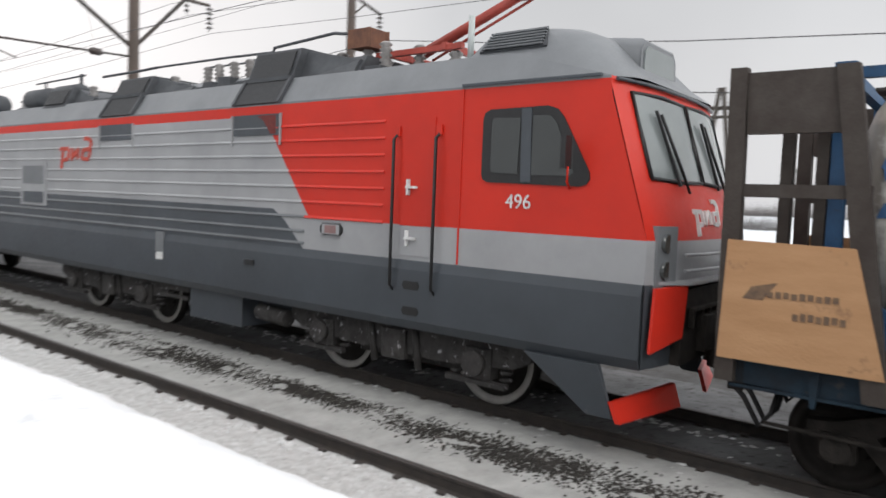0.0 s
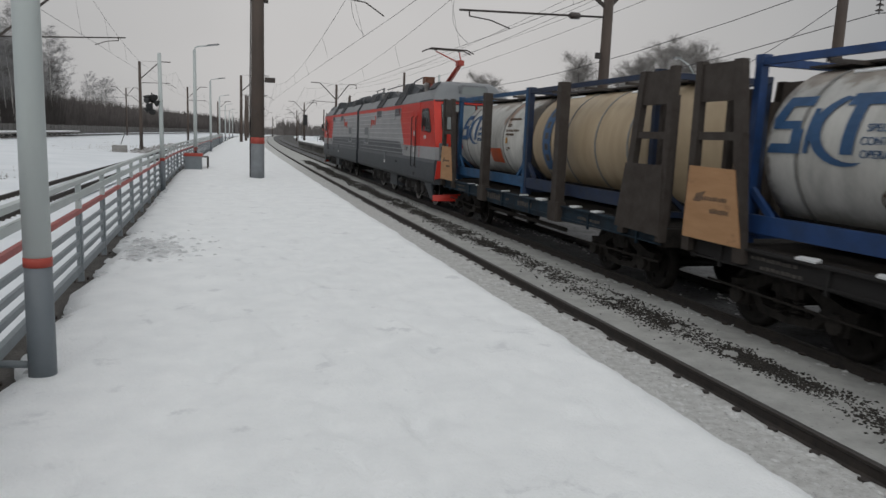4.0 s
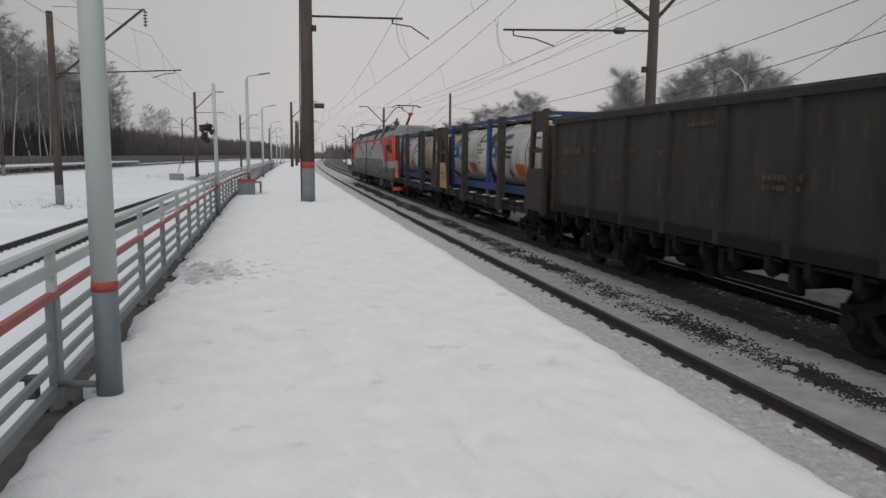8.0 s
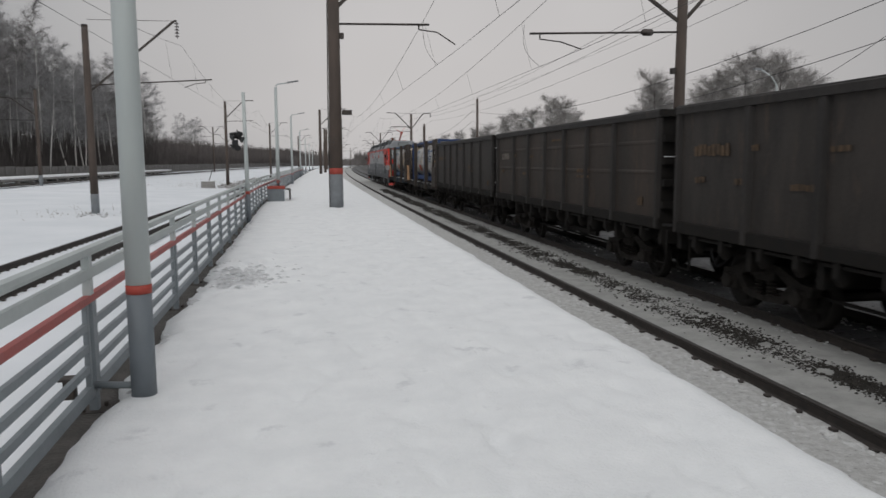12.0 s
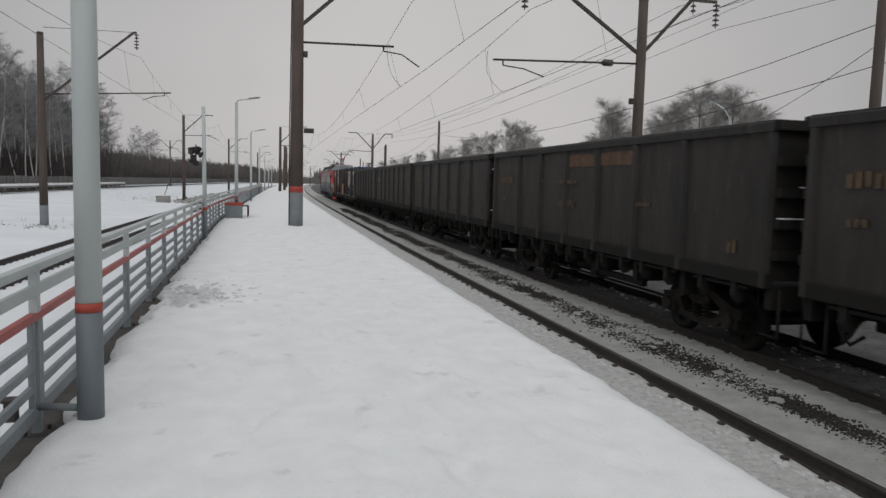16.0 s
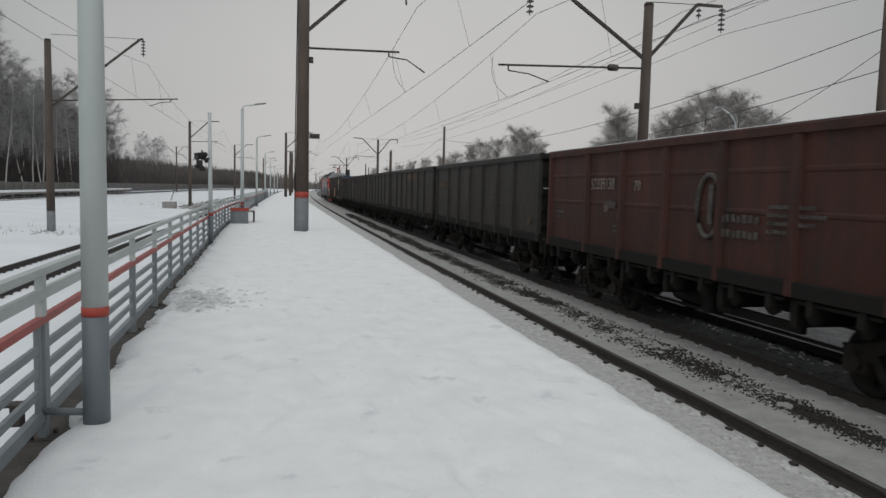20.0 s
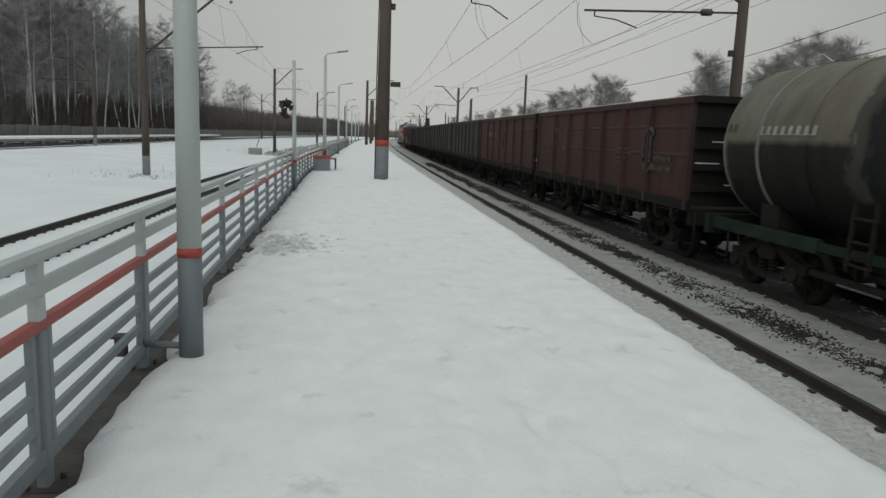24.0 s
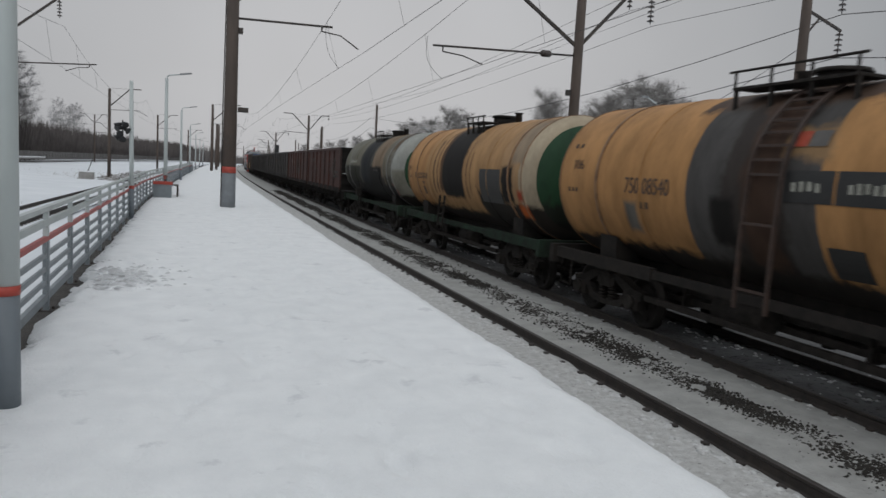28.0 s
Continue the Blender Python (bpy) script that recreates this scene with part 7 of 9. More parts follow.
# -- flat wagons with stakes --
def flat_wagon(u, label, sill, ply=True, dark_rear=True):
    t = thing("flat_wagon", label, "flat wagon", "container wagons", m=pose(T2, u, RAIL_Z))
    h = 6.68
    for s in (-1, 1):
        bm = bmesh.new()
        prism(bm, [(1.40 * s, -h, 1.22), (1.40 * s, h, 1.22), (1.40 * s, h, 0.98), (1.40 * s, h - 2.6, 0.92), (1.40 * s, 1.5, 0.84), (1.40 * s, -1.5, 0.84), (1.40 * s, -h + 2.6, 0.92), (1.40 * s, -h, 0.98)], (-0.10 * s, 0, 0))
        bar(bm, (1.36 * s, -h, 1.21), (1.36 * s, h, 1.21), 0.2, 0.03)
        bar(bm, (1.36 * s, -h, 0.95), (1.36 * s, h, 0.95), 0.14, 0.03)
        part("side_sill", bm, sill, t, "long steel side sill")
    bm = bmesh.new()
    box(bm, -0.25, 0.25, -h, h, 0.80, 1.2)
    for k in range(9):
        y = -h + 0.15 + k * (2 * h - 0.3) / 8
        box(bm, -1.35, 1.35, y - 0.08, y + 0.08, 1.02, 1.2)
    box(bm, -1.4, 1.4, -h - 0.02, -h + 0.12, 0.9, 1.22)
    box(bm, -1.4, 1.4, h - 0.12, h + 0.02, 0.9, 1.22)
    for d in (-1, 1):
        coupler(bm, d * h, d)
    tube(bm, [(-0.6, 1.0, 0.75), (-0.6, 2.0, 0.75)], 0.18, 12)
    tube(bm, [(0.4, -2.0, 0.72), (0.4, -0.8, 0.72)], 0.16, 12)
    part("underframe", bm, GRIME, t)
    bm = bmesh.new()
    box(bm, -1.29, 1.29, -h + 0.13, h - 0.13, 1.205, 1.23)
    part("deck", bm, GRIME, t, "dark steel deck")
    rs_ = random.Random(int(-u * 7))
    for k in range(9):
        y = -h + 0.6 + k * 1.45 + rs_.uniform(-0.3, 0.3)
        ln = rs_.uniform(0.12, 0.55)
        bm = bmesh.new()
        prism(bm, [(-1.455, y, 1.233), (-1.30, y + 0.06, 1.236), (-1.20, y + ln * 0.4, 1.238), (-1.27, y + ln, 1.236), (-1.44, y + ln * 0.8, 1.233)], (0, 0, rs_.uniform(0.012, 0.035)))
        part("snow_patch", bm, SNOW, t, "thin snow left on the sill")
    for s in (-1, 1):
        for d in (1, -1):
            x = 1.40 * s
            e = d * (h + 0.12)
            bm = bmesh.new()
            prism(bm, [(x, e, 1.0), (x, e - d * 0.17, 1.0), (x, e + d * 0.02 - d * 0.15, 3.93), (x, e + d * 0.02, 3.93)], (0.12 * s, 0, 0))
            part("end_post", bm, STANDM, t, "upright steel end post")
            bm = bmesh.new()
            prism(bm, [(x, e - d * 1.24, 1.0), (x, e - d * 1.44, 1.0), (x, e - d * 1.04, 3.90), (x, e - d * 0.86, 3.90)], (0.12 * s, 0, 0))
            part("raking_post", bm, STANDM, t, "raking steel post")
            bm = bmesh.new()
            prism(bm, [(x, e - d * 0.15, 3.32), (x, e - d * 1.06, 3.32), (x, e - d * 0.98, 3.88), (x, e - d * 0.13, 3.88)], (0.09 * s, 0, 0))
            part("head_plate", bm, STANDM, t, "plate between the posts")
            bm = bmesh.new()
            bar(bm, (x + 0.05 * s, e - d * 0.12, 2.80), (x + 0.05 * s, e - d * 1.2, 2.80), 0.08, 0.12)
            part("cross_bar", bm, STANDM, t)
            for q in (0.45, 0.75):
                bm = bmesh.new()
                bar(bm, (x - 0.25 * s, e - d * q, 1.1), (x - 0.25 * s, e - d * q, 3.5), 0.13, 0.10)
                part("inner_post", bm, STANDM, t)
            bm = bmesh.new()
            if d > 0:
                prism(bm, [(x + 0.12 * s, e - d * 0.02, 1.22), (x + 0.12 * s, e - d * 1.40, 1.22), (x + 0.12 * s, e - d * 1.12, 2.32), (x + 0.12 * s, e - d * 0.06, 2.34)], (0.02 * s, 0, 0))
                pl_ = part("end_board", bm, PLY, t, "weathered plywood board with faded stencils")
                bm = bmesh.new()
                mark_part(x + 0.143 * s, e - 0.44, 1.86, 0.60, 0.075, 9, INKFAINT, pl_, "faded dark stencil marks", 0.3)
                mark_part(x + 0.143 * s, e - 0.66, 1.68, 0.44, 0.085, 7, INKFAINT, pl_, "faded dark stencil marks", 0.3)
                prism(bm, [(x + 0.140 * s, e - 0.22, 1.80), (x + 0.140 * s, e - 0.40, 1.80), (x + 0.140 * s, e - 0.52, 1.97), (x + 0.140 * s, e - 0.30, 1.92)], (0.004 * s, 0, 0))
                part("stencil", bm, INKFAINT, pl_, "faded dark stencil marks")
            else:
                prism(bm, [(x + 0.12 * s, e - d * 0.02, 1.10), (x + 0.12 * s, e - d * 1.52, 1.12), (x + 0.12 * s, e - d * 1.28, 2.30), (x + 0.12 * s, e - d * 0.10, 2.30)], (0.02 * s, 0, 0))
                part("end_plate", bm, STANDM, t, "dark steel end plate")
        for y in (2.5, -2.5):
            bm = bmesh.new()
            prism(bm, [(1.32 * s, y - 0.13, 1.02), (1.32 * s, y + 0.13, 1.02), (1.32 * s, y + 0.11, 3.93), (1.32 * s, y - 0.11, 3.93)], (0.22 * s, 0, 0))
            box(bm, min(1.3 * s, 1.56 * s), max(1.3 * s, 1.56 * s), y - 0.24, y + 0.24, 0.86, 1.30, b=0.03)
            part("stake", bm, STANDM, t, "tall brown steel stake")
    for y, z, w, hh, n in ((2.55, 1.05, 1.4, 0.2, 8), (0.75, 1.06, 0.25, 0.07, 3), (5.3, 1.12, 0.9, 0.06, 9), (5.1, 1.0, 0.8, 0.06, 8), (-0.1, 1.04, 0.95, 0.14, 6), (-2.3, 1.03, 0.4, 0.14, 2), (-3.5, 1.05, 1.0, 0.07, 9), (-3.5, 0.95, 0.8, 0.06, 8)):
        mark_part(-1.408, y, z, w, hh, n, STENCIL, t, "pale stencilled marks on the sill", 0.25)
    for y in (5.95, 3.9, 1.0, -0.9, -4.0, -5.9):
        bm = bmesh.new()
        prism(bm, [(-1.44, y - 0.05, 1.19), (-1.44, y + 0.05, 1.19), (-1.44, y + 0.02, 0.86), (-1.44, y - 0.02, 0.86)], (0.05, 0, 0))
        part("sill_bracket", bm, sill, t)
    bm = bmesh.new()
    bar(bm, (-1.25, 3.2, 0.55), (-1.25, 6.4, 0.60), 0.03, 0.03)
    bar(bm, (-1.25, -3.2, 0.55), (-1.25, -6.4, 0.60), 0.03, 0.03)
    bar(bm, (-1.2, -2.6, 0.66), (-1.2, 2.6, 0.66), 0.05, 0.09)
    part("brake_rod", bm, GRIME, t)
    for y in (4.85, -4.85):
        freight_bogie(y, t)
    VEH.append((t, u, 0))
    return t


F1, F2 = -4.70, -18.90


def tank_container(parent_u, y0, label, white=True, blue=True):
    """A framed tank that stands on a flat wagon; y0 is its leading end from the wagon's middle."""
    L, R, zc, zb, zt = 5.9, 1.17, 2.635, 1.27, 3.93
    t = thing("tank_container", label, "tank container", "tank containers", m=pose(T2, parent_u, RAIL_Z))
    fm_ = (STEELBLUE if parent_u == F1 else BLUE) if blue else NAVY
    yc = y0 - L / 2
    bm = bmesh.new()
    ends = [(0.28 * math.cos(math.pi / 2 * k / 7), R * math.sin(math.pi / 2 * k / 7)) for k in range(8)]
    yl = L / 2 - 0.34
    prof = [(yc + yl + d, max(r, 0)) for d, r in ends] + [(yc - yl - d, max(r, 0)) for d, r in ends[::-1]]
    lathe_y(bm, prof, 40, 0, zc)
    if white:
        dirt = (0.19, 0.17, 0.15)
        # the band below 1.80 paints the tank's grey underside shading, the others dirt
        coat = belt_paint("white_tank_cladding", [(-6, (0.56, 0.55, 0.52))], 0.45, stains_and_shade=((y0, y0 - 0.42, 0.5, 4.5, dirt, 0.14), (y0 - L + 0.35, y0 - L - 0.2, 0.5, 4.5, dirt, 0.14), (9, -9, 0.5, 1.80, (0.40, 0.385, 0.355), 0.12), (9, -9, 3.52, 4.6, (0.33, 0.29, 0.25), 0.16), (y0 - 4.0, y0 - 4.5, 3.1, 4.5, (0.30, 0.20, 0.15), 0.12)))
    tk = part("tank", bm, coat if white else TANKB, t, "clad cylindrical tank streaked with dirt")
    for d in (-1.22, 2.03) if white else (-2.0, -0.7, 0.7, 2.0):
        bm = bmesh.new()
        lathe_y(bm, [(yc + d - 0.03, R + 0.001), (yc + d - 0.03, R + 0.014), (yc + d + 0.03, R + 0.014), (yc + d + 0.03, R + 0.001)], 40, 0, zc)
        part("band", bm, BANDM, tk)
    for s in (-1, 1):
        for y in (y0 - 0.06, y0 - L + 0.06):
            bm = bmesh.new()
            bar(bm, (1.15 * s, y, zb), (1.15 * s, y, zt), 0.13, 0.13)
            part("corner_post", bm, fm_, t, "" if blue else "dark navy corner post")
            for z in (zb + 0.05, zt - 0.02):
                bm = bmesh.new()
                box(bm, 1.13 * s - 0.09, 1.13 * s + 0.09, y - 0.09, y + 0.09, z - 0.06, z + 0.06, b=0.02)
                part("corner_casting", bm, fm_, t)
        bm = bmesh.new()
        bar(bm, (1.16 * s, y0 - 0.1, zt - 0.06), (1.16 * s, y0 - L + 0.1, zt - 0.06), 0.08, 0.10)
        part("top_rail", bm, fm_, t)
        bm = bmesh.new()
        bar(bm, (1.16 * s, y0 - 0.1, zb + 0.29), (1.16 * s, y0 - L + 0.1, zb + 0.29), 0.09, 0.26)
        part("bottom_rail", bm, fm_, t)
        for a, b in ((y0 - 0.12, y0 - 0.75), (y0 - L + 0.12, y0 - L + 0.75)):
            bm = bmesh.new()
            bar(bm, (1.15 * s, a, zb + 0.78), (1.15 * s, b, zb + 0.24), 0.07, 0.09)
            part("brace", bm, fm_, t)
    for y in (y0 - 0.06, y0 - L + 0.06):
        for z in (zb + 0.1, zt - 0.06):
            bm = bmesh.new()
            bar(bm, (-1.12, y, z), (1.12, y, z), 0.11, 0.11)
            part("end_rail", bm, fm_, t)
        for s in (-1, 1):
            bm = bmesh.new()
            bar(bm, (1.1 * s, y, zb + 0.75), (0.35 * s, y, zb + 0.12), 0.08, 0.08)
            part("end_brace", bm, fm_, t)
    bm = bmesh.new()
    for x0, x1 in ((-0.45, -0.05), (0.05, 0.45)):
        box(bm, x0, x1, y0 - L + 0.2, y0 - 0.2, zt - 0.12, zt - 0.09)
    for y in (1.2, 2.9, 4.6):
        bar(bm, (-1.1, y0 - y, zt - 0.13), (1.1, y0 - y, zt - 0.13), 0.06, 0.05)
    part("walkway", bm, DARKSTEEL, t, "grating walkway over the tank")
    bm = bmesh.new()
    prism(bm, [(-0.62, y0 - 0.25, 1.42), (0.62, y0 - 0.25, 1.42), (0.72, y0 - 0.25, 1.86), (-0.72, y0 - 0.25, 1.86)], (0, -L + 0.5, 0))
    part("cradle", bm, GRIME, t, "dark cradle below the tank")
    bm = bmesh.new()
    tube(bm, [(0, yc, zc + R - 0.03), (0, yc, zc + R + 0.16)], [0.28, 0.28], 18)
    part("manhole", bm, BANDM, t)
    for k, y in enumerate((y0 - 1.1, y0 - 3.9)):
        bm = bmesh.new()
        prism(bm, [(-0.55, y, zc + 1.035), (-0.45, y + 0.1, zc + 1.082), (-0.43, y - 0.5, zc + 1.09), (-0.51, y - 0.7, zc + 1.055)], (-0.006, 0, 0.016))
        part("snow_patch", bm, SNOW, t, "thin snow on top of the tank")

    def patch(nm, y_, z_, w, h, mt, lab, lift=0.018, skew=0.0, pts=None):
        """A thin sheet that follows the tank's round side."""
        bm = bmesh.new()
        n = 8
        if pts is None:
            pts = [(0, -h / 2), (w, -h / 2), (w, h / 2), (0, h / 2)]
            grid = [[(w * i / 2, -h / 2 + h * j / n) for i in range(3)] for j in range(n + 1)]
        else:
            grid = pts
        g = []
        for row in grid:
            line = []
            for a, b in row:
                z = z_ + b
                q = max(-0.999, min(0.999, (z - zc) / (R + lift)))
                line.append(bm.verts.new((-(R + lift) * math.sqrt(1 - q * q), y_ - a - skew * b, z)))
            g.append(line)
        for q, w2 in zip(g, g[1:]):
            for i in range(len(q) - 1):
                bm.faces.new((q[i], q[i + 1], w2[i + 1], w2[i]))
        return part(nm, bm, mt, t, lab)

    if white:
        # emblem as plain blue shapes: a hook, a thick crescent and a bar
        em = y0 - 0.18

        def stroke(a0, a1, b0, b1, slant=0.0, lab="blue emblem shape"):
            patch("emblem", em, 3.03, 0, 0, LOGOBLUE, lab, lift=0.017, pts=[[(a0 + slant * k / 5, b0 + (b1 - b0) * k / 5), (a1 + slant * k / 5, b0 + (b1 - b0) * k / 5)] for k in range(6)])

        stroke(0.34, 0.80, 0.20, 0.33)
        stroke(0.20, 0.40, 0.00, 0.33, 0.10)
        stroke(0.24, 0.74, -0.11, 0.00, -0.02)
        stroke(0.60, 0.80, -0.44, -0.11)
        stroke(0.20, 0.60, -0.44, -0.31, 0.05)
        stroke(0.85, 0.94, -0.43, 0.16, 0.03)
        rows2 = []
        for k in range(17):
            a = radians(-105 + 170 * k / 16)
            rows2.append([(1.54 - 0.62 * math.cos(a), -0.11 + 0.47 * math.sin(a)), (1.66 - 0.56 * math.cos(a), -0.10 + 0.43 * math.sin(a))])
        patch("emblem", em, 3.03, 0, 0, LOGOBLUE, "blue crescent of the emblem", lift=0.020, pts=rows2)
        stroke(1.36, 2.08, 0.19, 0.34, 0.03, "blue emblem bar")
        stroke(1.46, 1.66, -0.43, 0.19, 0.03, "blue emblem bar")
        for k, (w, yy_) in enumerate((("SPECIALIZED", 2.20), ("CONTAINER", 2.14), ("OPERATOR", 2.12))):
            z = 2.93 - 0.16 * k
            q = (z - zc) / (R + 0.02)
            x = -(R + 0.006) * math.sqrt(1 - q * q)
            tilt = Matrix.Rotation(math.asin(q), 4, "Y")
            text_part(w, 0.14, LOGOBLUE, t, Matrix.Translation((x, em - yy_, z)) @ tilt @ SIDE, label="blue words " + w.lower())
        for w, z, size, yy_ in (("22K2", 3.02, 0.13, 4.52), ("UN PORTABLE TANK T11", 2.88, 0.085, 4.80), ("IMDG-RID/ADR", 2.775, 0.085, 4.66), ("4", 2.36, 0.17, 4.44), ("BAR", 2.40, 0.075, 4.60)):
            q = (z - zc) / (R + 0.02)
            text_part(w, size, INK, t, Matrix.Translation((-(R + 0.006) * math.sqrt(1 - q * q), y0 - yy_, z)) @ Matrix.Rotation(math.asin(q), 4, "Y") @ SIDE, label="dark printed words on the tank")
        patch("hazard_label", y0 - 4.40, 2.61, 0.13, 0.16, LABELYEL, "small yellow label")
        patch("orange_panel", y0 - 3.08, 2.18, 0.91, 0.40, ORANGE, "plain orange hazard panel")
        q = (3.18 - zc) / R
        mark_part(-(R + 0.006) * math.sqrt(1 - q * q), y0 - 4.32, 3.18, 0.84, 0.11, 11, INK, t, "row of dark stencilled marks")
        bm = bmesh.new()
        q = (2.12 - zc) / R
        xx_ = -(R + 0.02) * math.sqrt(1 - q * q)
        def skin(y, z):
            w = (z - zc) / (R + 0.012)
            return (-(R + 0.012) * math.sqrt(1 - w * w), y, z)

        tube(bm, [skin(y0 - 2.36 + 0.12 * math.cos(a), 2.07 + 0.13 * math.sin(a)) for a in [6.2832 * k / 20 for k in range(21)]], 0.012, 5)
        tube(bm, [skin(y0 - 2.28, 2.15), skin(y0 - 2.36, 2.07), skin(y0 - 2.44, 1.99)], 0.014, 5)
        part("warning_mark", bm, INK, t, "round dark warning mark")
    else:
        patch("name_panel", y0 - 1.0, 2.75, 0.42, 1.6, LOGOBLUE, "upright blue panel with pale marks")
        for k in range(5):
            z = 3.28 - 0.26 * k
            patch("pale_mark", y0 - 1.12, z, 0.18, 0.15, STENCIL, "pale bar on the blue panel", lift=0.024)
    VEH.append((t, parent_u, 0))
    return t


flat_wagon(F1, "dark blue flat wagon with steel stakes and plywood end boards", FLATBLUE)
flat_wagon(F2, "sooty dark flat wagon with steel stakes and plywood end boards", FLATDARK)
tank_container(F1, 5.98, "white tank container in a blue frame on a flat wagon")
tank_container(F1, 0.04, "beige tank container in a dark navy frame on a flat wagon", white=False, blue=False)
tank_container(F2, 5.85, "white tank container in a blue frame on a flat wagon")
tank_container(F2, -0.08, "white tank container in a blue frame on a flat wagon")


# -- gondolas --
def gondola(u, label, mt, marks_at, stencil, red=False, panel=None, crease=False):
    t = thing("gondola_wagon", label, "freight wagon", "gondola wagons", m=pose(T2, u, RAIL_Z))
    h, zt, zb = 6.6, 3.62, 1.32
    for s in (-1, 1):
        bm = bmesh.new()
        box(bm, min(1.46 * s, 1.50 * s), max(1.46 * s, 1.50 * s), -h + 0.05, h - 0.05, zb, zt - 0.1)
        part("side_wall", bm, panel or mt, t, "ribbed steel side wall")
    for d in (-1, 1):
        bm = bmesh.new()
        box(bm, -1.5, 1.5, min(d * h, d * (h - 0.05)), max(d * h, d * (h - 0.05)), zb, zt - 0.1)
        part("end_wall", bm, SOOT, t, "soot-black end wall")
        for k, z in enumerate((1.7, 2.15, 2.6, 3.05)):
            bm = bmesh.new()
            bar(bm, (-1.5, d * (h + 0.06), z), (1.5, d * (h + 0.06), z), 0.12, 0.14)
            part("end_rib", bm, SOOT, t)
            bm = bmesh.new()
            xa = -1.45 + 0.35 * ((k * 7 + int(-u)) % 3)
            prism(bm, [(xa, d * (h + 0.005), z + 0.07), (xa + 0.55, d * (h + 0.005), z + 0.07), (xa + 0.48, d * (h + 0.11), z + 0.07), (xa + 0.04, d * (h + 0.115), z + 0.07)], (0, 0, 0.018))
            part("snow_patch", bm, SNOW, t, "thin snow on the end rib")
        bm = bmesh.new()
        bar(bm, (-1.55, d * (h + 0.05), zt - 0.07), (1.55, d * (h + 0.05), zt - 0.07), 0.14, 0.14)
        part("end_chord", bm, SOOT, t)
    for s in (-1, 1):
        bm = bmesh.new()
        prism(bm, [(1.44 * s, -h, zt - 0.15), (1.575 * s, -h, zt - 0.15), (1.585 * s, -h, zt - 0.03), (1.56 * s, -h, zt), (1.44 * s, -h, zt)], (0, 2 * h, 0))
        part("top_chord", bm, mt, t)
        bm = bmesh.new()
        prism(bm, [(1.44 * s, -h, zb + 0.14), (1.56 * s, -h, zb + 0.10), (1.56 * s, -h, zb - 0.10), (1.44 * s, -h, zb - 0.10)], (0, 2 * h, 0))
        part("lower_chord", bm, SOOT, t)
        ys = [-h + 0.08, -4.28, -2.57, -0.855, 0.855, 2.57, 4.28, h - 0.08]
        for k, y in enumerate(ys):
            w = 0.10 if 0 < k < 7 else 0.08
            bm = bmesh.new()
            prism(bm, [(1.50 * s, y - w, zb - 0.1), (1.545 * s, y - w * 0.8, zb - 0.1), (1.585 * s, y - w * 0.55, zb - 0.1), (1.585 * s, y + w * 0.55, zb - 0.1), (1.545 * s, y + w * 0.8, zb - 0.1), (1.50 * s, y + w, zb - 0.1)], (0, 0, zt - zb - 0.06))
            part("side_post", bm, mt, t)
        for y0, y1 in zip(ys, ys[1:]):
            bm = bmesh.new()
            ym = (y0 + y1) / 2
            if (red or crease) and s < 0:
                for z in (2.36, 2.98):
                    cr = bmesh.new()
                    prism(cr, [(-1.499, y0 + 0.12, z - 0.05), (-1.514, y0 + 0.12, z - 0.02), (-1.514, y0 + 0.12, z + 0.02), (-1.499, y0 + 0.12, z + 0.05)], (0, y1 - y0 - 0.24, 0))
                    part("panel_crease", cr, panel or mt, t)
            prism(bm, [(min(1.0 * s, 1.50 * s), ym - 0.72, 1.13), (max(1.0 * s, 1.50 * s), ym - 0.72, 1.13), (max(1.0 * s, 1.50 * s), ym + 0.72, 1.13), (min(1.0 * s, 1.50 * s), ym + 0.72, 1.13)], (0, 0, 0.05))
            part("floor_hatch", bm, SOOT, t)
            for d in (-0.44, 0.44):
                bm = bmesh.new()
                prism(bm, [(1.20 * s, ym + d - 0.06, 1.22), (1.54 * s, ym + d - 0.06, 1.22), (1.55 * s, ym + d - 0.06, 1.0), (1.46 * s, ym + d - 0.06, 0.88), (1.36 * s, ym + d - 0.06, 0.92), (1.20 * s, ym + d - 0.06, 1.1)], (0, 0.12, 0))
                part("hatch_latch", bm, SOOT, t)
    bm = bmesh.new()
    box(bm, -0.25, 0.25, -h, h, 0.70, 1.16)
    part("centre_sill", bm, SOOT, t)
    bm = bmesh.new()
    box(bm, -1.44, 1.44, -h + 0.1, h - 0.1, 1.18, 1.26)
    part("floor", bm, SOOT, t)
    for d in (-1, 1):
        bm = bmesh.new()
        box(bm, -1.45, 1.45, min(d * h, d * (h - 0.14)), max(d * h, d * (h - 0.14)), 0.9, 1.25)
        part("headstock", bm, SOOT, t)
        bm = bmesh.new()
        coupler(bm, d * h, d)
        part("coupler", bm, SOOT, t)
        bm = bmesh.new()
        tube(bm, [(-1.38, d * (h + 0.1), 1.2), (-1.38, d * (h + 0.1), 0.5), (-1.38, d * (h - 0.35), 0.5), (-1.38, d * (h - 0.35), 1.2)], 0.028, 6)
        part("step", bm, SOOT, t)
        bm = bmesh.new()
        tube(bm, [(-0.4, d * (h + 0.05), 0.95), (-0.42, d * (h + 0.25), 0.6), (-0.4, d * (h + 0.4), 0.45), (-0.3, d * (h + 0.55), 0.6)], 0.03, 6)
        part("air_hose", bm, BLACK, t)
    bm = bmesh.new()
    tube(bm, [(-0.7, 0.4, 0.72), (-0.7, 1.5, 0.72)], 0.19, 12)
    part("brake_cylinder", bm, SOOT, t)
    bm = bmesh.new()
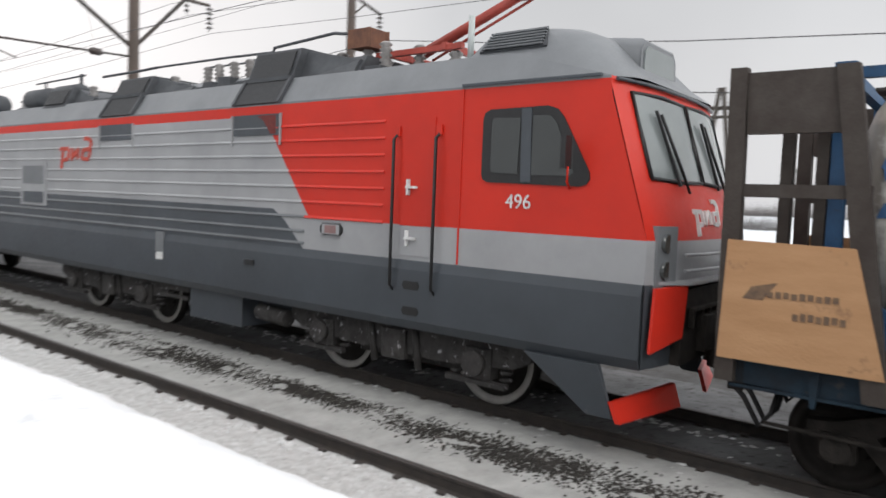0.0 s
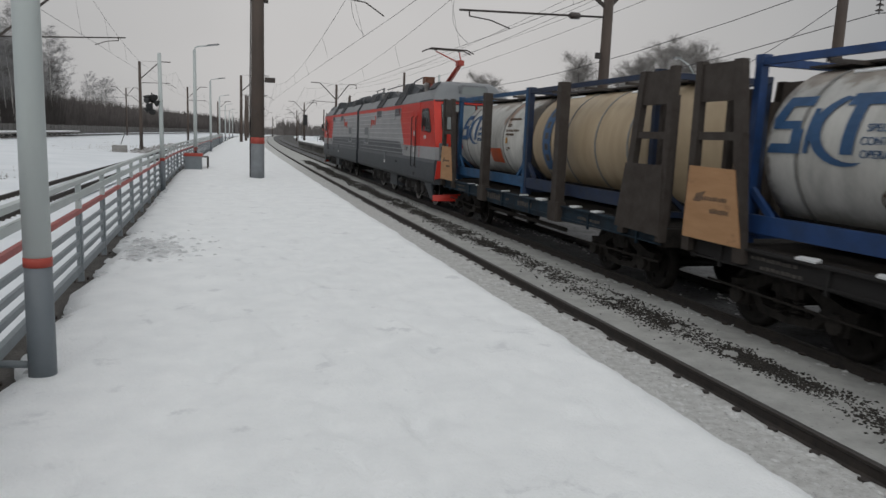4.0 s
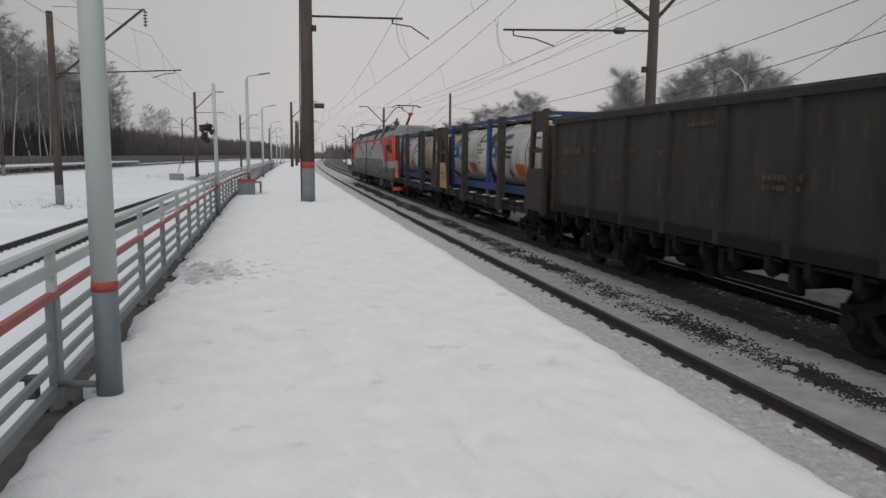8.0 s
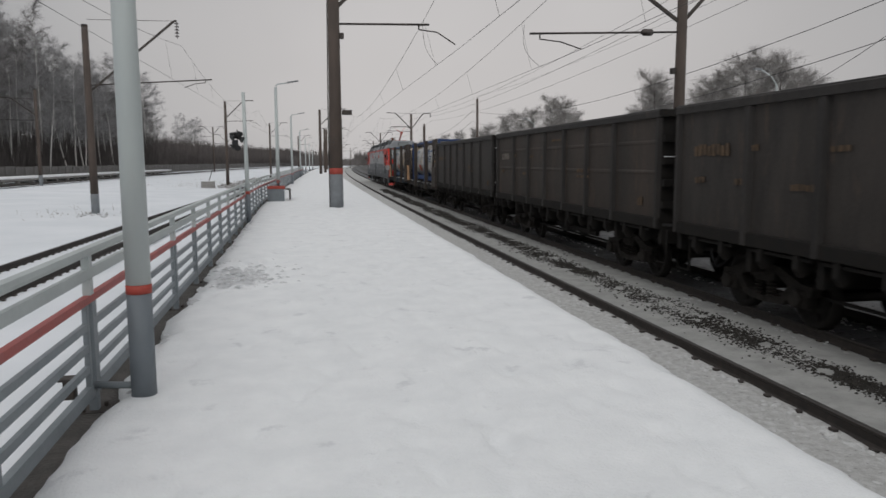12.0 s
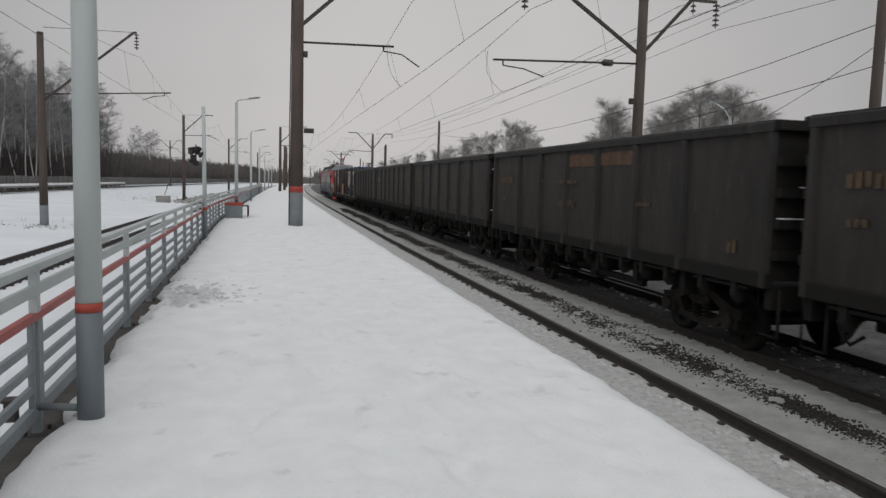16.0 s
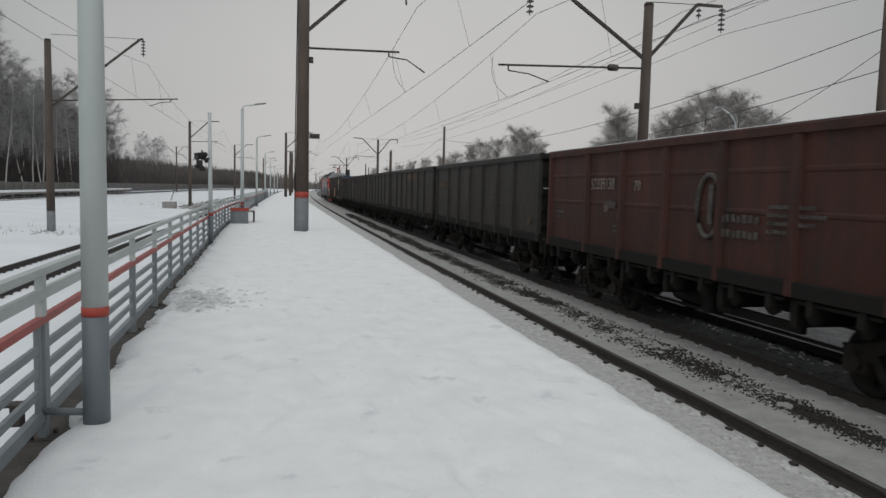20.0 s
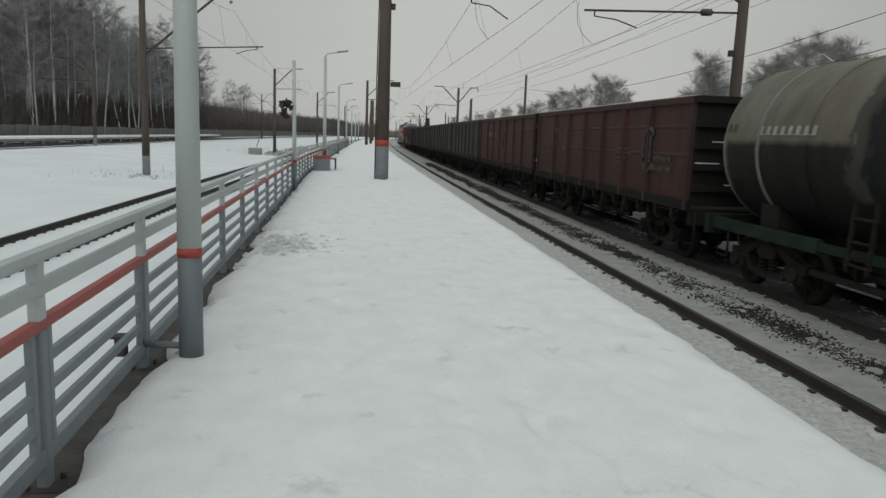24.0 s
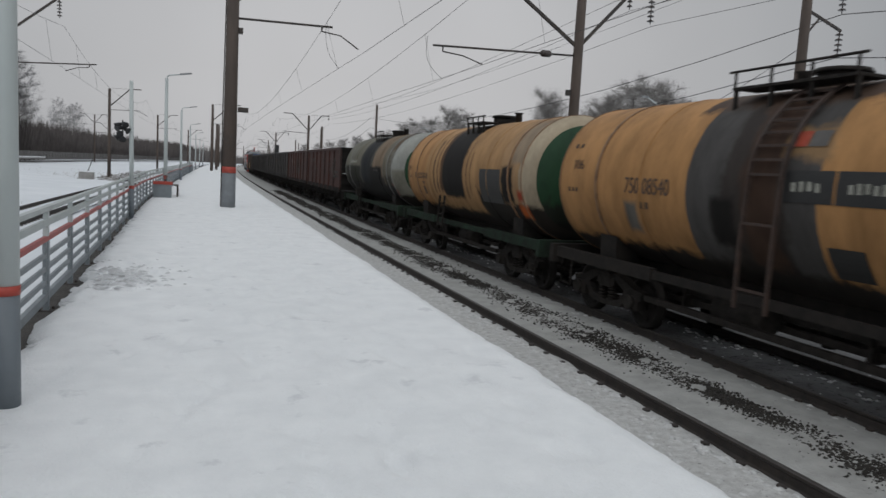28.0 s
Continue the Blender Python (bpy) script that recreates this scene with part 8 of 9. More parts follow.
    bar(bm, (-1.1, -2.4, 0.70), (-1.1, -0.4, 0.70), 0.1, 0.14)
    part("brake_lever", bm, SOOT, t)
    bm = bmesh.new()
    box(bm, -1.15, -0.75, -0.2, 0.1, 0.55, 0.95, b=0.04)
    part("valve_box", bm, SOOT, t)
    for y in (-4.28, -2.57, -0.855, 0.855, 2.57, 4.28):
        bm = bmesh.new()
        box(bm, -1.44, 1.44, y - 0.07, y + 0.07, 0.78, 1.17)
        part("crossbeam", bm, SOOT, t)
    bm = bmesh.new()
    tube(bm, [(0.7, -1.8, 0.66), (0.7, -0.6, 0.66)], 0.2, 14)
    part("air_tank", bm, SOOT, t, "black air tank under the frame")
    bm = bmesh.new()
    bar(bm, (-0.9, -3.2, 0.52), (-0.9, 3.2, 0.52), 0.04, 0.05)
    part("brake_rod", bm, SOOT, t)
    for y, z, w, hh, n in marks_at:
        mark_part(-1.526, y, z, w, hh, n, stencil, t, "faded stencilled marks")
    bm = bmesh.new()
    prism(bm, [(-1.57, -h, zt + 0.001), (-1.46, -h, zt + 0.001), (-1.47, -h, zt + 0.016), (-1.55, -h, zt + 0.014)], (0, 2 * h, 0))
    part("rime_line", bm, ICEGREY if red else mt, t)
    for y in (4.33, -4.33):
        freight_bogie(y, t)
    VEH.append((t, u, 0))
    return t


GF = [-26.5 - 13.87 * k for k in range(7)]
M1 = [(5.95, 2.78, 1.15, 0.24, 8), (5.9, 2.25, 0.35, 0.13, 3), (4.65, 2.25, 0.3, 0.13, 2), (4.2, 2.8, 0.2, 0.12, 2), (3.2, 2.2, 0.55, 0.12, 5), (2.4, 2.75, 0.4, 0.1, 3), (1.2, 2.72, 0.45, 0.12, 4), (-1.9, 2.35, 0.9, 0.12, 8), (-1.9, 2.2, 0.85, 0.09, 8), (-5.6, 1.75, 0.26, 0.24, 2), (0.2, 3.2, 0.8, 0.08, 7)]
M2 = [(5.95, 2.78, 1.15, 0.24, 8), (5.8, 2.2, 0.4, 0.13, 3), (4.4, 2.2, 0.25, 0.13, 2), (2.8, 2.75, 0.4, 0.1, 4), (1.3, 2.72, 1.1, 0.12, 9), (1.3, 2.2, 1.0, 0.2, 7), (-5.6, 1.75, 0.26, 0.24, 2), (-2.5, 2.3, 0.7, 0.1, 6)]
for k in range(5):
    g_ = gondola(GF[k] - 6.6, "soot-dark steel gondola wagon with ribbed sides", GONDARK, M2 if k == 3 else M1[1 if k == 1 else 0:], STENCILY, panel=GONBROWN if k == 1 else GONPANEL, crease=k == 1)
    if k == 1:
        text_part("62787064", 0.27, STENCILPALE, g_, on_side(-1.522, 5.42, 2.76) @ Matrix.Diagonal((0.88, 1.15, 1, 1)), label="worn pale number 62787064")
    if k == 3:
        for y, w in ((0.74, 1.45), (-0.98, 1.46)):
            bm = bmesh.new()
            box(bm, -1.512, -1.498, y - w, y, 3.08, 3.36)
            part("placard", bm, PLACARD, g_, "rusty orange painted placard")
MR = [(4.55, 2.95, 1.0, 0.22, 8), (3.05, 2.92, 0.25, 0.16, 2), (4.1, 2.55, 0.18, 0.12, 2), (6.1, 2.9, 0.12, 0.12, 1), (6.1, 2.1, 0.5, 0.07, 6), (6.0, 1.98, 0.4, 0.07, 5), (3.3, 2.35, 0.5, 0.2, 4), (2.9, 1.9, 0.35, 0.07, 5), (2.9, 1.8, 0.3, 0.07, 4), (-2.0, 2.45, 1.0, 0.07, 12), (-2.0, 2.33, 1.2, 0.07, 14), (-2.0, 2.21, 1.0, 0.07, 12), (-2.0, 2.09, 0.6, 0.07, 7)]
for k in (5, 6):
    t = gondola(GF[k] - 6.6, "red-brown steel gondola wagon with a white emblem", GONRED, MR[3 if k == 5 else 0:], STENCIL, True)
    if k == 5:
        text_part("52335130", 0.29, STENCILPALE, t, on_side(-1.522, 3.50, 2.775) @ Matrix.Diagonal((1, 1.22, 1, 1)), label="worn white number 52335130")
        text_part("20", 0.2, STENCILPALE, t, on_side(-1.522, 3.29, 2.25), label="worn white number 20")
        text_part("70", 0.28, STENCILPALE, t, on_side(-1.522, 1.93, 2.74), label="worn white number 70")
    bm = bmesh.new()
    y0, z0 = (-0.55, 2.42) if k == 5 else (-4.3, 2.45)
    ring = []
    for j in range(15):
        a = radians(-60 - 280 * j / 14 + 20)
        ring.append((-1.53, y0 - 0.42 * math.cos(a) * 0.8, z0 + 0.52 * math.sin(a)))
    tube(bm, ring, 0.045, 6)
    bar(bm, (-1.53, y0 - 0.05, z0 - 0.3), (-1.53, y0 - 0.05, z0 + 0.35), 0.03, 0.12)
    part("emblem", bm, STENCIL, t, "worn white ring emblem")
    mark_part(-1.527, y0 - 0.32, z0 - 0.18, 1.0, 0.15, 7, STENCIL, t, "worn white letters")
    mark_part(-1.527, y0 - 0.22, z0 - 0.42, 1.1, 0.14, 8, STENCIL, t, "worn white letters")


# -- tank wagons --
def tank_wagon(u, label, paint, frame_mat, band_mat, cap, ring=False, big_marks=(), boxes=(), ladder=None, front=5.05):
    ladder = ladder or GRIME
    t = thing("tank_wagon", label, "tank wagon", "tank wagons", m=pose(T2, u, RAIL_Z))
    R, zc, h, hr = 1.5, 2.62, front, 4.68
    bm = bmesh.new()
    ends = [(0.52 * math.cos(math.pi / 2 * k / 8), R * math.sin(math.pi / 2 * k / 8)) for k in range(9)]
    body = [h, 3.0, 1.2, -1.2, -3.0, -hr]
    lathe_y(bm, [(h + d, max(r, 0)) for d, r in ends] + [(y, R) for y in body[1:-1]] + [(-hr, R)], 56, 0, zc)
    part("barrel", bm, paint, t, "long round steel barrel streaked with spills")
    bm = bmesh.new()
    tail_ = [(-hr, R)] + [(-hr - d, max(r, 0)) for d, r in ends[::-1]]
    cut = 5 if ring else 4
    lathe_y(bm, tail_[:cut + 1], 56, 0, zc)
    part("head_rim", bm, paint, t)
    bm = bmesh.new()
    lathe_y(bm, tail_[cut:], 56, 0, zc)
    part("rear_head", bm, cap, t, "dished rear end of the tank")
    for y in (h, -hr, 2.5, -2.5):
        bm = bmesh.new()
        lathe_y(bm, [(y - 0.018, R), (y - 0.018, R + 0.012), (y + 0.018, R + 0.012), (y + 0.018, R)], 56, 0, zc)
        part("weld_seam", bm, band_mat if abs(y) > 3 else paint, t)
    for y in (3.9, -3.9):
        bm = bmesh.new()
        hoop = []
        for a in [radians(-50 + 280 * k / 30) for k in range(31)]:
            hoop.append([bm.verts.new((-r_ * math.cos(a), y + w, zc + r_ * math.sin(a))) for r_, w in ((R + 0.002, -0.05), (R + 0.016, -0.05), (R + 0.016, 0.05), (R + 0.002, 0.05))])
        for p, q in zip(hoop, hoop[1:]):
            for j in range(3):
                bm.faces.new((p[j], p[j + 1], q[j + 1], q[j])).smooth = j == 1
        part("strap", bm, band_mat, t, "steel hold-down strap")
        for s in (-1, 1):
            bm = bmesh.new()
            prism(bm, [(0.6 * s, y - 0.28, 1.15), (1.12 * s, y - 0.28, 1.15), (1.14 * s, y - 0.28, 1.60), (1.0 * s, y - 0.28, 1.50), (0.7 * s, y - 0.28, 1.28)], (0, 0.56, 0))
            part("saddle", bm, FRAMEDARK, t)
    bm = bmesh.new()
    box(bm, -0.28, 0.28, -5.7, 5.7, 0.70, 1.16)
    part("centre_sill", bm, FRAMEDARK, t)
    for d in (-1, 1):
        for s in (-1, 1):
            bm = bmesh.new()
            box(bm, min(1.22 * s, 1.34 * s), max(1.22 * s, 1.34 * s), min(d * 2.2, d * 5.54), max(d * 2.2, d * 5.54), 0.98, 1.20)
            part("side_sill", bm, frame_mat, t, "painted side sill")
            bm = bmesh.new()
            tube(bm, [(1.30 * s, d * 5.35, 1.0), (1.30 * s, d * 5.35, 0.48), (1.30 * s, d * 4.95, 0.48), (1.30 * s, d * 4.95, 1.0)], 0.025, 6)
            part("step", bm, GRIME, t)
        bm = bmesh.new()
        box(bm, -1.42, 1.42, min(d * 5.55, d * 5.72), max(d * 5.55, d * 5.72), 0.86, 1.24)
        part("headstock", bm, frame_mat, t)
        bm = bmesh.new()
        box(bm, -1.2, 1.2, d * 3.9 - 0.2, d * 3.9 + 0.2, 0.9, 1.14)
        part("bolster", bm, FRAMEDARK, t)
        bm = bmesh.new()
        coupler(bm, d * 5.6, d)
        part("coupler", bm, GRIME, t)
    for s in (-1, 1):
        bm = bmesh.new()
        bar(bm, (1.27 * s, -2.2, 1.09), (1.27 * s, 2.2, 1.09), 0.08, 0.14)
        part("side_rail", bm, frame_mat, t)
    bm = bmesh.new()
    tube(bm, [(-0.6, 0.2, 0.7), (-0.6, 1.3, 0.7)], 0.2, 12)
    part("brake_cylinder", bm, GRIME, t)
    bm = bmesh.new()
    bar(bm, (-1.1, -2.6, 0.62), (-1.1, 2.6, 0.62), 0.08, 0.10)
    part("brake_rod", bm, GRIME, t)
    bm = bmesh.new()
    tube(bm, [(0, 0, 1.2), (0, 0, 0.68)], [0.2, 0.14], 12)
    part("bottom_outlet", bm, GRIME, t)
    bm = bmesh.new()
    tube(bm, [(0.7, -1.6, 0.72), (0.7, -0.4, 0.72)], 0.2, 12)
    part("air_tank", bm, GRIME, t)
    # top gear
    bm = bmesh.new()
    tube(bm, [(0, 0, zc + R - 0.06), (0, 0, zc + R + 0.18)], 0.34, 20)
    tube(bm, [(0, 0, zc + R + 0.18), (0, 0, zc + R + 0.24)], [0.40, 0.36], 20)
    part("manhole", bm, GRIME, t, "round filler dome with a lid")
    for d in (-0.75, 0.8):
        bm = bmesh.new()
        tube(bm, [(0.1, d, zc + R - 0.04), (0.1, d, zc + R + 0.26), (0.1, d, zc + R + 0.30)], [0.10, 0.10, 0.14], 12)
        part("valve", bm, GRIME, t)
    ya, yb_, zr = (-1.15, 1.05, 0.22) if ladder is not GRIME else (-0.72, 0.62, 0.14)
    for s in (-1, 1):
        bm = bmesh.new()
        box(bm, min(0.5 * s, 0.98 * s), max(0.5 * s, 0.98 * s), ya, yb_, zc + R - 0.05, zc + R - 0.01)
        part("catwalk", bm, GRIME, t, "steel catwalk plate on top")
        for k in range(4):
            y = ya + 0.03 + (yb_ - ya - 0.06) * k / 3
            bm = bmesh.new()
            bar(bm, (0.93 * s, y, zc + 1.10), (0.93 * s, y, zc + R - 0.04), 0.05, 0.05)
            part("catwalk_strut", bm, GRIME, t)
            bm = bmesh.new()
            bar(bm, (0.96 * s, y, zc + R - 0.02), (0.96 * s, y, zc + R + zr), 0.03, 0.03)
            part("rail_post", bm, GRIME, t)
        bm = bmesh.new()
        tube(bm, [(0.96 * s, ya - 0.1, zc + R + zr), (0.96 * s, yb_ + 0.1, zc + R + zr)], 0.02, 6)
        part("top_handrail", bm, GRIME, t, "low handrail beside the catwalk")
    for s in (-1, 1):
        arc = [((R + 0.07) * math.cos(a) * s, zc + (R + 0.07) * math.sin(a)) for a in [radians(5 + 58 * k / 8) for k in range(9)]]
        line = [(1.60 * s, 1.0), (1.60 * s, 1.9)] + arc if ladder is not GRIME else [(1.56 * s, 0.9), (1.54 * s, 1.4), (1.52 * s, 1.9)]
        lc, rungs = (-0.42, 10) if ladder is not GRIME else (0.95, 3)
        for d in (-0.29, 0.29) if ladder is not GRIME else (-0.22, 0.22):
            bm = bmesh.new()
            for (xa, za), (xb, zb_) in zip(line, line[1:]):
                bar(bm, (xa, d + lc, za), (xb, d + lc, zb_), 0.06, 0.035)
            part("ladder_stringer", bm, ladder, t, "grimy ladder stringer")
        for k in range(rungs):
            f = (k + 0.3) / rungs * (len(line) - 1.01)
            j = int(f)
            xa = line[j][0] + (line[j + 1][0] - line[j][0]) * (f - j)
            za = line[j][1] + (line[j + 1][1] - line[j][1]) * (f - j)
            bm = bmesh.new()
            bar(bm, (xa, lc - 0.28, za), (xa, lc + 0.28, za), 0.035, 0.035)
            part("rung", bm, ladder, t)

    def curved(nm, y, z, w, hh, n, mt, lab, solid=False):
        bm = bmesh.new()
        k = 6
        count = 1 if solid else 2 * n - 1
        step = w / count
        g = []
        for j in range(k + 1):
            zz = z - hh / 2 + hh * (j / k if j > 1 or solid else j * 0.08)
            q = max(-0.99, min(0.99, (zz - zc) / (R + 0.010)))
            x = -(R + 0.010) * math.sqrt(1 - q * q)
            g.append([bm.verts.new((x, y - c * step, zz)) for c in range(count + 1)])
        for j in range(k):
            for c in range(count):
                if solid or c % 2 == 0 or j == 0:
                    bm.faces.new((g[j][c], g[j][c + 1], g[j + 1][c + 1], g[j + 1][c]))
        for v in [v for v in bm.verts if not v.link_faces]:
            bm.verts.remove(v)
        part(nm, bm, mt, t, lab)

    for y, z, w, hh, n, mt in big_marks:
        curved("stencil", y, z, w, hh, n, mt, "stencilled marks")
    for y, z, w, hh, mt, lab in boxes:
        curved("painted_panel", y, z, w, hh, 1, mt, lab, True)
    # brake gear and drain valve under the frame
    bm = bmesh.new()
    tube(bm, [(0.25, 1.0, 0.72), (0.25, 1.75, 0.72)], 0.21, 14)
    part("brake_cylinder", bm, GRIME, t, "grimy brake cylinder")
    bm = bmesh.new()
    tube(bm, [(0.05, -0.25, 1.0), (0.05, -0.25, 0.62), (0.05, -0.25, 0.42)], [0.16, 0.16, 0.10], 14)
    part("drain_valve", bm, GRIME, t, "grimy bottom drain valve")
    for xr, zr_ in ((-0.35, 0.60), (0.30, 0.52)):
        bm = bmesh.new()
        bar(bm, (xr, -3.0, zr_), (xr, 3.0, zr_), 0.07, 0.10)
        part("brake_rod", bm, GRIME, t)
    for yl in (-2.2, -1.4, 0.6, 2.3):
        bm = bmesh.new()
        bar(bm, (-0.55, yl, 0.62), (0.55, yl + 0.25, 0.56), 0.05, 0.22)
        part("brake_lever", bm, GRIME, t)
        bm = bmesh.new()
        bar(bm, (-0.42, yl + 0.1, 1.0), (-0.42, yl + 0.1, 0.5), 0.08, 0.05)
        part("brake_hanger", bm, GRIME, t)
    for y in (3.9, -3.9):
        freight_bogie(y, t)
    VEH.append((t, u, 0))
    return t


PALE, OCHRE, GREYB = (0.168, 0.158, 0.122), (0.46, 0.248, 0.102), (0.088, 0.083, 0.080)
WHITEB = (0.36, 0.37, 0.345)
OIL, BROWN, GREYP = (0.017, 0.0155, 0.0145), (0.10, 0.06, 0.034), (0.15, 0.14, 0.125)
# the lowest bands on each barrel paint soot and underside shade together
P1 = belt_paint("grey_green_tank_paint", [(-6, WHITEB), (-4.62, (0.17, 0.165, 0.135)), (-4.2, PALE), (-3.1, (0.225, 0.165, 0.112)), (-1.2, PALE), (3.0, (0.17, 0.168, 0.132))], jag=0.012,
                spec=0.14, rough=0.66, stains_and_shade=((5.0, 1.0, 0.5, 2.72, (0.026, 0.027, 0.018), 0.03), (5.4, 5.0, 0.5, 2.3, (0.05, 0.048, 0.036), 0.05), (1.55, -1.15, 0.5, 4.5, (0.075, 0.072, 0.06), 0.2), (1.15, -0.85, 0.5, 4.5, (0.022, 0.024, 0.026), 0.17), (0.75, -0.1, 0.5, 4.5, (0.012, 0.014, 0.018), 0.07), (-0.3, -0.55, 0.5, 4.5, (0.013, 0.013, 0.014), 0.05), (-0.6, -2.95, 0.5, 2.70, (0.013, 0.012, 0.011), 0.04),
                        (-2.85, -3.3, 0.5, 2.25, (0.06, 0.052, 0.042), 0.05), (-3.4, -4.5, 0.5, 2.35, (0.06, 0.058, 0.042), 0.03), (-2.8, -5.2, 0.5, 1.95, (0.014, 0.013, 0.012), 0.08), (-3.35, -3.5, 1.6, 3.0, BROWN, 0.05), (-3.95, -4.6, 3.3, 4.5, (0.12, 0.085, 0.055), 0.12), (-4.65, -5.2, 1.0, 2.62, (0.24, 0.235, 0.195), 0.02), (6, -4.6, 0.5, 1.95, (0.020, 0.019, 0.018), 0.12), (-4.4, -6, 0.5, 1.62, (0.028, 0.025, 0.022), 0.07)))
P2 = belt_paint("ochre_tank_paint", [(-6, (0.44, 0.37, 0.27)), (-4.55, (0.40, 0.25, 0.13)), (-3.4, (0.43, 0.255, 0.12)), (2.9, OCHRE)], jag=0.03,
                spec=0.14, rough=0.66, stains_and_shade=((1.5, -0.7, 1.95, 4.5, (0.11, 0.062, 0.035), 0.10), (1.2, -0.62, 1.86, 4.5, OIL, 0.05), (2.12, 1.98, 1.95, 3.6, (0.03, 0.022, 0.017), 0.04), (1.76, 1.62, 2.0, 3.9, (0.035, 0.025, 0.019), 0.045), (5.0, 4.9, 1.5, 4.0, BROWN, 0.045), (-0.9, -1.0, 1.9, 3.6, BROWN, 0.05), (-1.2, -1.3, 2.0, 3.2, BROWN, 0.04),
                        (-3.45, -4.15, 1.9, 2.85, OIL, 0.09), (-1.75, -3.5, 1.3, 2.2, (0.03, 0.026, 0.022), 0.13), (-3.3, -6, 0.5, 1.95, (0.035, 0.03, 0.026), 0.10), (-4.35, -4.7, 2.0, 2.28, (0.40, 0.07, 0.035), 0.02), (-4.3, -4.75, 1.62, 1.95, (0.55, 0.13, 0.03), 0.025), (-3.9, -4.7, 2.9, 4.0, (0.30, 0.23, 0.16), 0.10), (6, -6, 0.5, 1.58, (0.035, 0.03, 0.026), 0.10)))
P3 = belt_paint("ochre_grey_tank_paint", [(-6, OCHRE), (-1.26, GREYB), (1.25, OCHRE)], jag=0.012,
                spec=0.14, rough=0.66, stains_and_shade=((0.55, -0.75, 1.2, 4.5, (0.05, 0.042, 0.038), 0.12), (0.1, -0.6, 1.4, 4.5, (0.075, 0.045, 0.032), 0.08), (0.75, 0.2, 1.75, 2.5, OIL, 0.05), (3.0, 2.6, 1.76, 2.3, GREYP, 0.02), (-0.55, -1.3, 3.0, 3.5, (0.30, 0.19, 0.10), 0.10), (1.7, -1.7, 3.75, 4.6, (0.09, 0.06, 0.045), 0.10), (6, -6, 0.5, 1.58, (0.035, 0.03, 0.026), 0.10)))
# green head whose bottom bands hold grime and painted shade
GREENHEAD = belt_paint("grimy_shaded_green_head", [(-6, (0.021, 0.068, 0.032))], 0.6, stains_and_shade=((9, -9, 0.5, 2.05, (0.018, 0.024, 0.017), 0.16), (9, -9, 0.5, 1.6, (0.014, 0.013, 0.012), 0.10)))
OCHREBAND = mat("rusty_ochre_strap", (0.30, 0.165, 0.075), 0.65, col2=(0.12, 0.065, 0.035), scale=4, bump=0.1)
REDPATCH = mat("red_hazard_patch", (0.42, 0.07, 0.035), 0.6, scale=5, bump=0.02, spots=(0.3, 0.2, 0.14), spot_at=0.6)
REDDIM = mat("dirty_red_patch", (0.30, 0.055, 0.03), 0.7, col2=(0.08, 0.03, 0.022), scale=9, bump=0.03)
SIGNBLACK = mat("black_sign_paint", (0.018, 0.018, 0.019), 0.5, col2=(0.03, 0.029, 0.028), scale=3, bump=0.03)
GREYPATCH = mat("grey_overpaint", (0.12, 0.112, 0.105), 0.6, scale=3, bump=0.05)
LADDERRUST = mat("rusty_ladder_paint", (0.075, 0.046, 0.036), 0.75, col2=(0.035, 0.026, 0.022), scale=6, bump=0.3)
TANKCHALK = mat("worn_pale_tank_lettering", (0.42, 0.42, 0.37), 0.8, col2=(0.26, 0.26, 0.22), scale=9, bump=0.02)
TANKINK = mat("worn_black_stencil", (0.055, 0.043, 0.034), 0.8, col2=(0.15, 0.095, 0.055), scale=8, bump=0.02)
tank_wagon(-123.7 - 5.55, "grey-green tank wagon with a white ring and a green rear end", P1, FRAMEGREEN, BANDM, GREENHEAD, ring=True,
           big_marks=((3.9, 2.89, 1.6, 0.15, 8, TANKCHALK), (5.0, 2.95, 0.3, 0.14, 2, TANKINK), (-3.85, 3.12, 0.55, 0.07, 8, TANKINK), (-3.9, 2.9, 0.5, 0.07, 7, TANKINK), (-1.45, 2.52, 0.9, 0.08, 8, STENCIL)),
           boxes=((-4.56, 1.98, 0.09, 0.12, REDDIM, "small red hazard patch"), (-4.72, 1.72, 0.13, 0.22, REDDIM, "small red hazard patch")))
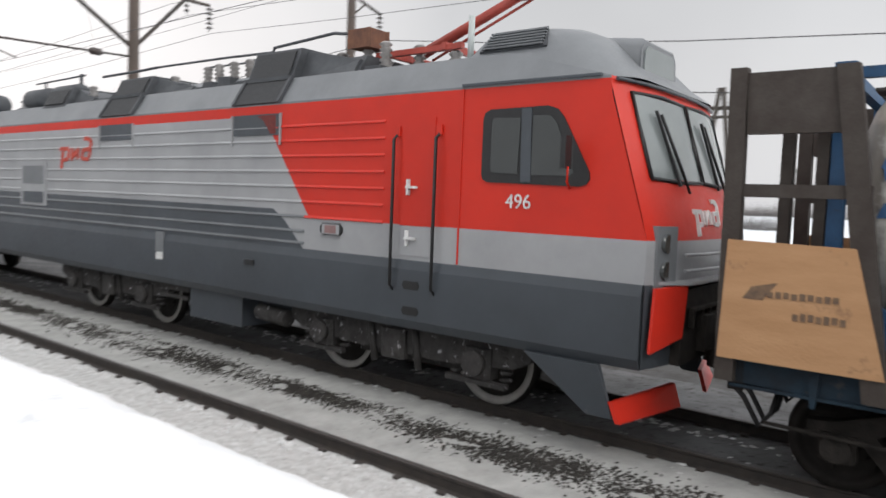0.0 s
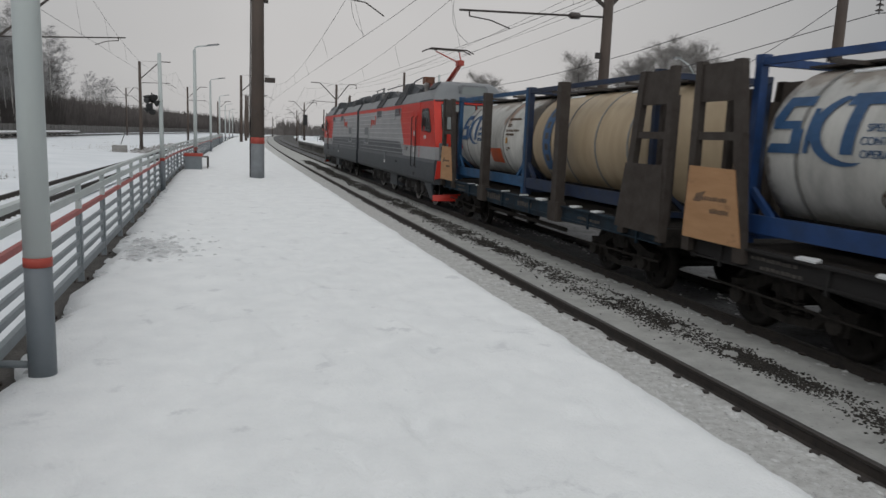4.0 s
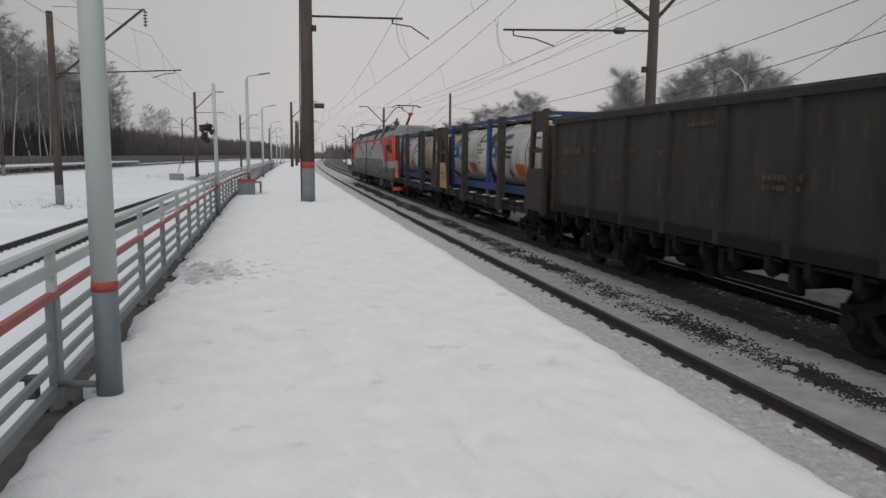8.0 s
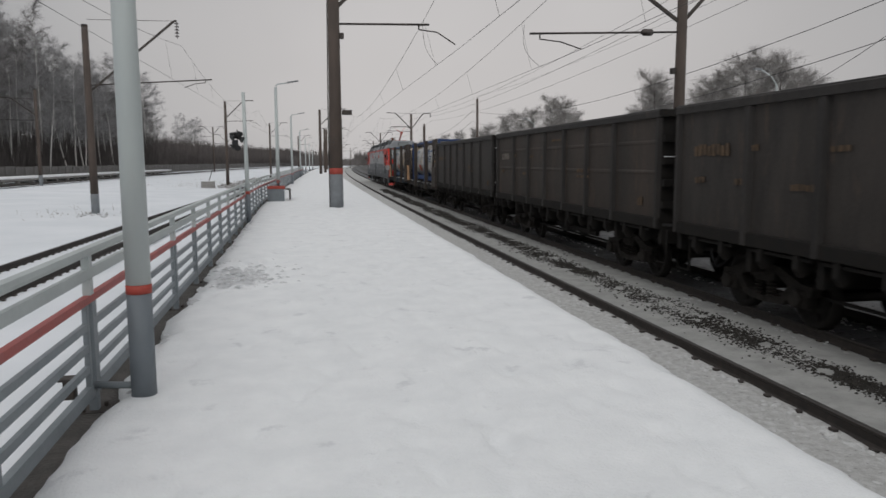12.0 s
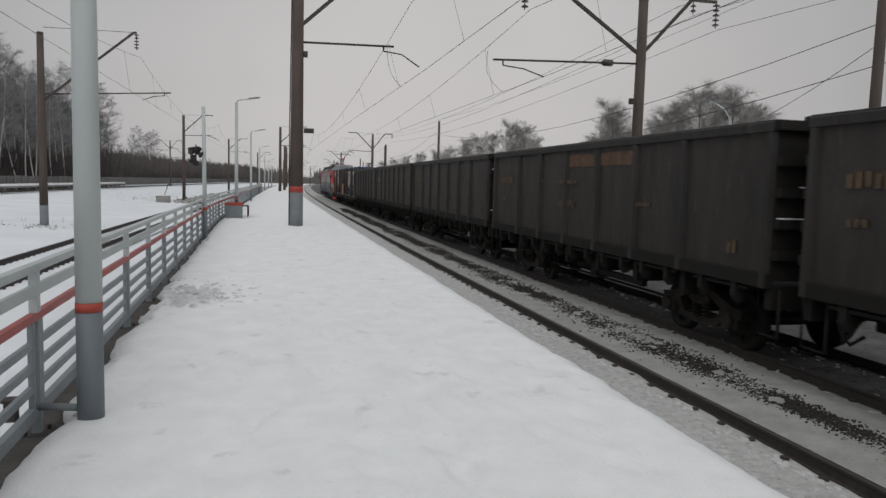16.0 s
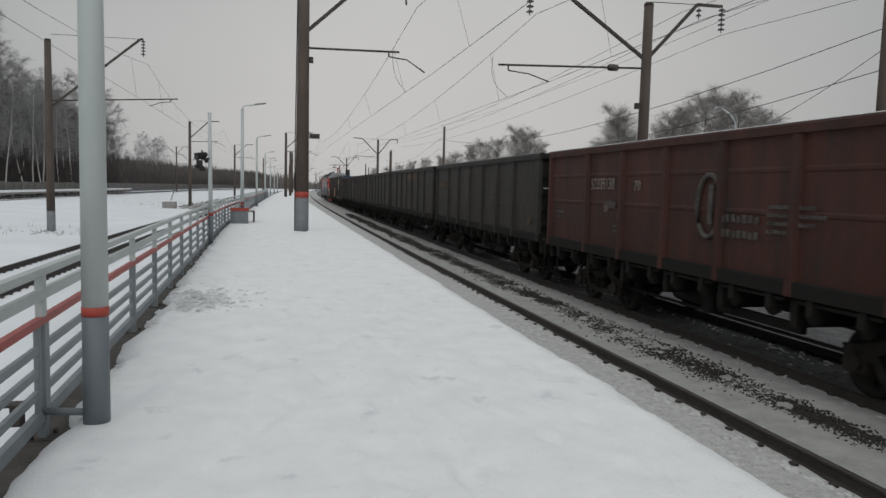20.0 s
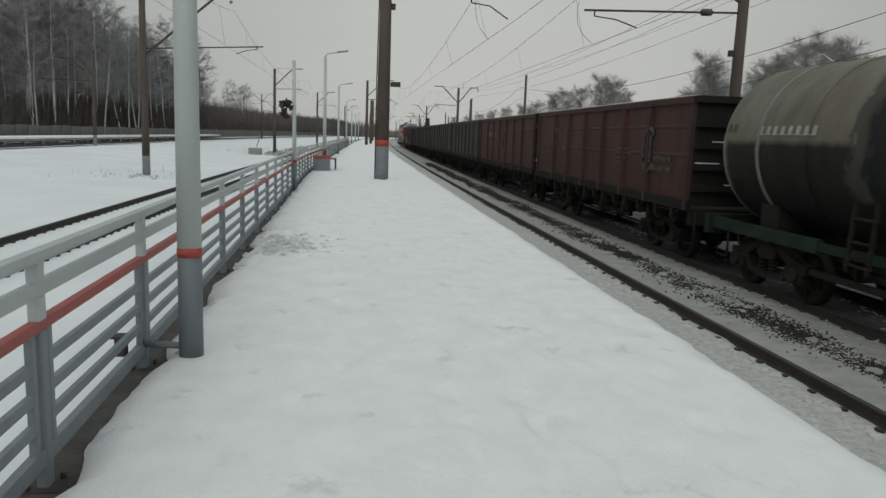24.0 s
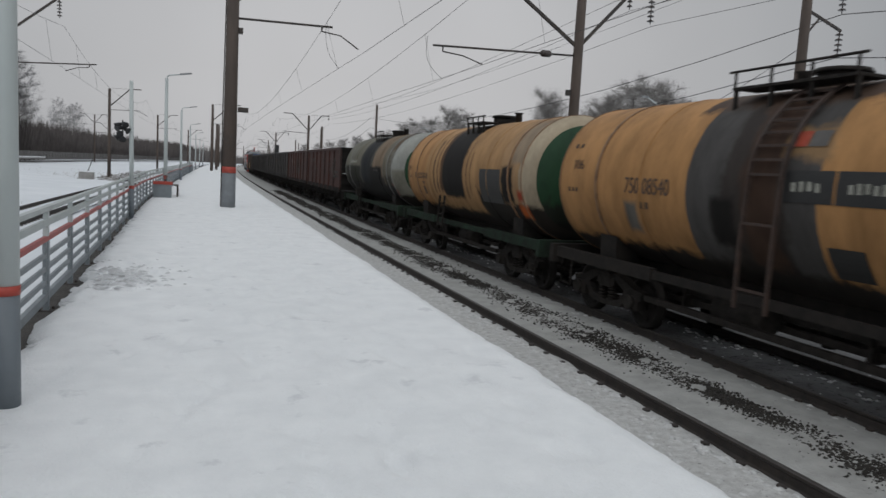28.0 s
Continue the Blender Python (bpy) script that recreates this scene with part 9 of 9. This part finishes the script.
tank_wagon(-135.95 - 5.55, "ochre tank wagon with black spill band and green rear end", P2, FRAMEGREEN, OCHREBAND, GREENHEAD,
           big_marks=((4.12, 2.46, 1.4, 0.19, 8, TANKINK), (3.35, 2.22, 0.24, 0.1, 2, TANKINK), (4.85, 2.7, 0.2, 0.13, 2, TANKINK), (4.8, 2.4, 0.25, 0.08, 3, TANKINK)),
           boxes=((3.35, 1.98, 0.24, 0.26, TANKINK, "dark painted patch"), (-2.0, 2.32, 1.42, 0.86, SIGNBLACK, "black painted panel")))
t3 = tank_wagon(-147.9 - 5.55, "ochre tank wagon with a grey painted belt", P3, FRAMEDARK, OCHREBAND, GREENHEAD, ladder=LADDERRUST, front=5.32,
                big_marks=((2.5, 2.24, 0.25, 0.11, 2, TANKINK), (4.95, 2.42, 0.36, 0.08, 3, TANKINK), (5.0, 3.28, 0.3, 0.08, 2, TANKINK)),
                boxes=((-0.70, 2.68, 0.76, 0.40, SIGNBLACK, "black sign panel"), (-1.50, 2.68, 1.35, 0.40, SIGNBLACK, "black sign panel"), (-1.33, 1.78, 0.53, 0.38, SIGNBLACK, "black painted square"), (-0.6, 3.28, 0.3, 0.2, REDPATCH, "small red placard"), (-0.92, 3.28, 0.28, 0.2, GREYPATCH, "small grey placard")))
text_part("750 08540", 0.30, INK, t3, on_side(-1.507, 2.30, 2.55) @ Matrix.Diagonal((1, 1.3, 1, 1)), label="black painted number 750 08540")
text_part("106", 0.27, INK, t3, on_side(-1.49, 4.62, 2.90), label="black painted number 106")
for y, w, n in ((-0.83, 0.5, 4), (-1.68, 0.55, 5)):
    mark_part(-1.514, y, 2.68, w, 0.15, n, TANKCHALK, t3, "pale strokes on the black sign", 0.5)


def travel(t):
    return 5.46 * t + 0.01092 * t * t


def motions():
    """The train rolls away along the bend; every wheel turns with it."""
    for ob, u, turn in VEH:
        rows = []
        for k in range(57):
            y = u + travel(k * 0.5)
            rows.append((k * 0.5, pose(T2 + cx(y), y, RAIL_Z, 0, 0, turn - (math.degrees(y / 5200.0) if y > 0 else 0.0))))
        walk(ob, rows)
    for ob, r, y, z in WHEELS:
        rows = []
        for k in range(281):
            a = -math.degrees(travel(k * 0.1) / r)
            rows.append((k * 0.1, pose(0, y, z, a % 360.0, 0, 0)))
        walk(ob, rows)


motions()
